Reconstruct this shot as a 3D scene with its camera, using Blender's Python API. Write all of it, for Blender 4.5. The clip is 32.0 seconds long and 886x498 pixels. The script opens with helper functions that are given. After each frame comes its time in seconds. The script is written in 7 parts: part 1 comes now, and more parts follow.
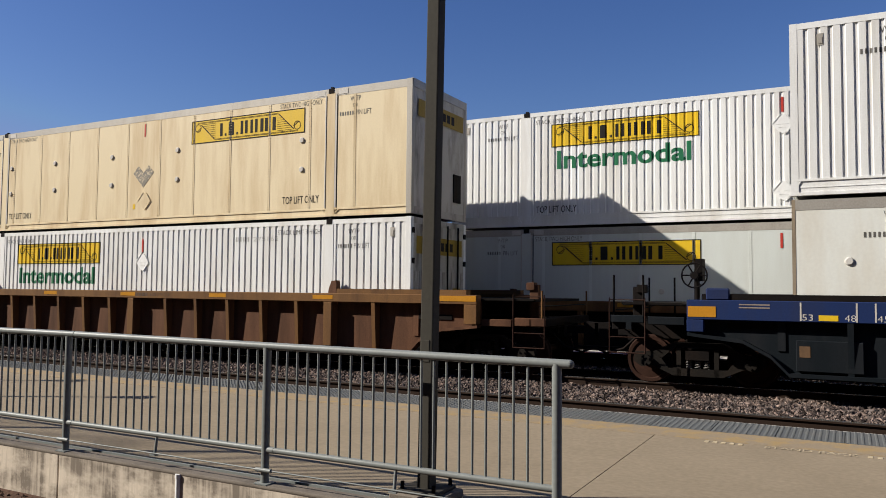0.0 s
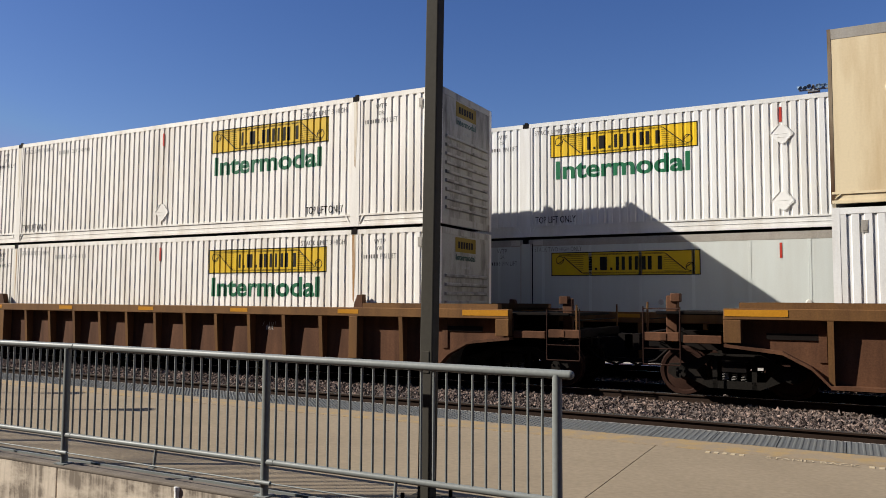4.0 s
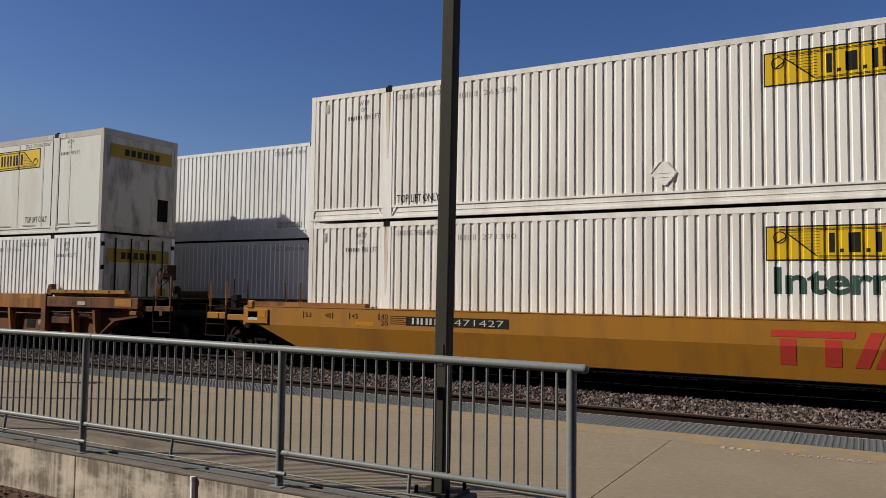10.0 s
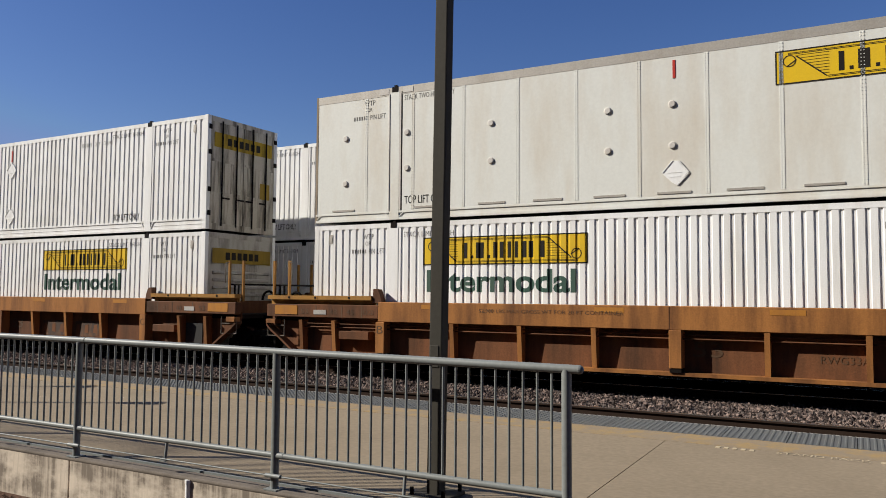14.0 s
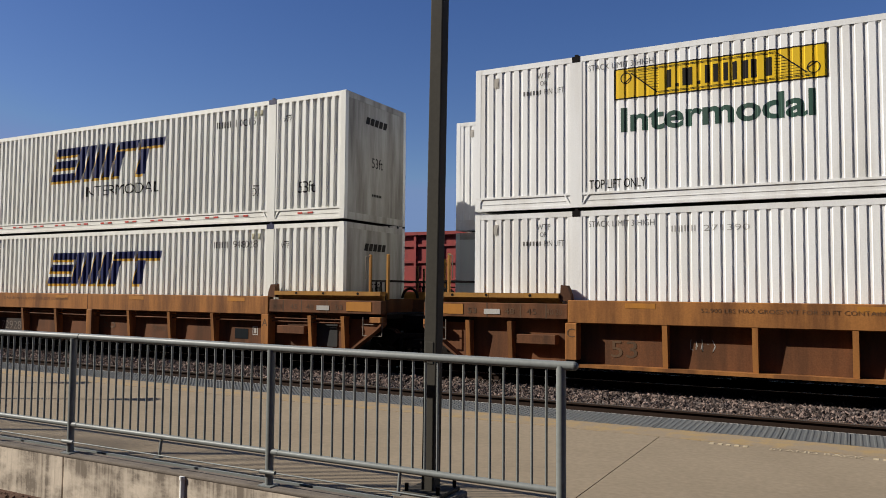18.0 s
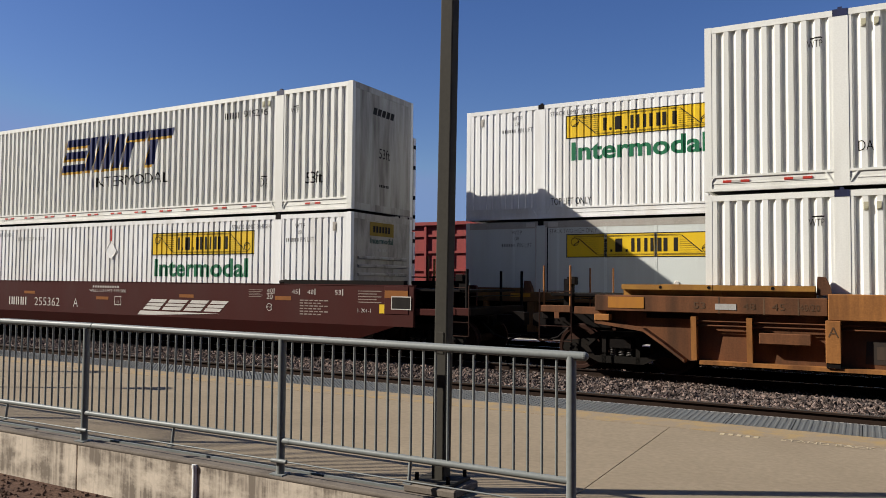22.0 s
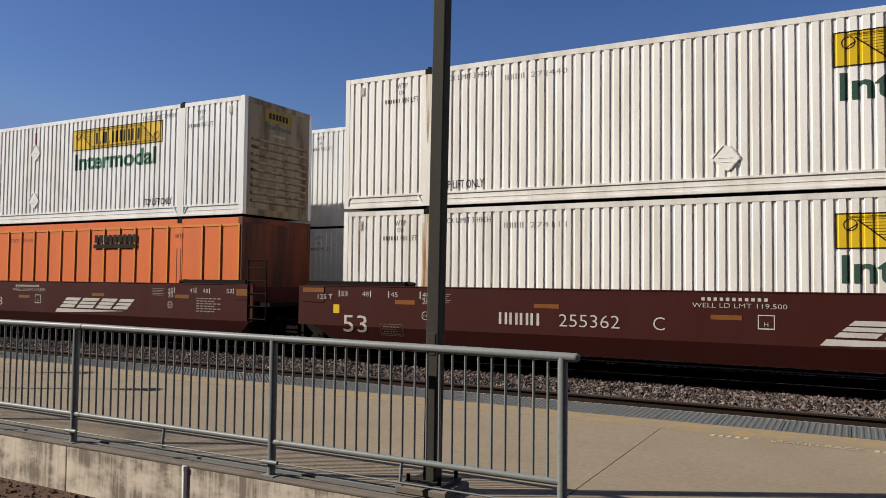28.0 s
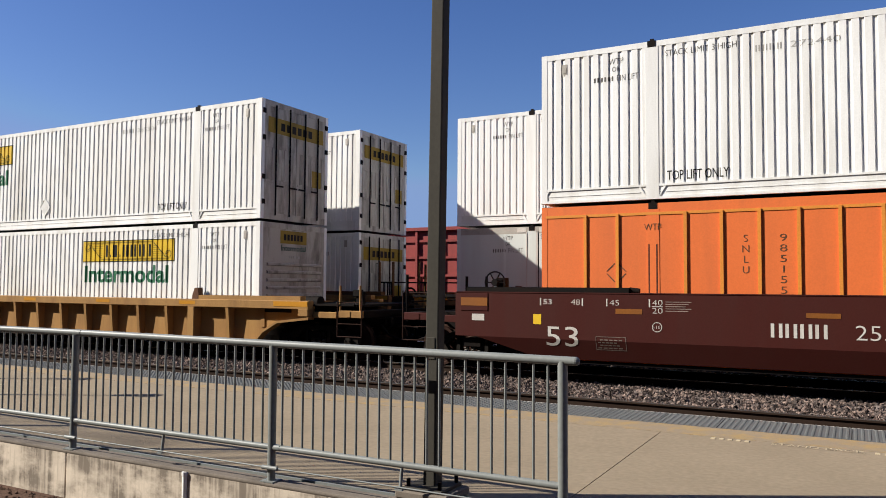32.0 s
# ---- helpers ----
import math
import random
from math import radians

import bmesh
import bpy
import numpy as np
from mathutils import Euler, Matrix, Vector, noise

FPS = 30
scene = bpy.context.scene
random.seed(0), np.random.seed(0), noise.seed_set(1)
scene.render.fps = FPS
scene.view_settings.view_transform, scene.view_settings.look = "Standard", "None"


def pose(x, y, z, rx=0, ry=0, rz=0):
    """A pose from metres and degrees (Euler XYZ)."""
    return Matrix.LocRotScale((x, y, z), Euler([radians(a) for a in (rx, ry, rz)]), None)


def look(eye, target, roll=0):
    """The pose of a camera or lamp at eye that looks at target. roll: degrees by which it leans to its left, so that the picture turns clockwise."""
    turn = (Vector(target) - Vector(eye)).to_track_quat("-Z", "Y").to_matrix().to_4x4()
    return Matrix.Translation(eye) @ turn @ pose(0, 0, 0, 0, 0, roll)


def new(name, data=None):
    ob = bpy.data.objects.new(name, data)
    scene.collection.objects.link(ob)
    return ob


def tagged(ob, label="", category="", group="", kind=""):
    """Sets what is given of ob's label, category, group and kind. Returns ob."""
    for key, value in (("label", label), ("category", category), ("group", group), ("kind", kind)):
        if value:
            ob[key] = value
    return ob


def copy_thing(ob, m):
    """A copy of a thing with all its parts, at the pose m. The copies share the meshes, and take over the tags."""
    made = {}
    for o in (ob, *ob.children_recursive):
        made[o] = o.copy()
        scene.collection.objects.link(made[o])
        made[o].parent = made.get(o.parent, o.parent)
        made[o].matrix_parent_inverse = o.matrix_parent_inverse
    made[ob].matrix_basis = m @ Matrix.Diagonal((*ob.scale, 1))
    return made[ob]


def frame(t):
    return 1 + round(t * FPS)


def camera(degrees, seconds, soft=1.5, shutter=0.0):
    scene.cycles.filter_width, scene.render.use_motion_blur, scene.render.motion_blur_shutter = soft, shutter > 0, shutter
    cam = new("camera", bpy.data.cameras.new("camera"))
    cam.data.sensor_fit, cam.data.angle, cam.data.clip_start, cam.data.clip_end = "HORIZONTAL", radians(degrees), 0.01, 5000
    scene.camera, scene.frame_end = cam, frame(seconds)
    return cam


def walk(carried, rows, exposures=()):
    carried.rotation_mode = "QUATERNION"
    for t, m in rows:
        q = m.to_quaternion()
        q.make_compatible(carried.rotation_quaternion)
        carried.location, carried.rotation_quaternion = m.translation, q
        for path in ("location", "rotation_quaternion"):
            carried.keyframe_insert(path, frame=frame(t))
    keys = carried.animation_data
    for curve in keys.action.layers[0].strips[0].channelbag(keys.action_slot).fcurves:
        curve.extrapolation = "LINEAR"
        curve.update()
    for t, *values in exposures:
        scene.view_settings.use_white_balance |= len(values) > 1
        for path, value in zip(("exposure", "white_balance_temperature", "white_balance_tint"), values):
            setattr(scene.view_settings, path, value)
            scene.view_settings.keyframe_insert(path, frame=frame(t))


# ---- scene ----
LENS = 60.14
EYE_Z = 1.68
cam = camera(LENS, 32.0, soft=0.9, shutter=0.0)
# seconds, heading, tilt, lean of the held camera
HELD = [
    (0, 27.93, 2.97, -0.53),
    (0.5, 27.90, 2.96, -0.47),
    (1, 27.84, 2.90, -0.52),
    (1.5, 27.72, 2.57, -0.54),
    (2, 27.56, 2.07, -0.60),
    (2.5, 27.33, 2.50, -0.69),
    (3, 27.74, 2.95, -0.59),
    (3.5, 27.57, 3.35, -0.67),
    (4, 27.90, 3.78, -0.34),
    (4.5, 27.89, 3.84, -0.49),
    (6.5, 27.83, 3.80, -0.80),
    (7, 27.91, 3.99, -0.56),
    (7.5, 27.98, 3.98, -0.56),
    (8, 28.18, 3.57, -0.52),
    (8.5, 28.24, 3.47, -0.66),
    (9, 28.55, 3.55, -0.89),
    (9.5, 28.91, 3.40, -0.65),
    (10, 29.01, 3.25, -0.72),
    (10.5, 28.78, 3.27, -0.64),
    (11, 28.79, 3.26, -0.78),
    (11.5, 28.87, 3.18, -0.86),
    (12, 28.93, 3.26, -0.79),
    (12.5, 29.05, 3.46, -0.48),
    (13, 28.99, 3.29, -0.54),
    (13.5, 28.96, 3.32, -0.41),
    (15.5, 27.16, 3.49, -0.88),
    (16, 27.38, 3.47, -0.72),
    (16.5, 27.55, 3.34, -0.67),
    (17, 28.39, 3.07, -0.69),
    (17.5, 28.27, 3.22, -0.73),
    (18, 28.22, 3.11, -0.46),
    (18.5, 28.49, 3.07, -0.38),
    (19, 28.43, 2.94, -0.45),
    (19.5, 28.56, 2.54, -0.39),
    (20, 28.58, 3.05, -0.26),
    (20.5, 28.59, 2.55, -0.49),
    (21, 28.40, 2.67, -0.54),
    (21.5, 28.82, 2.58, -0.54),
    (22, 28.99, 2.37, -0.51),
    (22.5, 28.50, 2.34, -0.67),
    (23, 28.60, 2.51, -0.58),
    (23.5, 28.80, 2.97, -0.42),
    (24, 28.87, 3.03, -0.57),
    (24.5, 28.85, 2.88, -0.61),
    (25, 28.82, 2.79, -0.52),
    (25.5, 28.81, 2.61, -0.60),
    (26, 28.70, 2.63, -0.54),
    (26.5, 28.71, 2.73, -0.61),
    (28.5, 28.33, 2.39, -0.62),
    (29, 28.52, 2.37, -0.68),
    (29.5, 28.69, 2.40, -0.62),
    (30, 28.56, 2.70, -0.38),
    (30.5, 28.54, 2.50, -0.27),
    (31, 28.43, 2.60, -0.28),
    (31.5, 28.45, 2.70, -0.41),
    (32, 28.33, 2.78, -0.35),
]
# the film brightens and darkens a little on the way: seconds, stops
STOPS = [(0.0, -0.12), (2.0, -0.05), (4.5, -0.08), (6.5, -0.22), (7.0, -0.23), (8.0, -0.16), (9.0, -0.14), (10.0, -0.52), (11.0, -0.34), (12.0, -0.30), (13.0, -0.20), (16.0, -0.24), (17.0, -0.26), (19.0, -0.28), (20.0, -0.19), (21.0, -0.19), (22.0, -0.12), (23.0, -0.06), (24.0, -0.22), (25.0, -0.25), (26.0, -0.27), (26.5, -0.25), (28.5, -0.28), (29.0, -0.25), (30.0, -0.09), (31.0, 0.03), (32.0, 0.12)]
GAIN = 0.77
walk(cam, [(t, pose(0, 0, EYE_Z, 90 + p, r, y)) for t, y, p, r in HELD], [(t, e + GAIN, 6500, 12) for t, e in STOPS])

# ---- sky and sun ----
SUN_WAY = Vector((2.75, 1.5, -2.02)).normalized()
world = bpy.data.worlds.new("world")
scene.world = world
world.use_nodes = True
wn = world.node_tree.nodes
wn.clear()
sky = wn.new("ShaderNodeTexSky")
sky.sky_type = "NISHITA"
sky.sun_disc = False
sky.sun_elevation = math.asin(-SUN_WAY.z)
sky.sun_rotation = math.atan2(-SUN_WAY.x, -SUN_WAY.y)
sky.altitude = 200
sky.air_density = 1.0
sky.dust_density = 0.5
sky.ozone_density = 3.0
back = wn.new("ShaderNodeBackground")
back.inputs["Strength"].default_value = 0.062
wout = wn.new("ShaderNodeOutputWorld")
tone = wn.new("ShaderNodeHueSaturation")
tone.inputs["Hue"].default_value = 0.517
tone.inputs["Saturation"].default_value = 1.24
tone.inputs["Value"].default_value = 1.0
world.node_tree.links.new(sky.outputs[0], tone.inputs["Color"])
# the bright ring round the sun belongs to the sun lamp
cap = wn.new("ShaderNodeMix")
cap.data_type = "RGBA"
cap.blend_type = "DARKEN"
cap.inputs[0].default_value = 1.0
cap.inputs[7].default_value = (2.0, 3.1, 5.8, 1)
world.node_tree.links.new(tone.outputs[0], cap.inputs[6])
world.node_tree.links.new(cap.outputs[2], back.inputs[0])
world.node_tree.links.new(back.outputs[0], wout.inputs[0])
sun_data = bpy.data.lights.new("sun", "SUN")
sun_data.energy = 5.0
sun_data.angle = radians(0.53)
sun_data.color = (0.98, 0.935, 0.835)
sun = new("sun", sun_data)
sun.matrix_world = look((-40, -25, 30), Vector((-40, -25, 30)) + SUN_WAY)


# ---- materials ----
def paint(name, col, rough=0.5, stain=(0.25, 0.2, 0.14), amount=0.25, streak=1.0, fine=0.10, bump=0.05, metal=0.0,
          scale=1.0, spread=0.06, lo=0.45, hi=0.75, spec=0.25):
    """A worn surface: base colour, long stains, fine grain, a slight relief, a shift from piece to piece."""
    m = bpy.data.materials.new(name)
    m.use_nodes = True
    nt = m.node_tree
    n, l = nt.nodes, nt.links
    b = n["Principled BSDF"]
    tc = n.new("ShaderNodeTexCoord")
    info = n.new("ShaderNodeObjectInfo")
    off = n.new("ShaderNodeVectorMath")
    off.operation = "MULTIPLY_ADD"
    off.inputs[1].default_value = (17.0, 9.0, 5.0)
    l.new(info.outputs["Random"], off.inputs[0])
    l.new(tc.outputs["Object"], off.inputs[2])
    mp = n.new("ShaderNodeMapping")
    mp.inputs["Scale"].default_value = (1.6 * scale, 1.6 * scale, 1.6 * scale / (1 + 7 * streak))
    l.new(off.outputs[0], mp.inputs[0])
    big = n.new("ShaderNodeTexNoise")
    big.inputs["Scale"].default_value = 1.3
    big.inputs["Detail"].default_value = 7.0
    big.inputs["Roughness"].default_value = 0.62
    l.new(mp.outputs[0], big.inputs["Vector"])
    ramp = n.new("ShaderNodeMapRange")
    ramp.inputs["From Min"].default_value = lo
    ramp.inputs["From Max"].default_value = hi
    ramp.inputs["To Min"].default_value = 0.0
    ramp.inputs["To Max"].default_value = amount
    l.new(big.outputs["Fac"], ramp.inputs["Value"])
    small = n.new("ShaderNodeTexNoise")
    small.inputs["Scale"].default_value = 38.0 * scale
    small.inputs["Detail"].default_value = 4.0
    l.new(off.outputs[0], small.inputs["Vector"])
    hue = n.new("ShaderNodeHueSaturation")
    hue.inputs["Color"].default_value = (*col, 1)
    val = n.new("ShaderNodeMapRange")
    val.inputs["To Min"].default_value = 1.0 - spread
    val.inputs["To Max"].default_value = 1.0 + spread
    l.new(info.outputs["Random"], val.inputs["Value"])
    l.new(val.outputs[0], hue.inputs["Value"])
    mix = n.new("ShaderNodeMix")
    mix.data_type = "RGBA"
    mix.inputs[7].default_value = (*stain, 1)
    l.new(ramp.outputs[0], mix.inputs[0])
    l.new(hue.outputs[0], mix.inputs[6])
    grain = n.new("ShaderNodeMix")
    grain.data_type = "RGBA"
    grain.blend_type = "MULTIPLY"
    grain.inputs[0].default_value = 1.0
    g2 = n.new("ShaderNodeMapRange")
    g2.inputs["From Min"].default_value = 0.3
    g2.inputs["From Max"].default_value = 0.7
    g2.inputs["To Min"].default_value = 1.0 - fine
    g2.inputs["To Max"].default_value = 1.0 + fine
    l.new(small.outputs["Fac"], g2.inputs["Value"])
    l.new(mix.outputs[2], grain.inputs[6])
    l.new(g2.outputs[0], grain.inputs[7])
    l.new(grain.outputs[2], b.inputs["Base Color"])
    r2 = n.new("ShaderNodeMapRange")
    r2.inputs["To Min"].default_value = max(0.05, rough - 0.1)
    r2.inputs["To Max"].default_value = min(1.0, rough + 0.15)
    l.new(big.outputs["Fac"], r2.inputs["Value"])
    l.new(r2.outputs[0], b.inputs["Roughness"])
    b.inputs["Metallic"].default_value = metal
    b.inputs["Specular IOR Level"].default_value = spec
    if bump:
        bp = n.new("ShaderNodeBump")
        bp.inputs["Strength"].default_value = bump
        bp.inputs["Distance"].default_value = 0.02
        l.new(small.outputs["Fac"], bp.inputs["Height"])
        l.new(bp.outputs[0], b.inputs["Normal"])
    return m


WHITE = paint("white_paint", (0.73, 0.73, 0.71), 0.5, (0.33, 0.28, 0.2), 0.42, fine=0.04)
WARM_WHITE = paint("yellowed_white_paint", (0.775, 0.745, 0.685), 0.5, (0.34, 0.27, 0.17), 0.5, fine=0.04)
SWIFT_WHITE = paint("cool_white_paint", (0.71, 0.705, 0.65), 0.45, (0.360, 0.336, 0.264), 0.32, fine=0.04)
RUSTY_WHITE = paint("rust_streaked_white", (0.68, 0.63, 0.52), 0.55, (0.28, 0.125, 0.022), 0.95, streak=4.0, fine=0.08, lo=0.43, hi=0.58, scale=5.0)
CREAM = paint("aged_cream_panel", (0.67, 0.56, 0.37), 0.42, (0.36, 0.21, 0.07), 0.62, fine=0.03, bump=0.02, lo=0.45, hi=0.72, scale=0.75, streak=0.9)
PLATE_WHITE = paint("riveted_white_panel", (0.655, 0.66, 0.61), 0.4, (0.42, 0.31, 0.18), 0.55, fine=0.03, bump=0.02, hi=0.8, scale=0.5, streak=0.5)
BG_PLATE = paint("grey_white_panel", (0.56, 0.59, 0.56), 0.45, (0.360, 0.336, 0.288), 0.3, fine=0.03, bump=0.02)
GREY_RAIL = paint("grey_aluminium_rail", (0.36, 0.335, 0.295), 0.5, (0.2, 0.17, 0.13), 0.5, metal=0.2)
# end paints start darker than the sides; the ends' shade is in the base
DIRTY_SHADED = paint("grimy_shaded_white", (0.40, 0.375, 0.33), 0.6, (0.055, 0.045, 0.034), 0.85, streak=0.35, fine=0.08, lo=0.47, hi=0.74, scale=1.3, spec=0.12)
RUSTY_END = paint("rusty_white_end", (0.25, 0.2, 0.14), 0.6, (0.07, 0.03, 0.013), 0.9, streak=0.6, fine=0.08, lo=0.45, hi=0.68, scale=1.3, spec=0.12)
SWIFT_END = paint("shaded_sooty_cool_white_end", (0.40, 0.385, 0.34), 0.6, (0.10, 0.085, 0.065), 0.85, fine=0.06, lo=0.42, hi=0.72, scale=1.2, spec=0.15)
# logo yellow darkened for the shaded ends, with soot stains on top
END_YELLOW = paint("shaded_sooty_yellow", (0.27, 0.175, 0.018), 0.6, (0.10, 0.066, 0.018), 0.7, fine=0.08)
ORANGE_END = paint("shaded_dirty_orange", (0.15, 0.035, 0.012), 0.6, (0.03, 0.014, 0.01), 0.9, fine=0.08, lo=0.4, hi=0.65)
BLUE_FIT = paint("dark_blue_fitting", (0.025, 0.03, 0.075), 0.5, (0.012, 0.012, 0.02), 0.6, scale=4.0)
LASH = paint("yellowed_steel_plate", (0.42, 0.39, 0.27), 0.55, (0.2, 0.16, 0.1), 0.5)
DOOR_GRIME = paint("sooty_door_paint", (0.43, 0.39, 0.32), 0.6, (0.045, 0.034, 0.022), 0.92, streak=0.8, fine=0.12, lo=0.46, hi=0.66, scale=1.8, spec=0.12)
SOOT_BAND = paint("soot_stained_yellow", (0.34, 0.225, 0.02), 0.6, (0.07, 0.05, 0.016), 0.7, streak=0.8, fine=0.1, lo=0.48, hi=0.68, scale=2.6, spec=0.12)
FLOOD = paint("blue_grey_lamp_housing", (0.11, 0.17, 0.25), 0.35, (0.12, 0.16, 0.2), 0.5, streak=0)
CHALK = paint("chalk", (0.38, 0.36, 0.33), 0.9, (0.2, 0.17, 0.15), 0.5)
STENCIL_OLD = paint("old_pale_stencil", (0.15, 0.12, 0.10), 0.65, (0.05, 0.035, 0.025), 0.7, scale=5.0)
STENCIL_GHOST = paint("ghost_of_stencil", (0.062, 0.042, 0.03), 0.7, (0.035, 0.025, 0.018), 0.7, scale=5.0)
STENCIL_DIM = paint("dim_stencil", (0.24, 0.19, 0.16), 0.6, (0.1, 0.05, 0.04), 0.5, scale=3.0)
INK = paint("worn_black_letters", (0.085, 0.08, 0.072), 0.6, (0.3, 0.28, 0.25), 0.4, scale=4.0)
FAINT = paint("worn_grey_letters", (0.30, 0.29, 0.265), 0.6, (0.55, 0.53, 0.49), 0.75, scale=4.0)
DULL_AMBER = paint("dull_amber_reflector", (0.21, 0.075, 0.014), 0.45, (0.12, 0.04, 0.012), 0.4)
YELLOW = paint("logo_yellow", (0.664, 0.432, 0.016), 0.45, (0.440, 0.288, 0.040), 0.35, fine=0.04)
BLACK = paint("sign_black", (0.020, 0.018, 0.016), 0.55, (0.064, 0.056, 0.040), 0.3, spec=0.06)
GREEN = paint("letter_green", (0.010, 0.120, 0.052), 0.5, (0.040, 0.096, 0.064), 0.3)
DARK_GREEN = paint("faded_green", (0.036, 0.080, 0.060), 0.5, (0.096, 0.104, 0.088), 0.4)
NAVY = paint("letter_navy", (0.010, 0.016, 0.080), 0.45, (0.024, 0.032, 0.080), 0.3)
GOLD = paint("letter_gold", (0.640, 0.368, 0.040), 0.45, (0.480, 0.320, 0.080), 0.3)
RED = paint("red_mark", (0.440, 0.040, 0.028), 0.45, (0.320, 0.064, 0.040), 0.3)
LETTER_WHITE = paint("stencil_white", (0.5, 0.475, 0.43), 0.55, (0.320, 0.240, 0.200), 0.35)
FADED = paint("faded_stencil", (0.075, 0.042, 0.022), 0.65, (0.200, 0.112, 0.056), 0.5)
ORANGE = paint("orange_paint", (0.68, 0.155, 0.04), 0.5, (0.360, 0.096, 0.032), 0.4, fine=0.05)
ORANGE_RIB = paint("pale_orange_rib", (0.60, 0.22, 0.035), 0.5, (0.400, 0.160, 0.040), 0.3)
WORN_AMBER = paint("worn_amber_strip", (0.37, 0.155, 0.025), 0.5, (0.24, 0.1, 0.03), 0.7, scale=3.0)
REFLECTOR = paint("amber_reflector", (0.42, 0.185, 0.015), 0.35, (0.480, 0.240, 0.024), 0.2)
MAROON = paint("maroon_car_paint", (0.052, 0.0122, 0.0095), 0.5, (0.045, 0.0155, 0.012), 0.5, fine=0.06, spec=0.12)
CAR_YELLOW = paint("mustard_car_paint", (0.330, 0.145, 0.016), 0.5, (0.17, 0.076, 0.022), 0.6, fine=0.07)
RUST_BROWN = paint("rusted_car_paint", (0.115, 0.053, 0.028), 0.7, (0.05, 0.023, 0.013), 0.9, fine=0.15, bump=0.12, lo=0.36, spec=0.12, hi=0.64)
RUST_CHORD = paint("rust_orange_chord", (0.145, 0.072, 0.026), 0.65, (0.062, 0.031, 0.017), 0.85, fine=0.12, bump=0.08, lo=0.42, spec=0.12)
OCHRE = paint("ochre_car_paint", (0.315, 0.134, 0.040), 0.6, (0.10, 0.043, 0.020), 0.8, fine=0.1, bump=0.08, lo=0.42, spec=0.12, hi=0.62)
OCHRE_DARK = paint("ochre_brown_panel", (0.145, 0.060, 0.027), 0.65, (0.05, 0.027, 0.016), 0.9, fine=0.12, bump=0.1, spec=0.12, lo=0.4, hi=0.66)
BLACKOUT = paint("dusty_blackout", (0.032, 0.024, 0.019), 0.75, (0.07, 0.036, 0.02), 0.6, streak=0.3, fine=0.2, scale=2.0)
OVERPAINT = paint("dark_overpaint", (0.050, 0.030, 0.020), 0.7, (0.13, 0.06, 0.026), 0.85, streak=0.3, fine=0.2, lo=0.45, hi=0.62, scale=3.0)
BLUE = paint("blue_car_paint", (0.012, 0.024, 0.08), 0.5, (0.024, 0.024, 0.040), 0.5, spec=0.12)
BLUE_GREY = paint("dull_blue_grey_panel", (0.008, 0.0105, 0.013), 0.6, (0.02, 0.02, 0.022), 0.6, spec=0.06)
# under-car colours near black, so that deep shade is already in them
STEEL_DARK = paint("shade_dark_grimy_steel", (0.008, 0.0065, 0.006), 0.7, (0.018, 0.011, 0.008), 0.6, streak=0.2, fine=0.2, bump=0.15, spec=0.06)
TRUCK = paint("shade_dark_dusty_cast_steel", (0.012, 0.0105, 0.009), 0.75, (0.026, 0.018, 0.013), 0.6, streak=0.2, fine=0.2, bump=0.2, spec=0.06)
WHEEL = paint("shade_dark_rusty_wheel", (0.03, 0.0145, 0.0105), 0.65, (0.05, 0.026, 0.018), 0.6, streak=0.0, fine=0.15, bump=0.1, spec=0.06)
GALV = paint("galvanised_rail", (0.175, 0.186, 0.178), 0.45, (0.105, 0.112, 0.106), 0.5, streak=0.3, fine=0.08, metal=0.0, bump=0.05)
POLE = paint("bronze_pole_paint", (0.05, 0.046, 0.038), 0.6, (0.035, 0.032, 0.028), 0.5, fine=0.06, bump=0.03, spec=0.06)
SLAB = paint("tan_concrete", (0.248, 0.199, 0.137), 0.85, (0.192, 0.152, 0.104), 0.6, streak=0, fine=0.09, bump=0.08, scale=0.55, spread=0.03, lo=0.35, spec=0.12)
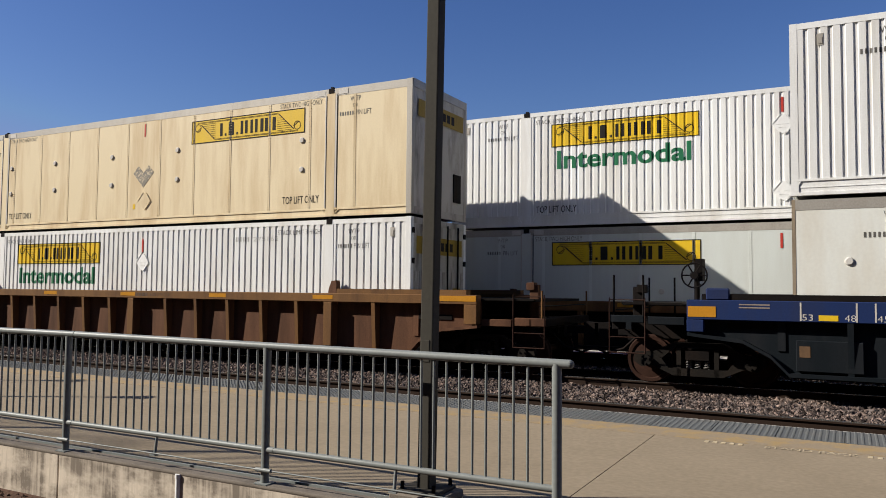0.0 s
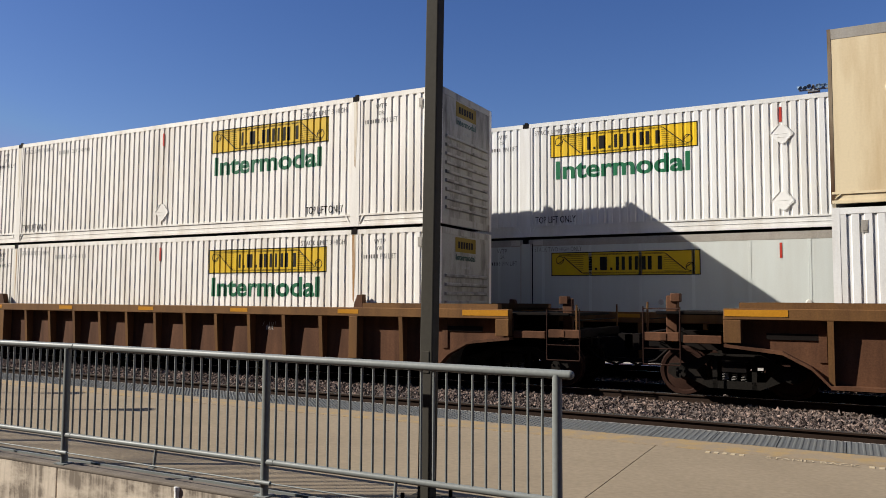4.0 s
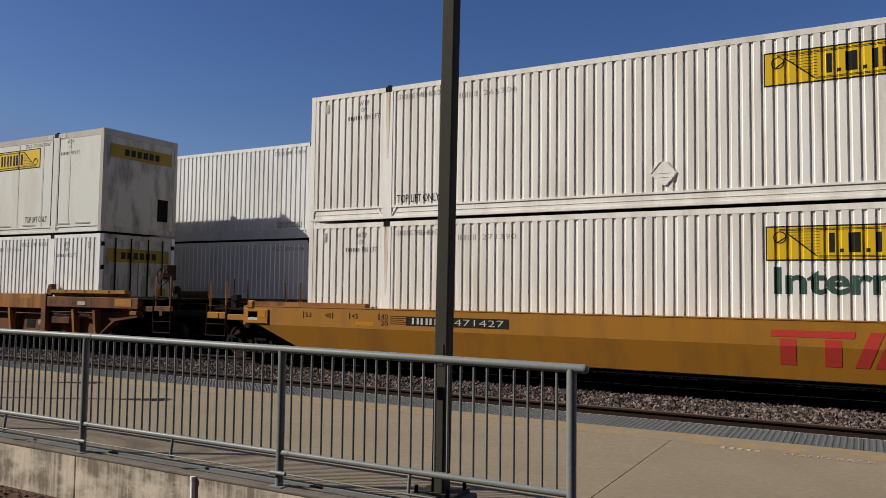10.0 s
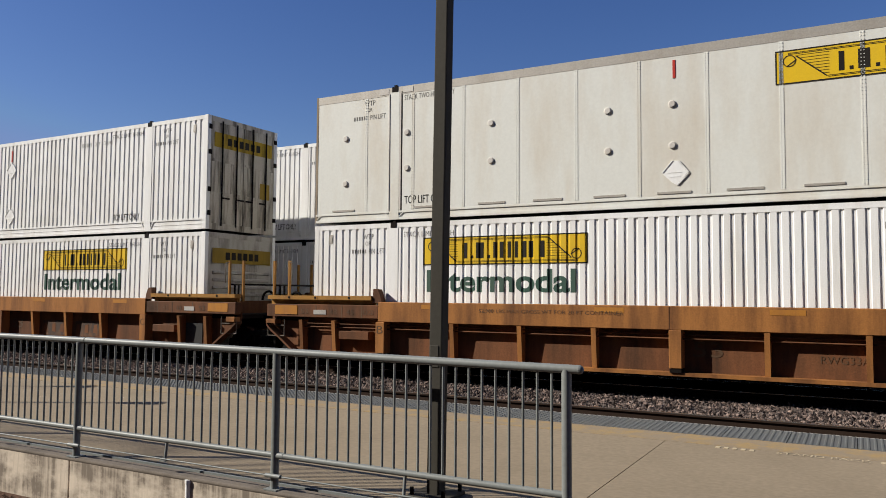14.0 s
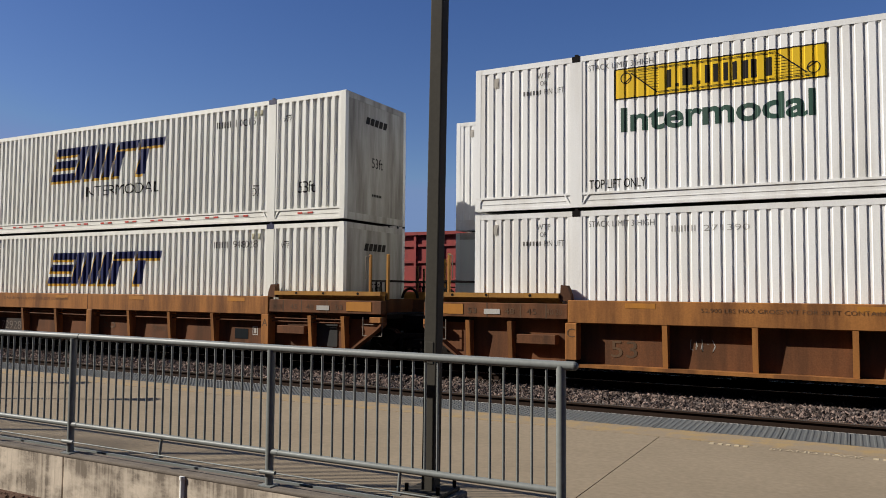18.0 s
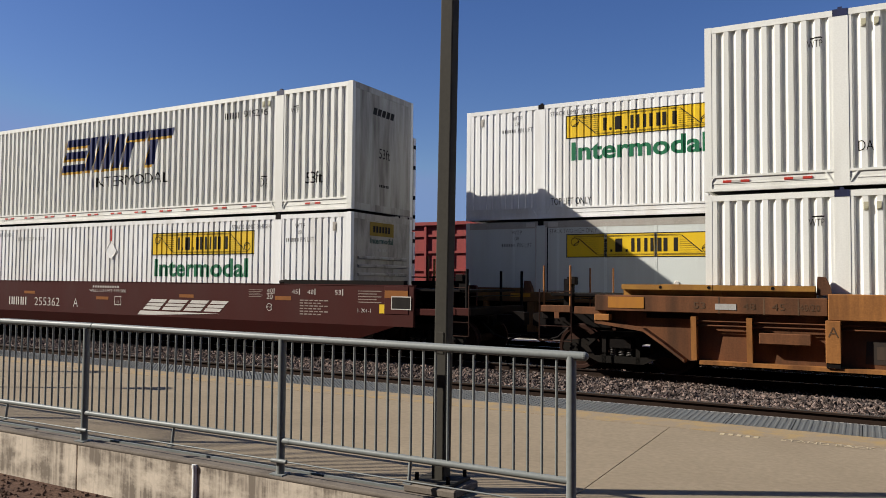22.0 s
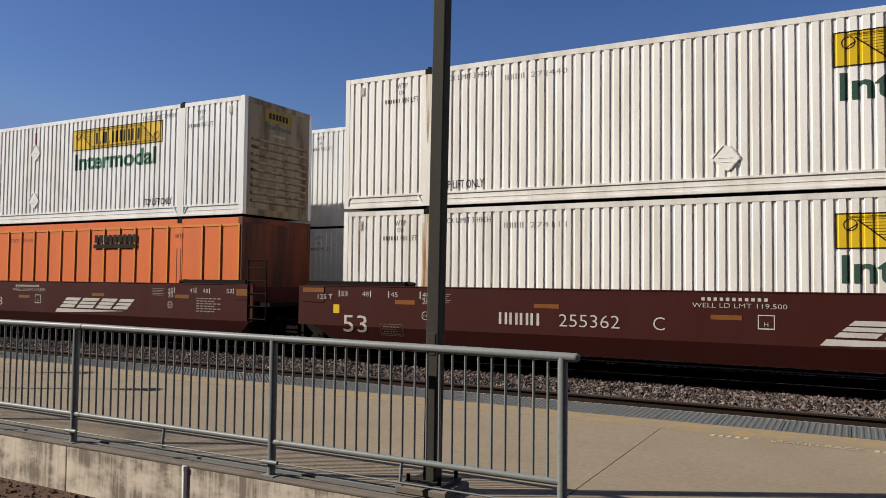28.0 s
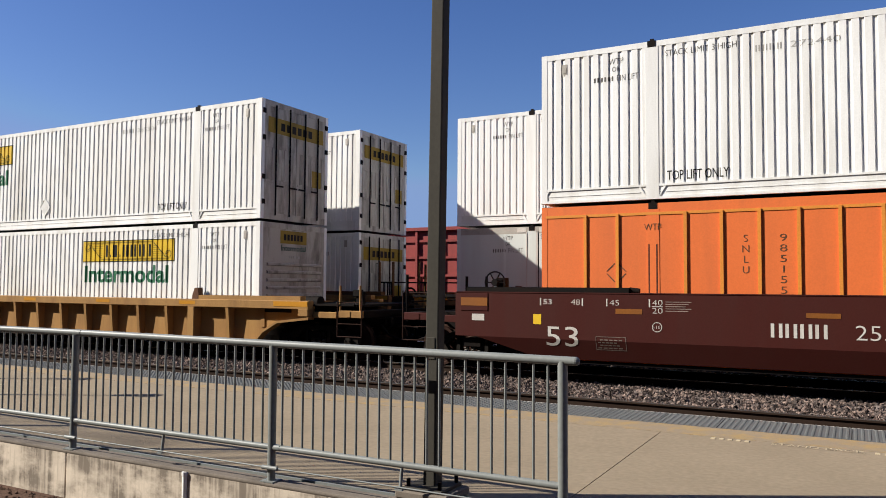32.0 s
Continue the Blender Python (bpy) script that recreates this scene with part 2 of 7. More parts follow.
def streaked(name, pale, dark):
    m = bpy.data.materials.new(name)
    m.use_nodes = True
    n, l = m.node_tree.nodes, m.node_tree.links
    b = n["Principled BSDF"]
    tc = n.new("ShaderNodeTexCoord")
    parts = []
    for size, scale, lo, hi, top in (((15, 15, 0.9), 1.0, 0.38, 0.62, 1.0), ((1.5, 1.5, 2.4), 1.4, 0.38, 0.58, 1.0), ((34, 34, 1.6), 1.2, 0.5, 0.74, 0.45)):
        mp = n.new("ShaderNodeMapping")
        mp.inputs["Scale"].default_value = size
        l.new(tc.outputs["Object"], mp.inputs[0])
        t = n.new("ShaderNodeTexNoise")
        t.inputs["Scale"].default_value = scale
        t.inputs["Detail"].default_value = 8.0
        t.inputs["Roughness"].default_value = 0.65
        l.new(mp.outputs[0], t.inputs["Vector"])
        r = n.new("ShaderNodeMapRange")
        r.inputs["From Min"].default_value = lo
        r.inputs["From Max"].default_value = hi
        r.inputs["To Max"].default_value = top
        l.new(t.outputs["Fac"], r.inputs["Value"])
        parts.append(r.outputs[0])
    add = n.new("ShaderNodeMath")
    add.operation = "MULTIPLY"
    l.new(parts[0], add.inputs[0])
    l.new(parts[1], add.inputs[1])
    more = n.new("ShaderNodeMath")
    more.operation = "MULTIPLY_ADD"
    more.inputs[1].default_value = 0.40
    more.use_clamp = True
    l.new(parts[1], more.inputs[0])
    l.new(add.outputs[0], more.inputs[2])
    last = n.new("ShaderNodeMath")
    last.operation = "MAXIMUM"
    l.new(more.outputs[0], last.inputs[0])
    l.new(parts[2], last.inputs[1])
    mix = n.new("ShaderNodeMix")
    mix.data_type = "RGBA"
    mix.inputs[6].default_value = (*pale, 1)
    mix.inputs[7].default_value = (*dark, 1)
    l.new(last.outputs[0], mix.inputs[0])
    l.new(mix.outputs[2], b.inputs["Base Color"])
    b.inputs["Roughness"].default_value = 0.9
    b.inputs["Specular IOR Level"].default_value = 0.12
    bp = n.new("ShaderNodeBump")
    bp.inputs["Strength"].default_value = 0.25
    bp.inputs["Distance"].default_value = 0.01
    l.new(parts[2], bp.inputs["Height"])
    l.new(bp.outputs[0], b.inputs["Normal"])
    return m


WALL = streaked("stained_concrete", (0.58, 0.50, 0.40), (0.19, 0.158, 0.125))
GUIDE_OCHRE = paint("bright_ochre_paint", (0.31, 0.155, 0.035), 0.55, (0.16, 0.07, 0.025), 0.6, fine=0.1, bump=0.06, lo=0.44, hi=0.66, spec=0.15)
TAN_CAR = paint("faded_tan_car_paint", (0.30, 0.165, 0.055), 0.6, (0.15, 0.075, 0.03), 0.7, fine=0.1, bump=0.08, lo=0.42, spec=0.12)
YARD = paint("pale_yard_gravel", (0.42, 0.40, 0.36), 0.95, (0.16, 0.14, 0.12), 0.7, streak=0, fine=0.4, bump=0.5, scale=1.5, spec=0.06)
# for the added wall behind the camera; dark, so it bounces little light
SKY_BLOCK = paint("dark_green_grey_sky_block", (0.07, 0.09, 0.082), 0.85, (0.05, 0.06, 0.055), 0.4, streak=0.5, fine=0.08, spec=0.1)
TORN = paint("torn_paper", (0.2, 0.18, 0.15), 0.8, (0.55, 0.46, 0.33), 0.95, streak=0, fine=0.2, scale=9.0, lo=0.5, hi=0.58)
SLATE = paint("slate_grey_plate", (0.035, 0.036, 0.036), 0.7, (0.06, 0.05, 0.045), 0.5, spec=0.1)
KERB = paint("grey_kerb_concrete", (0.16, 0.135, 0.11), 0.9, (0.075, 0.064, 0.053), 0.7, streak=0, fine=0.12, bump=0.15, scale=2.0, spec=0.12)
TACTILE = paint("blue_grey_tactile", (0.085, 0.09, 0.09), 0.75, (0.12, 0.108, 0.09), 0.5, streak=0, fine=0.08, bump=0.05, scale=1.5)
YELLOW_BAND = paint("worn_yellow_line", (0.3, 0.2, 0.075), 0.85, (0.228, 0.18, 0.124), 0.95, streak=0, fine=0.08, scale=2.5, lo=0.3, hi=0.56)
PALE_EDGE = paint("pale_platform_edge", (0.42, 0.40, 0.36), 0.9, (0.2, 0.18, 0.15), 0.6, streak=0, fine=0.1, scale=3.0)
SPRING = paint("grey_spring_steel", (0.13, 0.12, 0.11), 0.6, (0.05, 0.04, 0.03), 0.5)
PAVING_LETTER = paint("worn_paving_paint", (0.52, 0.43, 0.28), 0.85, (0.228, 0.18, 0.124), 0.7, streak=0, scale=8.0, lo=0.35, hi=0.6)
STONE = paint("ballast_stone", (0.05, 0.039, 0.034), 0.9, (0.02, 0.014, 0.012), 0.8, streak=0, fine=0.25, bump=0.2, scale=6.0, lo=0.4, hi=0.6, spec=0.06)
# near black: the shade in stone gaps and under cars is in this colour
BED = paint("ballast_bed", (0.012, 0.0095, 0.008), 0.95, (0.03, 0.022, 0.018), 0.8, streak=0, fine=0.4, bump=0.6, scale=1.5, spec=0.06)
EARTH = paint("red_brown_gravel", (0.096, 0.058, 0.042), 0.95, (0.048, 0.032, 0.024), 0.8, streak=0, fine=0.35, bump=0.5, scale=1.2, spec=0.06)
RAIL = paint("rusty_rail", (0.03, 0.019, 0.014), 0.7, (0.02, 0.014, 0.011), 0.6, streak=0, fine=0.15, bump=0.1, spec=0.06)
RAIL_HEAD = paint("bright_rail_head", (0.55, 0.53, 0.5), 0.2, (0.3, 0.22, 0.16), 0.3, streak=0, metal=0.9)
TIE = paint("creosote_tie", (0.060, 0.034, 0.024), 0.9, (0.064, 0.044, 0.036), 0.7, streak=0, fine=0.3, bump=0.3, spec=0.06)
HOPPER_RED = paint("oxide_red_paint", (0.23, 0.036, 0.032), 0.6, (0.1, 0.025, 0.02), 0.6)
BARK = paint("palm_bark", (0.128, 0.096, 0.068), 0.9, (0.072, 0.056, 0.040), 0.6)
FROND = paint("palm_frond", (0.040, 0.060, 0.020), 0.7, (0.080, 0.072, 0.032), 0.5)
MAST = paint("galvanised_mast", (0.240, 0.240, 0.240), 0.5, (0.160, 0.160, 0.160), 0.4, metal=0.4)
# stones differ one by one
for mm in (STONE,):
    geo = mm.node_tree.nodes.new("ShaderNodeNewGeometry")
    hsv = [q for q in mm.node_tree.nodes if q.bl_idname == "ShaderNodeHueSaturation"][0]
    rng = mm.node_tree.nodes.new("ShaderNodeMapRange")
    rng.inputs["To Min"].default_value = 0.15
    rng.inputs["To Max"].default_value = 6.4
    mm.node_tree.links.new(geo.outputs["Random Per Island"], rng.inputs["Value"])
    mm.node_tree.links.new(rng.outputs[0], hsv.inputs["Value"])
    warm = mm.node_tree.nodes.new("ShaderNodeMapRange")
    warm.inputs["From Min"].default_value = 0.55
    warm.inputs["From Max"].default_value = 0.6
    warm.inputs["To Min"].default_value = 0.85
    warm.inputs["To Max"].default_value = 1.2
    mm.node_tree.links.new(geo.outputs["Random Per Island"], warm.inputs["Value"])
    mm.node_tree.links.new(warm.outputs[0], hsv.inputs["Saturation"])


# ---- mesh tools ----
def box(bm, x0, x1, y0, y1, z0, z1):
    v = [bm.verts.new(p) for p in ((x0, y0, z0), (x1, y0, z0), (x1, y1, z0), (x0, y1, z0),
                                   (x0, y0, z1), (x1, y0, z1), (x1, y1, z1), (x0, y1, z1))]
    for f in ((3, 2, 1, 0), (4, 5, 6, 7), (0, 1, 5, 4), (1, 2, 6, 5), (2, 3, 7, 6), (3, 0, 4, 7)):
        bm.faces.new([v[i] for i in f])


def prism(bm, pts, y0, y1):
    """A polygon of (x, z) points, given anticlockwise, drawn out from y0 to y1."""
    a = [bm.verts.new((x, y0, z)) for x, z in pts]
    b = [bm.verts.new((x, y1, z)) for x, z in pts]
    bm.faces.new(a)
    bm.faces.new(b[::-1])
    for i in range(len(pts)):
        j = (i + 1) % len(pts)
        bm.faces.new((a[j], a[i], b[i], b[j]))


def sweep_x(bm, pts, x0, x1):
    """A closed cross-section of (y, z) points drawn out from x0 to x1."""
    a = [bm.verts.new((x0, y, z)) for y, z in pts]
    b = [bm.verts.new((x1, y, z)) for y, z in pts]
    bm.faces.new(a[::-1])
    bm.faces.new(b)
    for i in range(len(pts)):
        j = (i + 1) % len(pts)
        bm.faces.new((a[i], a[j], b[j], b[i]))


def tube(bm, p, q, r, n=10, r2=None):
    p, q = Vector(p), Vector(q)
    d = (q - p).normalized()
    u = d.orthogonal().normalized()
    w = d.cross(u)
    r2 = r if r2 is None else r2
    a = [bm.verts.new(p + (u * math.cos(k) + w * math.sin(k)) * r) for k in [2 * math.pi * i / n for i in range(n)]]
    b = [bm.verts.new(q + (u * math.cos(k) + w * math.sin(k)) * r2) for k in [2 * math.pi * i / n for i in range(n)]]
    for cap in (bm.faces.new(a[::-1]), bm.faces.new(b)):
        for e in cap.edges:
            e.smooth = False
    for i in range(n):
        j = (i + 1) % n
        f = bm.faces.new((a[i], a[j], b[j], b[i]))
        f.smooth = True


def path_tube(bm, pts, r, n=8):
    for p, q in zip(pts, pts[1:]):
        tube(bm, p, q, r, n)


def lathe_y(bm, pts, n=28):
    """A closed profile of (radius, y) points turned about the y axis."""
    rings = [[bm.verts.new((r * math.cos(a), y, r * math.sin(a))) for a in [2 * math.pi * i / n for i in range(n)]] for r, y in pts]
    for k in range(len(rings)):
        a, b = rings[k], rings[(k + 1) % len(rings)]
        for i in range(n):
            j = (i + 1) % n
            f = bm.faces.new((a[i], b[i], b[j], a[j]))
            f.smooth = False


def bevel(bm, w, seg=1):
    bmesh.ops.bevel(bm, geom=[e for e in bm.edges], offset=w, segments=seg, affect="EDGES", profile=0.5, clamp_overlap=True)


def mesh_of(name, bm, material):
    bmesh.ops.recalc_face_normals(bm, faces=bm.faces)
    me = bpy.data.meshes.new(name)
    bm.to_mesh(me)
    bm.free()
    me.materials.append(material)
    return me


CACHE = {}


def part(name, bm, material, parent, label="", at=None):
    """One mesh object under a thing or a part. bm may be a bmesh or a ready mesh."""
    me = bm if isinstance(bm, bpy.types.Mesh) else mesh_of(name, bm, material)
    ob = new(name, me)
    ob.parent = parent
    if at is not None:
        ob.matrix_basis = at
    if label:
        ob["label"] = label
    return ob


def shared(key, build, material):
    """A mesh built once for all like parts."""
    if key not in CACHE:
        bm = bmesh.new()
        build(bm)
        CACHE[key] = mesh_of(key if isinstance(key, str) else key[0], bm, material)
    return CACHE[key]


def simple(name, parent, material, boxes=(), label="", tubes=(), soft=0.0):
    bm = bmesh.new()
    for b in boxes:
        box(bm, *b)
    if soft:
        bevel(bm, soft)
    for t in tubes:
        tube(bm, *t)
    return part(name, bm, material, parent, label)


# ---- lettering, all words made in one go ----
WORDS = ["Intermodal", "INTERMODAL", "TOP LIFT ONLY", "STACK LIMIT 3 HIGH", "STACK TWO HIGH ONLY", "STACKING THREE HIGH ONLY", "WTP", "OR",
         "PIN LIFT", "53ft", "DA", "LIFT", "53", "48", "45", "40", "20", "40/20", "471427", "255362", "A", "B", "C", "125 T", "110",
         "WELL LD LMT 119,500", "L 201-1", "GW135F", "687924", "NO 24 BRAKE BEAM", "52,900 LBS MAX GROSS WT FOR 20 FT CONTAINER", "RWG33A",
         "STACK 3 HIGH ONLY", "STAND BACK", "949296", "100151", "948028", "275162", "265306", "272440", "274111", "271390", "729287", "S\nN\nL\nU", "9\n8\n5\n1\n5\n5", "H"]
LETTERS = {}


def make_letters():
    made = {}
    for w in WORDS:
        cu = bpy.data.curves.new("letters", "FONT")
        cu.body = w
        cu.resolution_u = 3
        cu.align_x = "CENTER"
        cu.offset = 0.027 if w == "Intermodal" else 0.0 if w in ("53", "53ft", "TOP LIFT ONLY", "STAND BACK") else -0.01
        made[w] = new("letters", cu)
    dg = bpy.context.evaluated_depsgraph_get()
    dg.update()
    for w, ob in made.items():
        me = bpy.data.meshes.new_from_object(ob.evaluated_get(dg))
        co = np.array([v.co[:2] for v in me.vertices])
        lo, hi = co.min(0), co.max(0)
        LETTERS[w] = ([tuple((c - lo) / (hi - lo)) for c in co], [list(p.vertices) for p in me.polygons])
        bpy.data.objects.remove(ob)


make_letters()


# ---- corrugated walls ----
class Wall:
    """The profile of a container's side: the depth of the surface behind the outermost plane at each x."""

    def __init__(self, pitch, depth, flat, slope, smooth=False):
        self.smooth = smooth
        self.knots = [(-8.075, 0.0)]
        for a, b in ((-7.93, -6.085), (-5.835, 5.835), (6.085, 7.93)):
            if smooth:
                continue
            n = round((b - a) / pitch)
            p = (b - a) / n
            for i in range(n):
                s = a + i * p
                inner = p - flat - 2 * slope
                self.knots += [(s + flat / 2, 0.0), (s + flat / 2 + slope, depth), (s + flat / 2 + slope + inner, depth), (s + flat / 2 + 2 * slope + inner, 0.0)]
        self.knots.append((8.075, 0.0))
        self.xs = np.array([k[0] for k in self.knots])
        self.ds = np.array([k[1] for k in self.knots])

    def depth(self, x):
        return float(np.interp(x, self.xs, self.ds))


HUNT_WALL = Wall(0.184, 0.020, 0.104, 0.013)
SWIFT_WALL = Wall(0.205, 0.042, 0.082, 0.029)
FLAT_WALL = Wall(1, 0, 1, 1, smooth=True)
HALF = 1.295
HIGH = 2.896


def on_wall(bm, wall, y_face, proud=0.004, side=-1):
    """Cuts flat work in the x-z plane at the folds of the wall and lays it on the wall."""
    if not wall.smooth:
        xs = [v.co.x for v in bm.verts]
        lo, hi = min(xs), max(xs)
        for k in wall.xs:
            if lo < k < hi:
                bmesh.ops.bisect_plane(bm, geom=bm.verts[:] + bm.edges[:] + bm.faces[:], plane_co=(k, 0, 0), plane_no=(1, 0, 0))
    for v in bm.verts:
        v.co.y = y_face - side * (wall.depth(v.co.x) - proud)


def word_bm(word, x0, x1, z0, z1, slant=0.0):
    bm = bmesh.new()
    co, polys = LETTERS[word]
    vs = [bm.verts.new((x0 + u * (x1 - x0) + slant * (z0 + w * (z1 - z0)), 0, z0 + w * (z1 - z0))) for u, w in co]
    for p in polys:
        try:
            bm.faces.new([vs[i] for i in p])
        except ValueError:
            pass
    return bm


def flat_poly(bm, pts):
    bm.faces.new([bm.verts.new((x, 0, z)) for x, z in pts])


def bars(bm, x0, x1, z0, z1, n, gap=0.28, slant=0.0, stems=False):
    """A row of plain bars in place of letters that are not lettered."""
    p = (x1 - x0) / n
    for i in range(n):
        a0, b0 = x0 + i * p, x0 + (i + 1 - gap) * p
        for a, b in ((a0, a0 + 0.34 * (b0 - a0)), (b0 - 0.34 * (b0 - a0), b0)) if stems else ((a0, b0),):
            flat_poly(bm, [(a, z0), (b, z0), (b + slant * (z1 - z0), z1), (a + slant * (z1 - z0), z1)])


def laid(key, wall, build, material, y_face, proud, lean=None):
    """A mesh of flat work laid on a wall, shared between like containers."""
    k = (key, id(wall), y_face, proud, material.name, lean)
    if k not in CACHE:
        bm = bmesh.new() if not callable(build) else build()
        on_wall(bm, wall, y_face, proud)
        if lean:
            zk, zb, inset = lean
            bmesh.ops.bisect_plane(bm, geom=bm.verts[:] + bm.edges[:] + bm.faces[:], plane_co=(0, 0, zk), plane_no=(0, 0, 1))
            for v in bm.verts:
                if v.co.z < zk:
                    v.co.y += inset * (zk - v.co.z) / (zk - zb)
        me = bpy.data.meshes.new(key)
        for f in bm.faces:
            f.normal_update()
            if f.normal.y > 0:
                f.normal_flip()
        bm.to_mesh(me)
        bm.free()
        me.materials.append(material)
        CACHE[k] = me
    return CACHE[k]


def word_part(parent, word, x0, x1, z0, z1, material, wall, y=-HALF, proud=0.004, name="lettering", slant=0.0, lean=None):
    me = laid("%s_%.2f_%.2f_%.2f" % (word, x0, z0, x1), wall, lambda: word_bm(word, x0, x1, z0, z1, slant), material, y, proud, lean)
    return part(name, me, material, parent)


def shape_part(parent, key, draw, material, wall, y=-HALF, proud=0.004, name="marking", label="", lean=None):
    def build():
        bm = bmesh.new()
        draw(bm)
        return bm
    return part(name, laid(key, wall, build, material, y, proud, lean), material, parent, label)


def bar_row(parent, key, row, material, wall, y=-HALF, proud=0.004, name="code_bar", label="", lean=None):
    """A row of plain bars in place of letters, each a part of its own. row: x0, x1, z0, z1, count, gap, slant, stems."""
    x0, x1, z0, z1, n, gap, slant, stems = (tuple(row) + (0.28, 0.0, False)[len(row) - 5:])[:8]
    p = (x1 - x0) / n
    for i in range(n):
        def one(bm, a=x0 + i * p, b=x0 + (i + 1 - gap) * p):
            w, s, t = b - a, slant * (z1 - z0), 0.3
            if stems:
                for u in (a, b - t * w):
                    flat_poly(bm, [(u, z0), (u + t * w, z0), (u + t * w, z1), (u, z1)])
            else:
                flat_poly(bm, [(a, z0), (b, z0), (b + s, z1), (a + s, z1)])
        shape_part(parent, "%s_%d" % (key, i), one, material, wall, y=y, proud=proud, name=name, label=label, lean=lean)


# ---- containers ----
def side_sheet(bm, wall, y, z0, z1, side):
    lo = [bm.verts.new((x, y - side * d, z0)) for x, d in wall.knots]
    hi = [bm.verts.new((x, y - side * d, z1)) for x, d in wall.knots]
    for i in range(len(lo) - 1):
        bm.faces.new((lo[i], lo[i + 1], hi[i + 1], hi[i]))


def hunt_logo(c, wall, x0, z0=1.97, green=GREEN, word=True):
    """Yellow panel with a black frame, plain bars for its name, scrolls at both ends, and the word below it."""
    w, h = 3.57, 0.58
    shape_part(c, "logo_panel_%.1f" % x0, lambda bm: flat_poly(bm, [(x0, z0), (x0 + w, z0), (x0 + w, z0 + h), (x0, z0 + h)]),
               YELLOW, wall, proud=0.004, name="logo_panel", label="yellow painted panel")

    def frame_lines(bm):
        t = 0.022
        for a, b, c0, d in ((0, w, 0, t), (0, w, h - t, h), (0, t, t, h - t), (w - t, w, t, h - t)):
            flat_poly(bm, [(x0 + a, z0 + c0), (x0 + b, z0 + c0), (x0 + b, z0 + d), (x0 + a, z0 + d)])
        # an unrolled scroll: each end is the other turned half round
        for s in (1, -1):
            q = (lambda a: x0 + a) if s == 1 else (lambda a: x0 + w - a)
            v = (lambda b: z0 + b) if s == 1 else (lambda b: z0 + h - b)

            def line(a0, b0, a1, b1, a2, b2, a3, b3):
                flat_poly(bm, [(q(a0), v(b0)), (q(a1), v(b1)), (q(a2), v(b2)), (q(a3), v(b3))])
            for k in range(8):
                a, b = 0.34 + 0.055 * k, 0.47 - 0.05 * k
                line(a, b, a, b + 0.007, 0.82, b + 0.007, 0.82, b)
            line(0.30, 0.47, 0.335, 0.47, 0.80, 0.07, 0.765, 0.07)
            for b in (0.500, 0.520):
                line(0.20, b, 0.20, b + 0.009, w - 0.80, b + 0.009, w - 0.80, b)
            line(0.16, 0.30, 0.18, 0.29, 0.34, 0.40, 0.32, 0.41)
            for i in range(12):
                a0, a1 = i * math.pi / 6, (i + 1) * math.pi / 6
                flat_poly(bm, [(q(0.22 + r * math.cos(a)), v(0.39 + r * math.sin(a))) for r, a in ((0.105, a0), (0.105, a1), (0.088, a1), (0.088, a0))])
    shape_part(c, "logo_frame_%.1f" % x0, frame_lines, BLACK, wall, proud=0.007, name="logo_frame", label="thin black border and scrolls")

    x = x0 + 0.90
    for k, (wd, gap, h0) in enumerate(((0.16, 0.05, 0.32), (0.055, 0.07, 0.06), (0.20, 0.05, 0.32), (0.055, 0.08, 0.06), (0.22, 0.09, 0.32), (0.22, 0.09, 0.32), (0.23, 0.08, 0.32), (0.22, 0, 0.32))):
        cuts = {0: ((0.35, 0.85),), 2: ((0.0, 0.85),), 4: ((0.0, 0.36), (0.64, 1.0)), 5: ((0.0, 0.34), (0.66, 1.0)), 6: ((0.0, 0.40), (0.60, 1.0)), 7: ((0.28, 0.72),)}.get(k, ((0.0, 1.0),))

        def bar(bm, x=x, wd=wd, h0=h0, cuts=cuts):
            for u0, u1 in cuts:
                flat_poly(bm, [(x + u0 * wd, z0 + 0.13), (x + u1 * wd, z0 + 0.13), (x + u1 * wd, z0 + 0.13 + h0), (x + u0 * wd, z0 + 0.13 + h0)])
        shape_part(c, "logo_name_%.1f_%d" % (x0, k), bar, BLACK, wall, proud=0.007, name="name_bar")
        x += wd + gap
    if word:
        word_part(c, "Intermodal", x0 + 0.12, x0 + 3.37, z0 - 0.56, z0 - 0.10, green, wall)


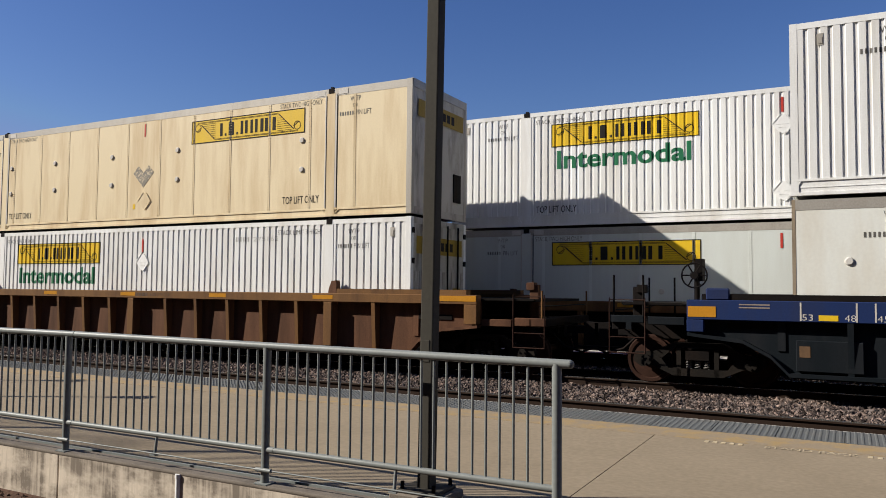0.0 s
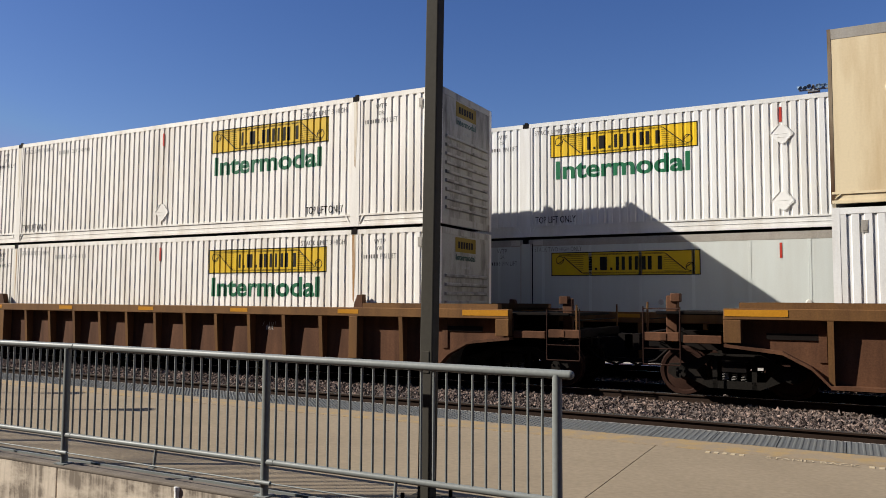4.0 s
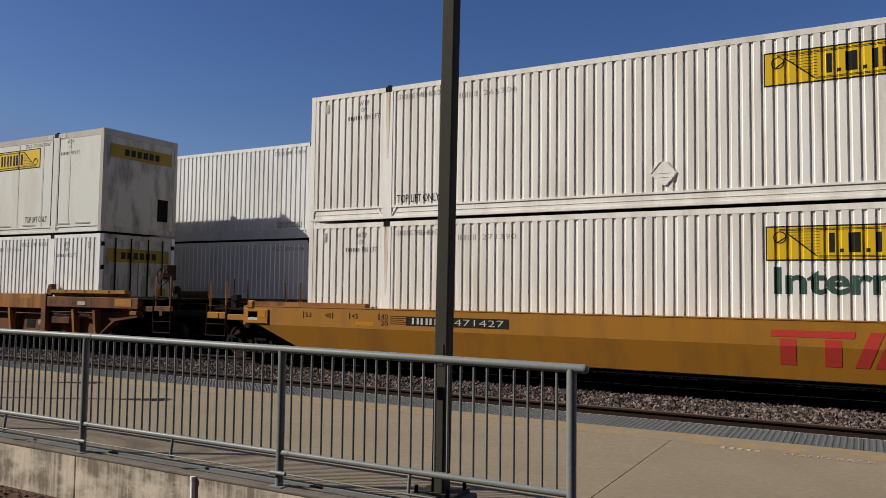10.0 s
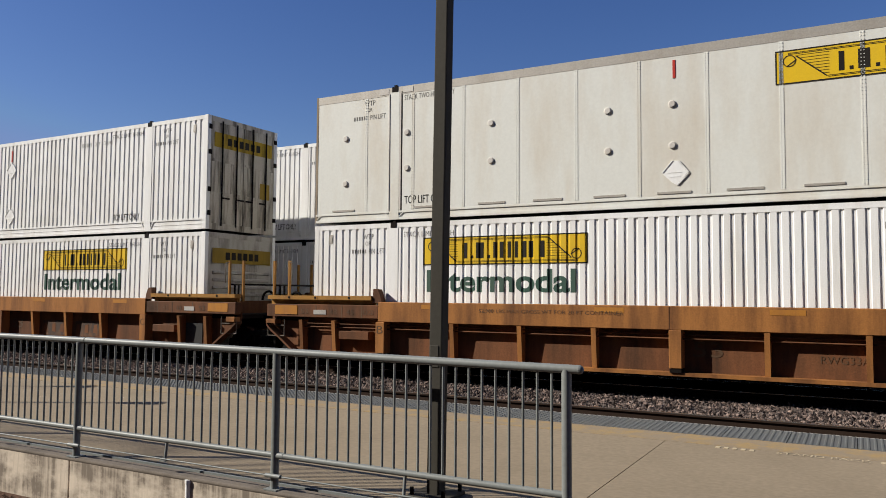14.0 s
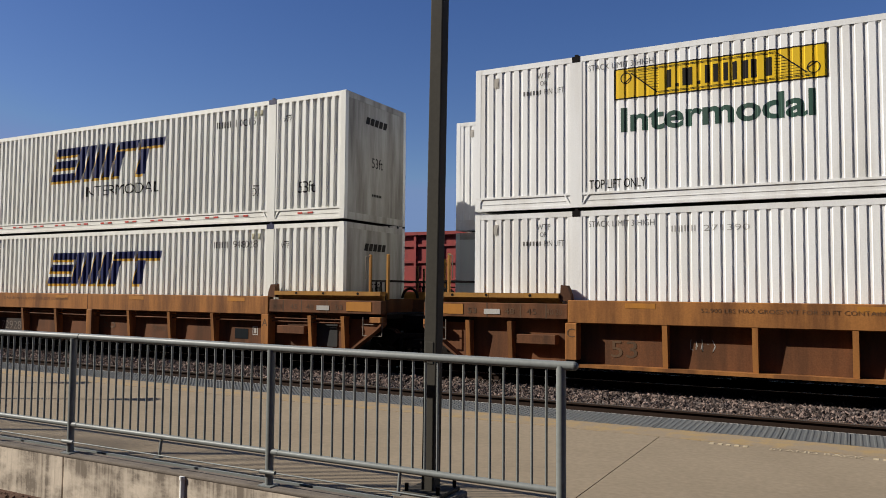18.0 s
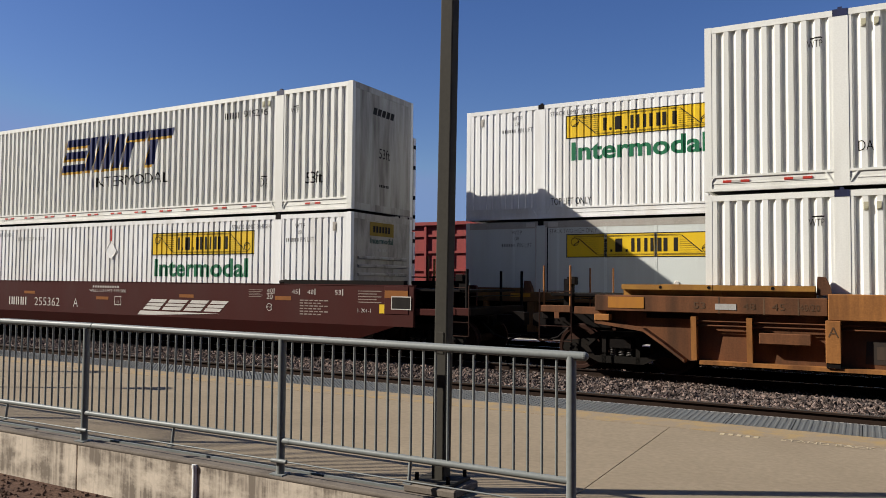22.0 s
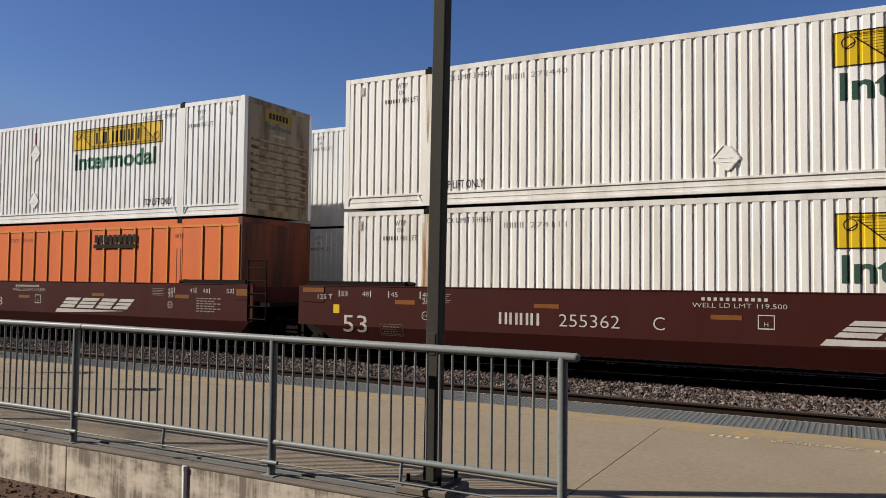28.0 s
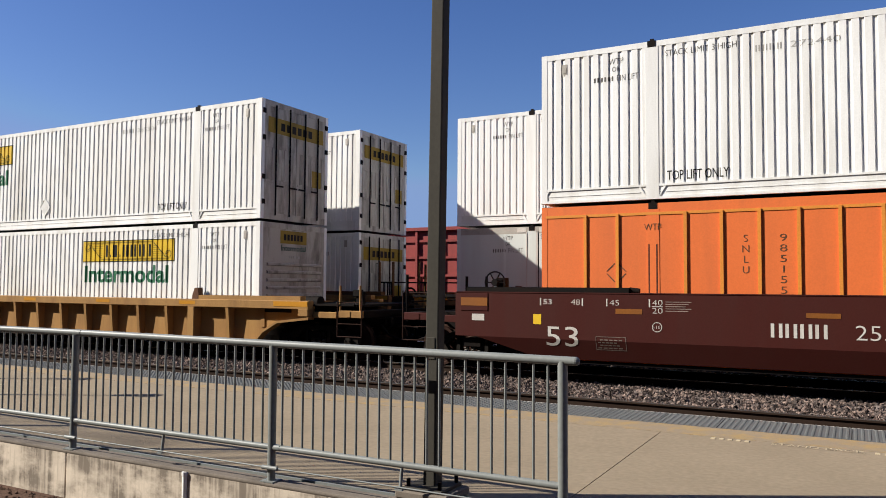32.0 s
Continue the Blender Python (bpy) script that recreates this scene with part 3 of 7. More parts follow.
def swift_logo(c, wall, lower):
    z0, h = (1.42, 0.92) if not lower else (1.48, 0.86)
    runs = [(-2.2, 0.95, 3), (-1.18, 1.05, 1), (-0.05, 0.30, 1), (0.36, 0.78, 2), (1.22, 0.92, 2)]

    s = 0.28
    cuts = {0: [(0, 1, v, v + 0.22) for v in (0.0, 0.40, 0.78)], 1: [(u, u + 0.26, 0, 1) for u in (0.0, 0.36, 0.72)], 2: [(0, 1, 0, 1)],
            3: [(0, 0.36, 0, 0.72), (0, 1, 0.78, 1)], 4: [(0, 1.0, 0.78, 1), (0.10, 0.42, 0, 0.72)]}
    for dx, dz, ink, proud, name, say in ((-0.05, -0.07, GOLD, 0.004, "mark_shadow", "gold shade behind a navy block"), (0, 0, NAVY, 0.008, "mark_block", "slanted navy block")):
        for i, (x, w, n) in enumerate(runs):
            for k, (u0, u1, v0, v1) in enumerate(cuts[i]):
                p = [(x + dx + u * w + s * v * h, z0 + dz + v * h) for u, v in ((u0, v0), (u1, v0), (u1, v1), (u0, v1))]
                shape_part(c, "fleet_%s_%d_%d_%d" % (name, lower, i, k), lambda bm, p=p: flat_poly(bm, p), ink, wall, proud=proud, name=name, label=say)
    if not lower:
        word_part(c, "INTERMODAL", -0.80, 2.18, 0.92, 1.20, BLACK, wall)


def side_words(c, wall, kind, number, upper, logo=None):
    if kind == "swift":
        ink = BLACK if upper else INK
        word_part(c, number, 4.80, 5.55, 2.36, 2.53, ink, wall, name="number")
        bar_row(c, "fleet_code", (4.18, 4.68, 2.36, 2.52, 4, 0.35, 0, True), ink, wall, name="code_bar")
        for s in (-1, 1):
            for x in (5.44, 5.62):
                part("lashing_plate", shared("lashing_plate", lambda bm: (box(bm, -0.035, 0.035, -HALF - 0.014, -HALF + 0.003, 0, 0.13), box(bm, -0.02, 0.02, -HALF - 0.026, -HALF, 0.02, 0.05)), LASH), LASH, c, "", pose(s * x, 0, 2.56))
        if upper:
            word_part(c, "DA", 5.39, 5.60, 0.63, 0.83, BLACK, wall)
            shape_part(c, "overline_da", lambda bm: flat_poly(bm, [(5.40, 0.86), (5.59, 0.86), (5.59, 0.885), (5.40, 0.885)]), BLACK, wall, name="overline")
            word_part(c, "53ft", 6.75, 7.23, 0.63, 0.90, BLACK, wall)
            word_part(c, "DA", -5.72, -5.5, 0.55, 0.72, BLACK, wall)
        for x in (6.30, -6.45):
            word_part(c, "WTP", x, x + 0.23, 2.32, 2.44, BLACK, wall)
            shape_part(c, "overline_wtp_%.1f" % x, lambda bm: flat_poly(bm, [(x + 0.05, 2.465), (x + 0.23, 2.465), (x + 0.23, 2.49), (x + 0.05, 2.49)]), BLACK, wall, name="overline")
        if upper:
            word_part(c, "LIFT", -5.02, -4.80, 0.075, 0.125, BLACK, FLAT_WALL, y=-HALF + 0.012)
        return
    two = kind == "plate"
    stack = "STACK TWO HIGH ONLY" if two else "STACKING THREE HIGH ONLY" if logo == 1.68 else "STACK LIMIT 3 HIGH"
    for s in (-1, 1):
        if kind == "orange":
            word_part(c, "WTP", s * 5.96 - 0.15, s * 5.96 + 0.15, 2.40, 2.52, FADED, wall, y=-HALF - 0.008)
            continue
        x = -5.72 if s < 0 else 4.49
        word_part(c, stack, x, x + 1.22, 2.58, 2.69, INK, wall)
        word_part(c, "WTP", s * 6.62 - 0.14, s * 6.62 + 0.14, 2.56, 2.67, INK, wall)
        word_part(c, "OR", s * 6.62 - 0.07, s * 6.62 + 0.07, 2.42, 2.51, INK, wall)
        word_part(c, "PIN LIFT", s * 6.62 + 0.02, s * 6.62 + 0.42, 2.24, 2.35, INK, wall)
        bar_row(c, "owner_bars_%d" % s, (s * 6.62 - 0.42, s * 6.62 - 0.02, 2.25, 2.335, 6, 0.5), INK, wall, name="code_bar")
        if upper:
            x = -5.70 if s < 0 else 4.60
            word_part(c, "TOP LIFT ONLY", x, x + 1.05, 0.33, 0.50, BLACK, wall)
    if kind == "orange":
        word_part(c, "STACK 3 HIGH ONLY", -1.05, 0.15, 2.40, 2.50, FADED, wall)
        word_part(c, "S\nN\nL\nU", -4.45, -4.34, 1.62, 2.28, FADED, wall)
        word_part(c, "9\n8\n5\n1\n5\n5", -3.86, -3.75, 1.28, 2.28, FADED, wall, name="number")
    elif number:
        x = 3.2 if logo is not None and logo < 0 else -4.2
        word_part(c, number, x + 0.55, x + 1.3, 2.45, 2.555, FAINT, wall, name="number")
        bar_row(c, "owner_code_%.1f" % x, (x, x + 0.45, 2.45, 2.56, 4, 0.35, 0, True), FAINT, wall, name="code_bar")


def end_wall(c, style, x, white):
    """The end that faces the way of travel."""
    n, bl = "end_wall", ""
    turn = pose(x, 0, 0, 0, 0, 90)
    # turned from the sun: these colours carry the ends' shade besides their dirt
    mat = {"ribs": DIRTY_SHADED, "rusty": RUSTY_END, "rustribs": RUSTY_END, "doors": DIRTY_SHADED, "sooty doors": DOOR_GRIME, "band": DIRTY_SHADED, "ribband": DIRTY_SHADED, "wide": DIRTY_SHADED, "swift": SWIFT_END, "orange": ORANGE_END}.get(style, white)

    def flat(key, draw, material, name, proud=0.03, label=""):
        return part(name, laid("end_" + key, FLAT_WALL, lambda: drawn(draw), material, 0.0, proud), material, c, label, turn)

    def drawn(draw):
        bm = bmesh.new()
        draw(bm)
        return bm
    def row(x0, x1, n, gap=0.28):
        p = (x1 - x0) / n
        return [(x0 + i * p, x0 + (i + 1 - gap) * p) for i in range(n)]
    W = 1.2
    doors = style in ("doors", "sooty doors")
    if doors:
        for s in (-1, 1):
            bm = bmesh.new()
            box(bm, x - 0.05, x, min(s * 0.012, s * W), max(s * 0.012, s * W), 0.16, 2.76)
            for z in (0.9, 1.75):
                box(bm, x, x + 0.012, min(s * 0.06, s * 1.15), max(s * 0.06, s * 1.15), z, z + 0.06)
            leaf = part("door", bm, mat, c, "soot-stained white steel door leaf")
            for k in range(5):
                yy = 0.14 + 0.225 * k
                simple("door_rib", leaf, mat, [(x, x + 0.013, min(s * yy, s * (yy + 0.1)), max(s * yy, s * (yy + 0.1)), 0.97, 1.74)])
            for yy in (0.30, 0.82):
                simple("lock_rod", leaf, STEEL_DARK, tubes=[((x + 0.05, s * yy, 0.10), (x + 0.05, s * yy, 2.80), 0.02, 8)])
                simple("door_handle", leaf, STEEL_DARK, [(x + 0.055, x + 0.075, min(s * yy, s * (yy - 0.26)), max(s * yy, s * (yy - 0.26)), 0.80, 0.84)])
            for z in (0.35, 0.95, 1.9, 2.55):
                simple("hinge", leaf, STEEL_DARK, [(x - 0.02, x + 0.03, min(s * 1.17, s * 1.27), max(s * 1.17, s * 1.27), z, z + 0.12)])
    elif style in ("ribs", "rusty", "ribband", "rustribs"):
        bm = bmesh.new()
        box(bm, x - 0.05, x, -W, W, 0.16, 2.76)
        ew = part("end_wall", bm, mat, c, "soiled white end with pressed ribs, darkened for shade")
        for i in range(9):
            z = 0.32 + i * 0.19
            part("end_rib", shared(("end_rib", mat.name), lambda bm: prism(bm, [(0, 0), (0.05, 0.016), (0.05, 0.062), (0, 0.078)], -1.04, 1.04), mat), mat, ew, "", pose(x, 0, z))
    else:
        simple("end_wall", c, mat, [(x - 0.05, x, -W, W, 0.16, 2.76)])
    if doors or style in ("band", "rusty", "wide", "ribband"):
        z0 = 2.12
        flat("band" + style[:4], lambda bm: flat_poly(bm, [(-1.08, z0), (1.08, z0), (1.08, z0 + 0.38), (-1.08, z0 + 0.38)]), SOOT_BAND if style == "sooty doors" else END_YELLOW, "logo_panel", 0.018 if doors else 0.032)
        for k, (a, b) in enumerate(row(-0.62, 0.66, 6)):
            flat("band_bar_%d" % k, lambda bm: flat_poly(bm, [(a, z0 + 0.09), (b, z0 + 0.09), (b, z0 + 0.28), (a, z0 + 0.28)]), BLACK, "name_bar", 0.022 if doors else 0.037)
        if doors:
            flat("square", lambda bm: flat_poly(bm, [(0.62, 0.95), (1.0, 0.95), (1.0, 1.38), (0.62, 1.38)]), END_YELLOW, "warning_panel", 0.018)
        if style == "band":
            simple("vent_cover", c, STEEL_DARK, [(x, x + 0.03, 0.62, 0.98, 0.42, 1.08)])
            simple("top_cap", c, GREY_RAIL, [(x - 0.02, x + 0.02, -1.28, 1.28, 2.72, 2.90)])
    elif style in ("ribs", "rustribs"):
        flat("small", lambda bm: flat_poly(bm, [(-0.57, 2.40), (0.45, 2.40), (0.45, 2.72), (-0.57, 2.72)]), END_YELLOW, "logo_panel", 0.01)
        for k, (a, b) in enumerate(row(-0.44, 0.32, 6)):
            flat("small_bar_%d" % k, lambda bm: flat_poly(bm, [(a, 2.48), (b, 2.48), (b, 2.63), (a, 2.63)]), BLACK, "name_bar", 0.015)
        part("lettering", laid("end_word", FLAT_WALL, lambda: word_bm("Intermodal", -0.54, 0.42, 2.22, 2.36), DARK_GREEN, 0.0, 0.01), DARK_GREEN, c, "", turn)
        for k, (a, b) in enumerate(row(-0.24, 0.20, 6)):
            flat("small_line_%d" % k, lambda bm: flat_poly(bm, [(a, 2.04), (b, 2.04), (b, 2.10), (a, 2.10)]), FAINT, "code_bar", 0.01)
    elif style == "swift":
        for k, (a, b) in enumerate(row(-0.50, 0.42, 5, 0.2)):
            flat("fleet_%d" % k, lambda bm: flat_poly(bm, [(a, 2.28), (b, 2.28), (b + 0.05, 2.45), (a + 0.05, 2.45)]), BLACK, "name_bar", 0.008)
        part("lettering", laid("end_53ft", FLAT_WALL, lambda: word_bm("53ft", -0.22, 0.24, 1.28, 1.52), BLACK, 0.0, 0.008), BLACK, c, "", turn)
        for k, (a, b) in enumerate(row(-0.2, 0.22, 6)):
            flat("small_code_%d" % k, lambda bm: flat_poly(bm, [(a, 0.60), (b, 0.60), (b, 0.66), (a, 0.66)]), BLACK, "code_bar", 0.008)
    for s in (-1, 1):
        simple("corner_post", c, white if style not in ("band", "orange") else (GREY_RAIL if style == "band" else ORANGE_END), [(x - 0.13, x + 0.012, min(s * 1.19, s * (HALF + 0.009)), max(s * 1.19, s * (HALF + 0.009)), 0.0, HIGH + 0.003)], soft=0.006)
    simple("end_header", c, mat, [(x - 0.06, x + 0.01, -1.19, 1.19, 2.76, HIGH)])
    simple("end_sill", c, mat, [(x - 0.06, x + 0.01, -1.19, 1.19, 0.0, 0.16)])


def container(kind, label, logo=None, end="ribs", number="", upper=True, rust_bay=False, green=GREEN, diamonds=(), group="containers on the moving train", red=False, rust_post=0):
    """A 16.15 m domestic container: base at z = 0, side to the platform at y = -1.295, travel end at x = 8.075."""
    c = new("shipping_container")
    tagged(c, label, "container", group)
    wall = {"swift": SWIFT_WALL, "plate": FLAT_WALL, "cream": FLAT_WALL, "bgplate": FLAT_WALL, "orange": FLAT_WALL}.get(kind, HUNT_WALL)
    white = {"swift": SWIFT_WHITE, "plate": PLATE_WHITE, "cream": CREAM, "bgplate": BG_PLATE, "orange": ORANGE}.get(kind, WHITE)
    smooth = wall.smooth
    rail = GREY_RAIL if kind in ("plate", "cream", "bgplate") else white
    zb, zt = 0.17 if smooth else 0.255, 2.79
    me = shared(("side_wall", kind), lambda bm: side_sheet(bm, wall, -HALF, zb, zt, -1), white)
    part("side_wall", me, white, c)
    # unseen side, coloured darker to cut light bounced onto the standing train
    part("far_wall", shared(("far_wall", kind), lambda bm: box(bm, -8.07, 8.07, 1.25, HALF, zb, zt), DIRTY_SHADED), DIRTY_SHADED, c)
    part("roof", shared(("roof", kind), lambda bm: box(bm, -8.06, 8.06, -1.25, 1.25, 2.84, 2.875), white), white, c)
    part("base", shared(("base", kind), lambda bm: [box(bm, -8.07, 8.07, -1.25, 1.25, 0.03, 0.15)], STEEL_DARK), STEEL_DARK, c)

    def top_rail(bm):
        box(bm, -8.07, 8.07, -HALF - 0.004, -1.22, zt if not smooth else 2.72, HIGH - 0.004)
    part("top_rail", shared(("top_rail", kind), top_rail, rail), rail, c)

    def bottom_rail(bm):
        for a, b in ((-8.07, -6.065), (-5.855, 5.855), (6.065, 8.07)):
            lip = 0.15 if smooth else 0.235
            box(bm, a, b, -HALF - 0.006, -1.2, 0.0, 0.05)
            box(bm, a, b, -HALF - 0.006, -1.2, lip, lip + 0.04)
            box(bm, a, b, -HALF + 0.012, -1.2, 0.05, lip)
            if not smooth:
                box(bm, a + 0.12, b - 0.12, -HALF + 0.004, -HALF + 0.013, 0.125, 0.14)
            for e, s in ((a, 1), (b, -1)):
                prism(bm, [(e, 0.05), (e + s * 0.02, 0.05), (e + s * 0.14, lip), (e + s * 0.11, lip)] if s > 0 else
                      [(e - 0.02, 0.05), (e, 0.05), (e - 0.11, lip), (e - 0.14, lip)], -HALF - 0.005, -1.25)
    brail = rail if kind not in ("cream", "plate") else white
    part("bottom_rail", shared(("bottom_rail", kind), bottom_rail, brail), brail, c)
    for s in (-1, 1):
        for y0, y1 in ((-HALF - 0.008, -1.2), (1.2, HALF + 0.008)):
            part("lift_post", shared(("lift_post", kind, s, y0), lambda bm: box(bm, s * 5.96 - 0.115, s * 5.96 + 0.115, y0, y1, 0.0, HIGH - 0.11), white), white, c)
            fit, hw = (BLUE_FIT, 0.11) if kind == "swift" else (STEEL_DARK, 0.075)
            part("corner_casting", shared(("corner_casting", s, y0, hw), lambda bm: (box(bm, s * 5.96 - hw, s * 5.96 + hw, y0 - 0.004, y1 + 0.004, HIGH - 0.11, HIGH + 0.004),
                 box(bm, s * 5.96 - 0.032, s * 5.96 + 0.032, y0 + 0.02, y1 - 0.01, HIGH + 0.004, HIGH + 0.045)), fit), fit, c, "dark stacking fitting")
    end_wall(c, end, 8.075, white)
    part("rear_wall", shared(("rear_wall", kind), lambda bm: box(bm, -8.075, -8.02, -1.2, 1.2, 0.0, HIGH - 0.01), white), white, c)
    for s in (-1, 1):
        edge = RUSTY_END if kind in ("plate", "cream") else white
        part("corner_post", shared(("rear_post", kind, s), lambda bm: box(bm, -8.085, -7.97 if kind not in ("plate", "cream") else -8.03, min(s * 1.2, s * HALF * 1.004), max(s * 1.2, s * HALF * 1.004), 0.0, HIGH), edge), edge, c)

    if smooth and kind != "orange":
        # riveted seams, round caps and the scuff strip at the foot
        seams = [-6.70, -5.50, -4.29, -3.08, -1.87, -0.67, 0.53, 1.74, 2.95, 4.18, 5.37, 6.61]

        def seam(bm):
            box(bm, -0.035, 0.035, -HALF - 0.004, -HALF + 0.004, 0.2, 2.72)
            for i in range(42):
                z = 0.23 + i * 0.06
                for dx in (-0.022, 0.022):
                    box(bm, dx - 0.007, dx + 0.007, -HALF - 0.010, -HALF, z - 0.007, z + 0.007)
        me = shared(("seam", kind), seam, white)
        for x in seams:
            part("riveted_seam", me, white, c, "", pose(x, 0, 0))
        cap = shared(("round_cap", kind), lambda bm: lathe_y(bm, [(0.001, -0.03), (0.05, -0.03), (0.065, -0.02), (0.07, 0.0), (0.001, 0.0)], 16), LETTER_WHITE)
        pairs = {"cream": ((-7.2, 0.84, 1.83), (-5.65, 1.08, 1.84), (-3.66, 1.10, 1.86), (-1.28, 1.10, 1.86), (1.17, 1.12, 1.87), (5.15, 1.11, 1.79)),
                 "plate": ((-7.25, 0.85, 1.87), (-5.65, 1.10, 1.87), (-3.66, 1.10, 1.87), (-1.25, 1.09, 1.85), (-0.07, 1.10, 1.85))}.get(kind, ((-2.6, 1.35), (0.5, 1.35), (3.4, 1.35)))
        for x, *heights in pairs:
            for z in heights:
                part("round_cap", cap, LETTER_WHITE, c, "white round cap", pose(x, -HALF, z))
        strip = shared("scuff_strip", lambda bm: box(bm, -0.30, 0.30, -HALF - 0.012, -HALF, 0.225, 0.265), GREY_RAIL)
        for x in (-7.3, -5.15, -3.65, -2.45, -1.23, -0.05, 1.14, 2.36, 3.57, 4.8, 6.40, 7.28) if kind != "cream" else ():
            part("scuff_strip", strip, GREY_RAIL, c, "", pose(x, 0, 0))
        for s in (-1, 1):
            simple("lift_channel", c, LETTER_WHITE, [(s * 5.96 - 0.15, s * 5.96 - 0.125, -HALF - 0.02, -HALF, 0.2, 2.75), (s * 5.96 + 0.115, s * 5.96 + 0.16, -HALF - 0.006, -HALF + 0.01, 0.2, 2.75)], "scraped light metal lift channel")
            for a, b in ((-0.40, -0.16), (0.20, 0.46)):
                simple("reflective_patch", c, LETTER_WHITE, [(s * 5.96 + a, s * 5.96 + b, -HALF - 0.010, -HALF, 2.75, 2.87)], "scuffed white patch beside the fitting")
            simple("lift_gap", c, STEEL_DARK, [(s * 5.96 + 0.165, s * 5.96 + 0.19, -HALF - 0.004, -HALF + 0.01, 0.12, 2.78)], "dark vertical slot")
    if kind == "orange":
        for s in (-1, 1):
            simple("post_slot", c, ORANGE_END, [(s * 5.96 + d - 0.011, s * 5.96 + d + 0.011, -HALF - 0.011, -HALF, 0.25, 2.15) for d in (-0.07, 0.07)], "dark slots pressed into the lift post")
        rib = shared("panel_rib", lambda bm: box(bm, -0.028, 0.028, -HALF - 0.03, -HALF, 0.19, 2.72), ORANGE_RIB)
        for i in range(-13, 13):
            x = 0.69 + i * 0.608
            if abs(abs(x) - 5.96) > 0.25:
                part("panel_rib", rib, ORANGE_RIB, c, "", pose(x, 0, 0))
        simple("top_band", c, ORANGE_RIB, [(-8.0, 8.0, -HALF - 0.012, -HALF, 2.68, 2.73)])
        bar_row(c, "carrier_name", (2.75, 4.45, 2.33, 2.54, 9, 0.2), BLACK, wall, name="name_bar", label="black bars of the carrier's mark", proud=0.034)
        shape_part(c, "carrier_line", lambda bm: flat_poly(bm, [(2.7, 2.18), (4.4, 2.18), (4.42, 2.29), (2.72, 2.29)]), BLACK, wall, name="mark_stripe", proud=0.034)
        shape_part(c, "diamond_outline", lambda bm: [flat_poly(bm, [(-6.63 + r * u, 1.64 + r * v) for r, (u, v) in ((0.21, a), (0.21, b), (0.185, b), (0.185, a))]) for a, b in (((0.9, 0.1), (0.15, 0.85)), ((-0.15, 0.85), (-0.9, 0.1)), ((-0.9, -0.1), (-0.15, -0.85)), ((0.15, -0.85), (0.9, -0.1)))], FADED, wall, name="placard_outline")
    if logo is not None:
        if kind == "swift":
            swift_logo(c, wall, not upper)
        else:
            hunt_logo(c, wall, logo, 1.91 if upper and logo == -5.22 else 1.97, green=green, word=(kind == "hunt" and green is not None))
    side_words(c, wall, {"cream": "plate", "bgplate": "plate"}.get(kind, kind), number, upper, logo)
    # placard plates
    for x, z in diamonds:
        def plate(bm):
            prism(bm, [(-0.225, 0.0), (-0.06, -0.17), (0.03, -0.225), (0.225, 0.0), (0.05, 0.215), (-0.05, 0.215)], -HALF - 0.012, -HALF - 0.001)
            for x0, z0, x1, z1 in ((-0.225, 0.015, -0.05, 0.22), (0.06, 0.215, 0.228, 0.0), (0.225, -0.015, 0.04, -0.22)):
                prism(bm, [(x0, z0), (x0 + 0.02, z0), (x1 + 0.02, z1), (x1, z1)], -HALF - 0.022, -HALF - 0.010)
            box(bm, -0.13, 0.12, -HALF - 0.017, -HALF - 0.010, 0.0, 0.012)
            box(bm, -0.09, 0.10, -HALF - 0.017, -HALF - 0.010, -0.075, -0.065)
        part("placard_holder", shared(("placard_holder", kind), plate, CREAM if kind == "cream" else WHITE), WHITE, c, "white diamond placard holder", pose(x, 0, z))
    if kind == "cream":
        for dx, dz in ((-0.24, 1.36), (0.14, 1.36), (-0.05, 1.17)):
            part("torn_placard", shared("torn_placard", lambda bm: prism(bm, [(-0.19, 0), (0, -0.19), (0.19, 0), (0, 0.19)], -HALF - 0.006, -HALF), TORN), TORN, c, "grey square left by a torn placard", pose(dx, 0, dz))
        simple("small_label", c, YELLOW, [(-0.42, -0.34, -HALF - 0.006, -HALF + 0.003, 0.42, 0.55)])
    if red:
        tx, tz = diamonds[0] if diamonds and diamonds[0][1] > 1.5 else (-0.03, 2.05)
        simple("red_tag", c, RED, [(tx - 0.025, tx + 0.025, -HALF - 0.008, -HALF + 0.004, tz + 0.27, tz + 0.60)])
    # small plate near each end
    for s in (-1, 1):
        if kind == "hunt":
            part("data_plate", shared(("data_plate", s), lambda bm: (box(bm, s * 7.62 - 0.05, s * 7.62 + 0.05, -HALF - 0.006, -HALF + 0.003, 2.48, 2.68), box(bm, s * 7.62 - 0.03, s * 7.62 + 0.03, -HALF - 0.012, -HALF, 2.51, 2.62)), GREY_RAIL), GREY_RAIL, c)
    if kind == "swift" and upper:
        tape = shared("reflective_tape", lambda bm: box(bm, -0.07, 0.07, -HALF - 0.004, -HALF + 0.014, 0.145, 0.185), RED)
        tape_w = shared("reflective_tape_white", lambda bm: box(bm, -0.07, 0.07, -HALF - 0.004, -HALF + 0.014, 0.145, 0.185), LETTER_WHITE)
        for i in range(16):
            x = -7.72 + i * 0.97
            if abs(abs(x + 0.15) - 5.96) > 0.4:
                part("reflective_tape", tape, RED, c, "", pose(x, 0, 0))
                part("reflective_tape", tape_w, LETTER_WHITE, c, "", pose(x + 0.145, 0, 0))
                part("reflective_tape", tape, RED, c, "", pose(x + 0.29, 0, 0))
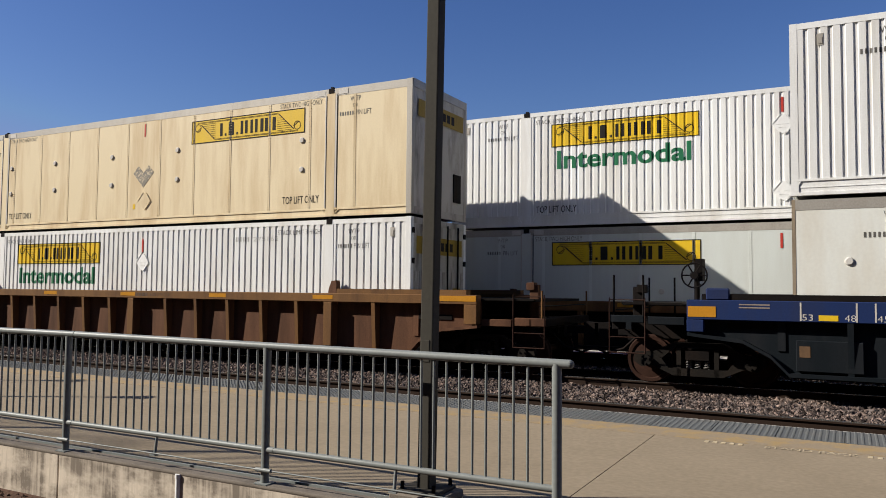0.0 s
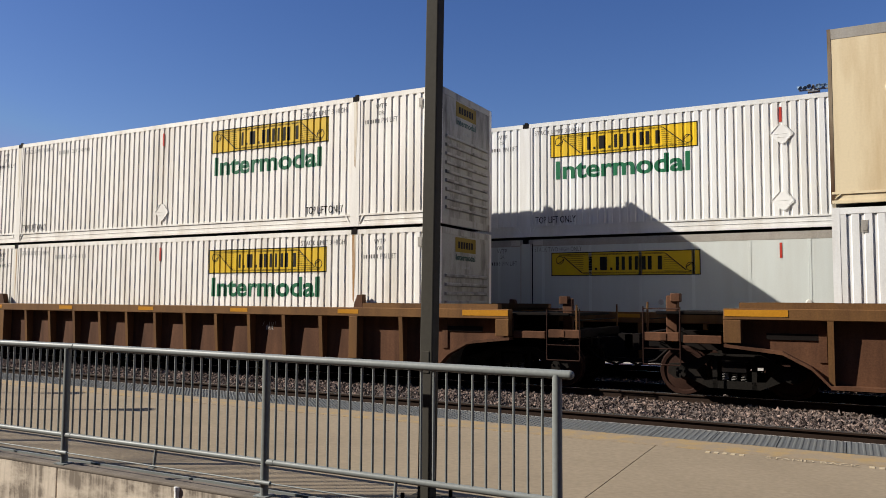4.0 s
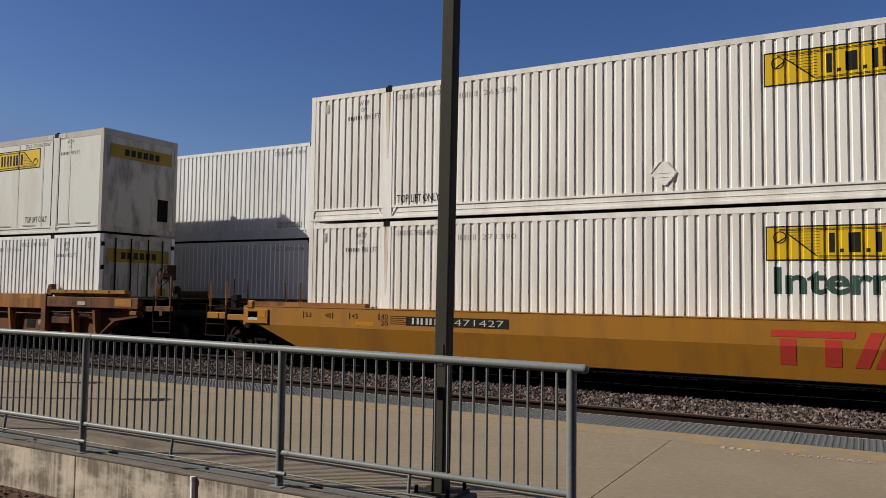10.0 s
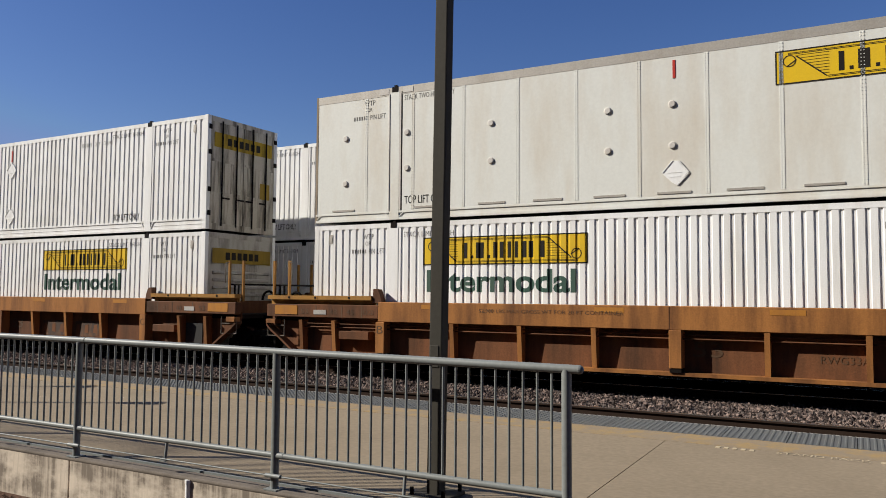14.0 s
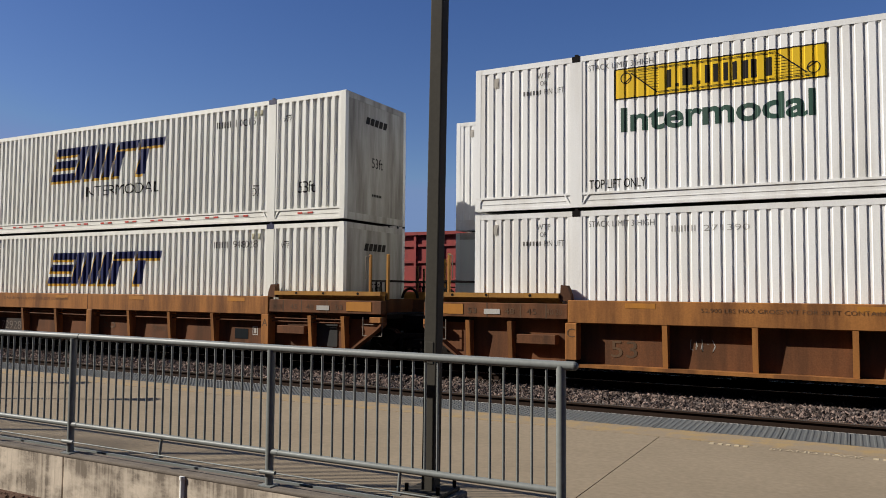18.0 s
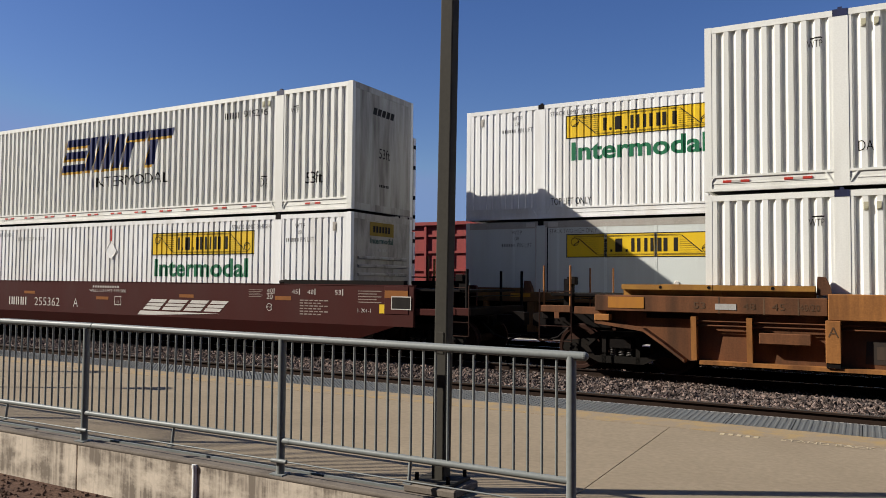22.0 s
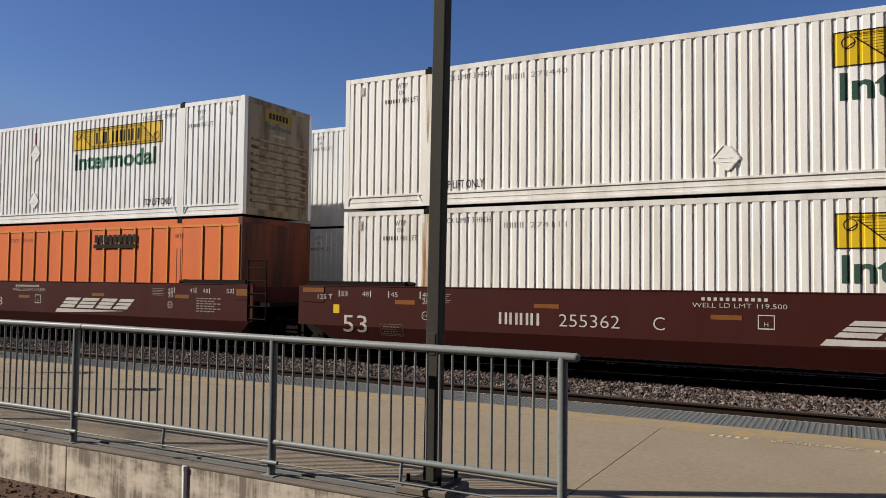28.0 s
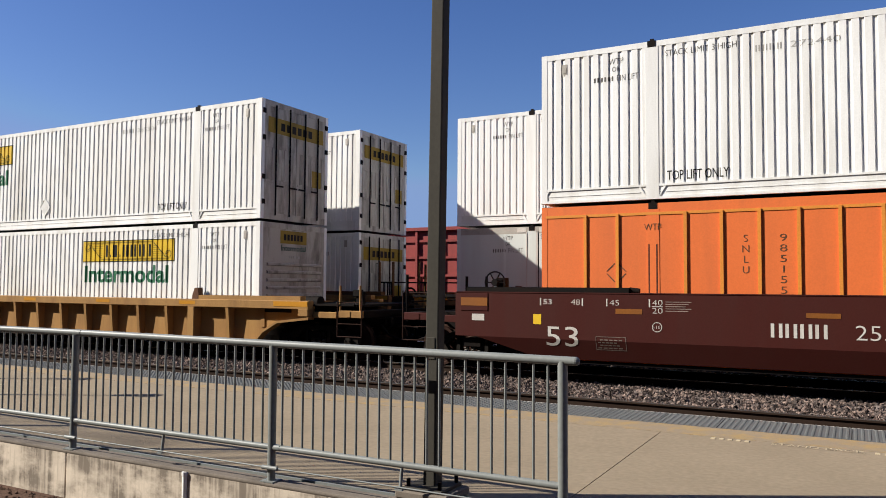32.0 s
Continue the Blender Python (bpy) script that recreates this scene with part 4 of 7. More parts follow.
    if rust_post:
        shape_part(c, "rust_runs_%.1f" % rust_post, lambda bm: flat_poly(bm, [(rust_post - 0.11, 0.25), (rust_post + 0.10, 0.25), (rust_post + 0.10, 2.6), (rust_post - 0.11, 2.6)]), RUSTY_WHITE, FLAT_WALL, y=-HALF - 0.008, name="rust_streak", label="rust-streaked face of the lift post", proud=0.003)
    if rust_bay:
        bm = bmesh.new()
        side_sheet(bm, HUNT_WALL, -HALF - 0.003, 0.19, 2.79, -1)
        for v in [v for v in bm.verts if v.co.x < 6.065]:
            bm.verts.remove(v)
        part("rusted_bay", bm, RUSTY_WHITE, c, "rust-streaked end bay")
        shape_part(c, "rust_runs_bay", lambda bm: flat_poly(bm, [(5.85, 0.0), (6.065, 0.0), (6.065, HIGH - 0.12), (5.85, HIGH - 0.12)]), RUSTY_WHITE, FLAT_WALL, y=-HALF - 0.008, name="rust_streak", label="rust-streaked face of the lift post", proud=0.003)
        simple("rusted_rail", c, RUSTY_WHITE, [(6.065, 7.94, -HALF - 0.008, -1.25, 2.80, HIGH - 0.002)], "rust-stained top rail")
    return c


# ---- running gear ----
def side_frame(bm):
    for y0, y1 in ((-1.06, -0.92), (0.92, 1.06)):
        prism(bm, [(-1.13, 0.40), (-0.98, 0.30), (-0.80, 0.34), (-0.42, 0.17), (0.42, 0.17), (0.80, 0.34), (0.98, 0.30), (1.13, 0.40), (1.10, 0.56), (0.78, 0.60),
                   (0.42, 0.76), (-0.42, 0.76), (-0.78, 0.60), (-1.10, 0.56)], y0, y1)


def spring_coil(bm):
    pts = [(0.045 * math.cos(a), 0.045 * math.sin(a), 0.0 + 0.22 * a / (2 * math.pi * 5)) for a in [2 * math.pi * i / 9 for i in range(46)]]
    path_tube(bm, pts, 0.014, 5)


def wheelset_wheels(bm):
    for s in (-1, 1):
        lathe_y(bm, [(0.07, s * 0.66), (0.07, s * 0.84), (0.12, s * 0.84), (0.15, s * 0.79), (0.34, s * 0.775), (0.36, s * 0.80), (0.415, s * 0.805), (0.42, s * 0.70), (0.45, s * 0.69), (0.45, s * 0.665), (0.35, s * 0.665), (0.33, s * 0.73), (0.15, s * 0.74)], 32)
        for i in range(3):
            a = i * 2 * math.pi / 3
            box(bm, 0.09 * math.cos(a) - 0.02, 0.09 * math.cos(a) + 0.02, min(s * 0.83, s * 0.86), max(s * 0.83, s * 0.86), 0.09 * math.sin(a) - 0.02, 0.09 * math.sin(a) + 0.02)
        tube(bm, (0, s * 0.60, 0), (0, s * 0.95, 0), 0.075, 14)
    tube(bm, (0, -0.7, 0), (0, 0.7, 0), 0.085, 14)


WHEELSETS = []


def truck(car, x):
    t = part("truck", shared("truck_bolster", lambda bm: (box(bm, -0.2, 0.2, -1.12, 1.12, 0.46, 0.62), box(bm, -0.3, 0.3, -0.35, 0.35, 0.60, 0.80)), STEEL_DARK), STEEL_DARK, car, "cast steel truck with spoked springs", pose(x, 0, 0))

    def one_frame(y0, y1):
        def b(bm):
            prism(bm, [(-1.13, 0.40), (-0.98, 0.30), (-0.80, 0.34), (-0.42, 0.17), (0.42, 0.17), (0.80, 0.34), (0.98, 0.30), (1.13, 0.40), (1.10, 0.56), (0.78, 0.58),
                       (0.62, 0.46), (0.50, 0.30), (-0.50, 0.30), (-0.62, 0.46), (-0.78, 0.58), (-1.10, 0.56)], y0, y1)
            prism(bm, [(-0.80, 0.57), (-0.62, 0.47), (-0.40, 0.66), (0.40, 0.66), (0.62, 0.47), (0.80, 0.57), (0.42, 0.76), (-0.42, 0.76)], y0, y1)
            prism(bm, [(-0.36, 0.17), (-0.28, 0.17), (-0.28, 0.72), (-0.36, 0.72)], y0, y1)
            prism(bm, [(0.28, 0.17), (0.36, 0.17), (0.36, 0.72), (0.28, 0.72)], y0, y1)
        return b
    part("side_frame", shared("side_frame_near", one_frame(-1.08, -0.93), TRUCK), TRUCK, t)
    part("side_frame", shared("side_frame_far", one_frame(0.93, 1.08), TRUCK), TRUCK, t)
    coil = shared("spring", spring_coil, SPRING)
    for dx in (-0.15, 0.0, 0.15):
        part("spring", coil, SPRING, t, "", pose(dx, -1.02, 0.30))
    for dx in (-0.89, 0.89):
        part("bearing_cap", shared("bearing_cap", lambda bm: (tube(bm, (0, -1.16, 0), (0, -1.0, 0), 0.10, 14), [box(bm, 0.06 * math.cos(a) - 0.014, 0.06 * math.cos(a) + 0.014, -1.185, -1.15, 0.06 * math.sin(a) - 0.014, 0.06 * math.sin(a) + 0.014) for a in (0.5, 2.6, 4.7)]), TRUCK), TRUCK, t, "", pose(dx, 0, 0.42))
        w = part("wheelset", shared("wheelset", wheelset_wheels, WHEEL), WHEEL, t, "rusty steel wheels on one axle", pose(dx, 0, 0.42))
        WHEELSETS.append((w, dx))
    return t


# ---- well cars ----
def coupler_end(car, s, zt, paint_mat, beam_mat, brake=False, tall=0.7, bx=10.3, bz=0.66, dark=False, up=0.0):
    """The end platform beyond the well: sill, beam, steps, grab irons and coupler. s is the way it faces."""
    def q(a, b):
        return (min(s * a, s * b), max(s * a, s * b))
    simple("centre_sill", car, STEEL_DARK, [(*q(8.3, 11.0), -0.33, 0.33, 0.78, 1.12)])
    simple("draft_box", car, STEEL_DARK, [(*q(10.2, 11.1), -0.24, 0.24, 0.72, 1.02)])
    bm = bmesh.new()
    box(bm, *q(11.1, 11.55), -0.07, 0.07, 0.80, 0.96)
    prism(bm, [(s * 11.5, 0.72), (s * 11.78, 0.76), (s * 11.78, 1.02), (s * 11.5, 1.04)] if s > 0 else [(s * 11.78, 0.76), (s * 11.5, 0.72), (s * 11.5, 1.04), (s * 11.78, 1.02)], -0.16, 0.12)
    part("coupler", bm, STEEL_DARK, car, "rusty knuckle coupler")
    # coloured near black for the shade between cars; only beam_end keeps body paint
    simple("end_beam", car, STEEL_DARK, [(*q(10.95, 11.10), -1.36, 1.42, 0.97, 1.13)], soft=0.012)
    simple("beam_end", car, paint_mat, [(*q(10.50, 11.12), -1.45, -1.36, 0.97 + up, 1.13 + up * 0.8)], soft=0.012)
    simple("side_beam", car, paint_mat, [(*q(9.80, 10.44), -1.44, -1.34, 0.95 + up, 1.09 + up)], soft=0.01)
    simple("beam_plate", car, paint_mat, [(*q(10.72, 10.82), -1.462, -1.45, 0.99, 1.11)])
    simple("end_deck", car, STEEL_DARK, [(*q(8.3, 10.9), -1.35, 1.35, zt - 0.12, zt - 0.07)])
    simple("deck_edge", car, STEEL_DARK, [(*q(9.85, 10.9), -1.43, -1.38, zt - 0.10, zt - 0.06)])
    # corner ladder of bent rod, stanchion, uncoupling lever
    bm = bmesh.new()
    path_tube(bm, [(s * 10.48, -1.45, zt + 0.02), (s * 10.48, -1.45, 0.56), (s * 11.12, -1.45, 0.56), (s * 11.12, -1.45, zt + 0.02)], 0.013, 6)
    path_tube(bm, [(s * 10.48, -1.45, zt - 0.02), (s * 10.6, -1.40, zt - 0.02), (s * 11.12, -1.40, zt - 0.02)], 0.010, 6)
    path_tube(bm, [(s * 10.48, -1.45, 0.84), (s * 11.12, -1.45, 0.84)], 0.010, 6)
    part("sill_step", bm, WHEEL, car, "bent rod corner ladder")
    for xx, yy in ((11.05, -1.40), (11.05, 1.40), (10.52, -1.40), (10.52, 1.40)):
        if xx < 11 and tall < 0.3:
            continue
        bm = bmesh.new()
        path_tube(bm, [(s * xx, yy, 1.1), (s * xx, yy, zt + tall)], 0.034 if dark else 0.022, 6)
        part("stanchion", bm, STEEL_DARK if dark or beam_mat is BLUE else beam_mat, car)
    simple("post_bracket", car, RUST_BROWN if beam_mat is RUST_CHORD else STEEL_DARK, [(*q(10.62, 10.82), -0.95, -0.85, 1.1, zt + 0.22), (*q(10.56, 10.74), -0.99, -0.82, zt + 0.10, zt + 0.26)], "brown upright bracket", soft=0.015)
    bm = bmesh.new()
    path_tube(bm, [(s * 10.75, -1.35, 0.92), (s * 11.2, -0.3, 0.95)], 0.012, 6)
    path_tube(bm, [(s * 11.0, -1.40, zt - 0.2), (s * 11.0, 1.40, zt - 0.2)], 0.012, 6)
    part("grab_iron", bm, STEEL_DARK, car)
    # brake rigging and hose
    simple("brake_cylinder", car, STEEL_DARK, tubes=[((s * 9.0, -0.9, 1.28), (s * 9.6, -0.9, 1.28), 0.15, 14)])
    simple("brake_valve", car, STEEL_DARK, [(*q(8.6, 8.95), -1.05, -0.75, 1.12, 1.40)], soft=0.02)
    bm = bmesh.new()
    path_tube(bm, [(s * 10.9, -0.35, 0.78), (s * 11.15, -0.35, 0.55), (s * 11.5, -0.33, 0.45), (s * 11.75, -0.3, 0.55)], 0.025, 7)
    part("air_hose", bm, STEEL_DARK, car)
    if brake:
        bm = bmesh.new()
        path_tube(bm, [(s * bx, -0.75, 1.1), (s * bx, -0.75, zt + bz + 0.09)], 0.05, 8)
        n = 18
        hub = (s * bx, -1.02, zt + bz)
        ring = [(hub[0] + 0.22 * math.cos(2 * math.pi * i / n), hub[1], hub[2] + 0.22 * math.sin(2 * math.pi * i / n)) for i in range(n + 1)]
        path_tube(bm, ring, 0.016, 6)
        for i in range(0, n, 3):
            path_tube(bm, [hub, ring[i]], 0.014, 5)
        tube(bm, (hub[0], -1.06, hub[2]), (hub[0], -0.7, hub[2]), 0.07, 10)
        box(bm, *q(bx - 0.12, bx + 0.02), -0.9, -0.6, zt + bz - 0.1, zt + bz + (0.1 if dark else 0.3))
        part("hand_brake", bm, STEEL_DARK if dark or beam_mat is BLUE else WHEEL, car, "spoked hand brake wheel on its stand")


def marks_on_side(car, zt, colour, y, number="", suffix="", big_x=None):
    """Stencils on a smooth side plate."""
    def w(word, x0, x1, z0, z1, m=colour):
        word_part(car, word, x0, x1, z0, z1, m, FLAT_WALL, y=y, proud=0.004)
    places = {1: (5.93, 6.68, 7.13, 7.90), -1: (-5.84, -6.61, -7.34, -7.89)}
    ticks = {1: (0.13, 0.13, 0.13, 0.13), -1: (-0.14, -0.14, 0.13, -0.14)}
    for s in (-1, 1):
        p = places[s]
        w("40", p[0] - 0.09, p[0] + 0.09, zt - 0.20, zt - 0.10)
        w("20", p[0] - 0.09, p[0] + 0.09, zt - 0.34, zt - 0.24)
        shape_part(car, "bar_%d_%.2f" % (s, zt), lambda bm: flat_poly(bm, [(p[0] - 0.1, zt - 0.225), (p[0] + 0.1, zt - 0.225), (p[0] + 0.1, zt - 0.213), (p[0] - 0.1, zt - 0.213)]), colour, FLAT_WALL, y=y, name="load_mark")
        for x, word in zip(p[1:], ("45", "48", "53")):
            w(word, x - 0.085, x + 0.085, zt - 0.21, zt - 0.11)
        for k, (x, d) in enumerate(zip(p, ticks[s])):
            shape_part(car, "tick_%d_%d_%.2f" % (s, k, zt), lambda bm: flat_poly(bm, [(x + d - 0.012, zt - 0.23), (x + d + 0.012, zt - 0.23), (x + d + 0.012, zt - 0.09), (x + d - 0.012, zt - 0.09)]), colour, FLAT_WALL, y=y, name="load_mark")
        m = 5.5 if s > 0 else -5.48
        for k in range(5):
            bar_row(car, "line_%d_%d_%.2f" % (s, k, zt), (m - 0.22, m + 0.22 - 0.05 * (k % 3), zt - 0.14 - 0.04 * k, zt - 0.128 - 0.04 * k, 1, 0.0), STENCIL_DIM if colour is LETTER_WHITE else colour, FLAT_WALL, y=y, name="stencil_line")
        m = 6.33 if s > 0 else -6.35
        shape_part(car, "reflector_%d_%.2f" % (s, zt), lambda bm: flat_poly(bm, [(m - 0.24, zt - 0.36), (m + 0.24, zt - 0.36), (m + 0.24, zt - 0.27), (m - 0.24, zt - 0.27)]), DULL_AMBER if colour is LETTER_WHITE else REFLECTOR, FLAT_WALL, y=y, name="reflector", label="amber reflector strip")


def smooth_car(label, body, colour, zt, front, rear, letter, number="", suffix="", brand="maroon", group="", end_mat=None, guide=None, brake=0):
    """A well car with plain plate sides that lean in below the belt line."""
    car = new("well_car")
    tagged(car, label, "rail car", group)
    xf = 9.85 if front == "coupler" else 8.64
    xr = 9.85 if rear == "coupler" else 9.15
    zb, zk = 0.33, 0.70 if zt > 1.4 else 0.88
    LEAN = (zk, zb, 0.145)
    Y0 = -1.505
    for s in (1, -1):
        bm = bmesh.new()
        box(bm, -xr, xf, min(s * 1.505, s * 1.42), max(s * 1.505, s * 1.42), zk, zt)
        part("side_plate", bm, body, car)
        simple("top_flange", car, body, [(-xr + 0.02, xf - 0.02, min(s * 1.515, s * 1.33), max(s * 1.515, s * 1.33), zt, zt + 0.018)])
        bm = bmesh.new()
        o = [(-xr + 0.45, s * 1.505, zk), (-8.15, s * 1.36, zb), (min(8.15, xf - 0.55), s * 1.36, zb), (xf - (0.45 if xf > 9 else 0.08), s * 1.505, zk)]
        i = [(x, yy - s * 0.045, z) for x, yy, z in o]
        va, vb = [bm.verts.new(p) for p in o], [bm.verts.new(p) for p in i]
        bm.faces.new(va)
        bm.faces.new(vb[::-1])
        for k in range(4):
            j = (k + 1) % 4
            bm.faces.new((va[j], va[k], vb[k], vb[j]))
        part("lower_plate", bm, body, car, "side plate leaning in below the belt line")
        gm = guide or STEEL_DARK
        for a, b in ((-xr + 0.25, -6.35), (6.35, xf - 0.25)):
            bm = bmesh.new()
            box(bm, a, b, min(s * 1.50, s * 1.34), max(s * 1.50, s * 1.34), zt + 0.018, zt + 0.11)
            if gm is STEEL_DARK:
                tube(bm, (a if a > 0 else b, s * 1.42, zt + 0.07), ((a - 0.18) if a > 0 else b + 0.18, s * 1.42, zt + 0.05), 0.05, 8)
            part("container_guide", bm, gm, car, "raised container guide along the side")
    simple("well_floor", car, STEEL_DARK, [(-8.1, 8.1, -1.31, -1.0, 0.25, 0.309), (-8.1, 8.1, 1.0, 1.31, 0.25, 0.309)] + [(x - 0.15, x + 0.15, -1.0, 1.0, 0.25, 0.309) for x in (-6.1, -4, -2, 0, 2, 4, 6.1)])
    for s in (-1, 1):
        simple("well_end", car, body, [(min(s * 8.2, s * 8.32), max(s * 8.2, s * 8.32), -1.42, 1.42, 0.7, zt - 0.05)])
        simple("end_shelf", car, STEEL_DARK, [(min(s * 8.32, s * 9.1), max(s * 8.32, s * 9.1), -1.42, 1.42, 1.05, 1.15)])
    for s, kind in ((1, front), (-1, rear)):
        if kind == "coupler":
            coupler_end(car, s, zt, body, end_mat or body, brake=brake == s, tall=0.36 if brand == "maroon" else 0.6, bx=9.2, bz=0.2, dark=brand == "maroon")
            truck(car, s * 9.68)
        elif kind == "truck":
            truck(car, s * 9.68)
            simple("joint_casting", car, STEEL_DARK, [(min(s * 8.3, s * 9.8), max(s * 8.3, s * 9.8), -0.4, 0.4, 0.80, 1.12)])
        else:
            simple("joint_casting", car, STEEL_DARK, [(min(s * 8.3, s * 9.5), max(s * 8.3, s * 9.5), -0.4, 0.4, 0.80, 1.12)])
        if kind == "joint":
            bm = bmesh.new()
            for xx in (8.50, 9.06):
                path_tube(bm, [(s * xx, -1.52, 0.72), (s * xx, -1.52, zt + 0.58)], 0.017, 6)
            path_tube(bm, [(s * 8.50, -1.52, zt + 0.58), (s * 9.06, -1.52, zt + 0.58)], 0.014, 6)
            ladder = part("ladder", bm, STEEL_DARK, car, "dark rung ladder at the car's end")
            for z in (0.76, 1.06, 1.36, 1.66, zt + 0.40):
                simple("rung", ladder, STEEL_DARK, tubes=[((s * 8.50, -1.52, z), (s * 9.06, -1.52, z), 0.014, 6)])
    marks_on_side(car, zt, letter, Y0)

    def w(word, x0, x1, z0, z1, m=letter, slope=False):
        word_part(car, word, x0, x1, z0, z1, m, FLAT_WALL, y=Y0, proud=0.006, lean=LEAN)
    if brand == "maroon":
        x = 1.62
        for i, wd in enumerate((0.66, 0.74, 0.66, 0.60)):
            for k, (v0, v1) in enumerate(((0.0, 0.30), (0.37, 0.62), (0.70, 1.0))):
                a = x + 0.30 * v0
                z0, z1 = 0.87 + v0 * 0.27, 0.87 + v1 * 0.27
                p = [(a, z0), (a + wd * 0.9, z0), (a + wd * 0.9 + 0.30 * (v1 - v0), z1), (a + 0.30 * (v1 - v0), z1)]
                shape_part(car, "line_logo_%d_%d" % (i, k), lambda bm: flat_poly(bm, p), LETTER_WHITE, FLAT_WALL, y=Y0, name="logo_block", proud=0.006)
            x += wd + 0.04
        shape_part(car, "line_swoosh", lambda bm: flat_poly(bm, [(1.42, 0.73), (2.0, 0.735), (4.35, 0.825), (1.52, 0.835)]), LETTER_WHITE, FLAT_WALL, y=Y0, name="logo_swoosh", label="pale tapering stripe", proud=0.006)
        on = 0.2 if suffix == "B" else 0.0
        bar_row(car, "mark_bars_%.1f" % on, (on - 4.2, on - 3.32, 0.87, 1.10, 4, 0.2, 0, True), letter, FLAT_WALL, y=Y0, name="code_bar")
        w(number, on - 2.97, on - 1.82, 0.87, 1.10)
        w(suffix, -1.22, -1.02, 0.87, 1.10)
        w("53", -7.92, -7.29, 0.57, 0.94)
        w("WELL LD LMT 119,500", -0.55, 0.95, zt - 0.28, zt - 0.19)
        bar_row(car, "upper_bars", (-0.4, 0.7, zt - 0.15, zt - 0.095, 11, 0.45), letter, FLAT_WALL, y=Y0, name="code_bar")
        for x in (-3.22, 0.0, 3.2):
            shape_part(car, "refl_mid_%.1f" % x, lambda bm: flat_poly(bm, [(x - 0.25, zt - 0.47 if x == 0.0 else zt - 0.36), (x + 0.25, zt - 0.47 if x == 0.0 else zt - 0.36), (x + 0.25, zt - 0.39 if x == 0.0 else zt - 0.28), (x - 0.25, zt - 0.39 if x == 0.0 else zt - 0.28)]), DULL_AMBER, FLAT_WALL, y=Y0, name="reflector")
        w("110", -5.905, -5.795, zt - 0.605, zt - 0.555)
        ring = [(math.cos(k * math.pi / 8), math.sin(k * math.pi / 8)) for k in range(17)]
        for x, z in ((-5.85, zt - 0.58), (5.925, zt - 0.53)):
            shape_part(car, "round_border_%.2f" % x, lambda bm: [flat_poly(bm, [(x + r * q[0], z + r * q[1]) for r, q in ((0.088, a), (0.088, b), (0.076, b), (0.076, a))]) for a, b in zip(ring, ring[1:])], letter, FLAT_WALL, y=Y0, name="stencil_ring", proud=0.006)
        w("110", 5.87, 5.98, zt - 0.555, zt - 0.505)
        shape_part(car, "box_h", lambda bm: [flat_poly(bm, p) for p in ([(0.50, 0.95), (0.76, 0.95), (0.76, 0.97), (0.50, 0.97)], [(0.50, 1.175), (0.76, 1.175), (0.76, 1.19), (0.50, 1.19)], [(0.50, 0.97), (0.515, 0.97), (0.515, 1.175), (0.50, 1.175)], [(0.745, 0.97), (0.76, 0.97), (0.76, 1.175), (0.745, 1.175)])], letter, FLAT_WALL, y=Y0, name="stencil_box")
        for k in range(6):
            bar_row(car, "note_%d_%s" % (k, front), (6.83, 7.66 - 0.2 * (k % 2), 1.195 - 0.062 * k, 1.221 - 0.062 * k, 6 - k % 2, 0.22), STENCIL_DIM, FLAT_WALL, y=Y0, name="stencil_line")
        # small framed notice beside the large figures
        shape_part(car, "notice_frame", lambda bm: [flat_poly(bm, [(x0, z0), (x1, z0), (x1, z1), (x0, z1)]) for x0, x1, z0, z1 in ((-6.96, -6.40, 0.53, 0.54), (-6.96, -6.40, 0.77, 0.78), (-6.96, -6.95, 0.54, 0.77), (-6.41, -6.40, 0.54, 0.77))], STENCIL_OLD, FLAT_WALL, y=Y0, name="notice_frame", label="thin pale stencilled frame", lean=LEAN)
        for k in range(4):
            bar_row(car, "notice_%d" % k, (-6.92 + 0.04 * (k % 2), -6.45 - 0.05 * (k % 3), 0.56 + 0.05 * k, 0.58 + 0.05 * k, 5, 0.25), STENCIL_OLD, FLAT_WALL, y=Y0, name="stencil_line", lean=LEAN)
        if front == "coupler":
            for k in range(5):
                bar_row(car, "lead_note_%d" % k, (8.44, 9.05 - 0.12 * (k % 2), 1.19 + 0.06 * k, 1.208 + 0.06 * k, 1, 0), STENCIL_DIM, FLAT_WALL, y=Y0, name="stencil_line")
            shape_part(car, "route_ground", lambda bm: flat_poly(bm, [(9.31, 1.06), (9.80, 1.06), (9.80, 1.34), (9.31, 1.34)]), LETTER_WHITE, FLAT_WALL, y=-1.517, name="route_card", label="white-framed card", proud=0.006)
            shape_part(car, "route_inner", lambda bm: flat_poly(bm, [(9.33, 1.08), (9.78, 1.08), (9.78, 1.32), (9.33, 1.32)]), BLACK, FLAT_WALL, y=-1.517, name="card_face", proud=0.009)
            w("L 201-1", 8.44, 8.78, 0.98, 1.06)
        word_part(car, "H", 0.60, 0.66, 1.0, 1.07, letter, FLAT_WALL, y=Y0, proud=0.006)
        if rear != "coupler":
            word_part(car, "125 T", -8.60, -8.20, zt - 0.29, zt - 0.18, letter, FLAT_WALL, y=-1.517, proud=0.006)
        for x in (-8.18, 9.0) if front == "coupler" else (-8.18,):
            shape_part(car, "inspect_square_%.1f" % x, lambda bm: flat_poly(bm, [(x, 0.97), (x + 0.16, 0.97), (x + 0.16, 1.16), (x, 1.16)]), YELLOW, FLAT_WALL, y=Y0, name="inspection_label", label="small yellow label")
    else:
        pool = []
        pool.append([(1.76, 1.03), (2.98, 1.03), (3.00, 1.14), (1.78, 1.14)])
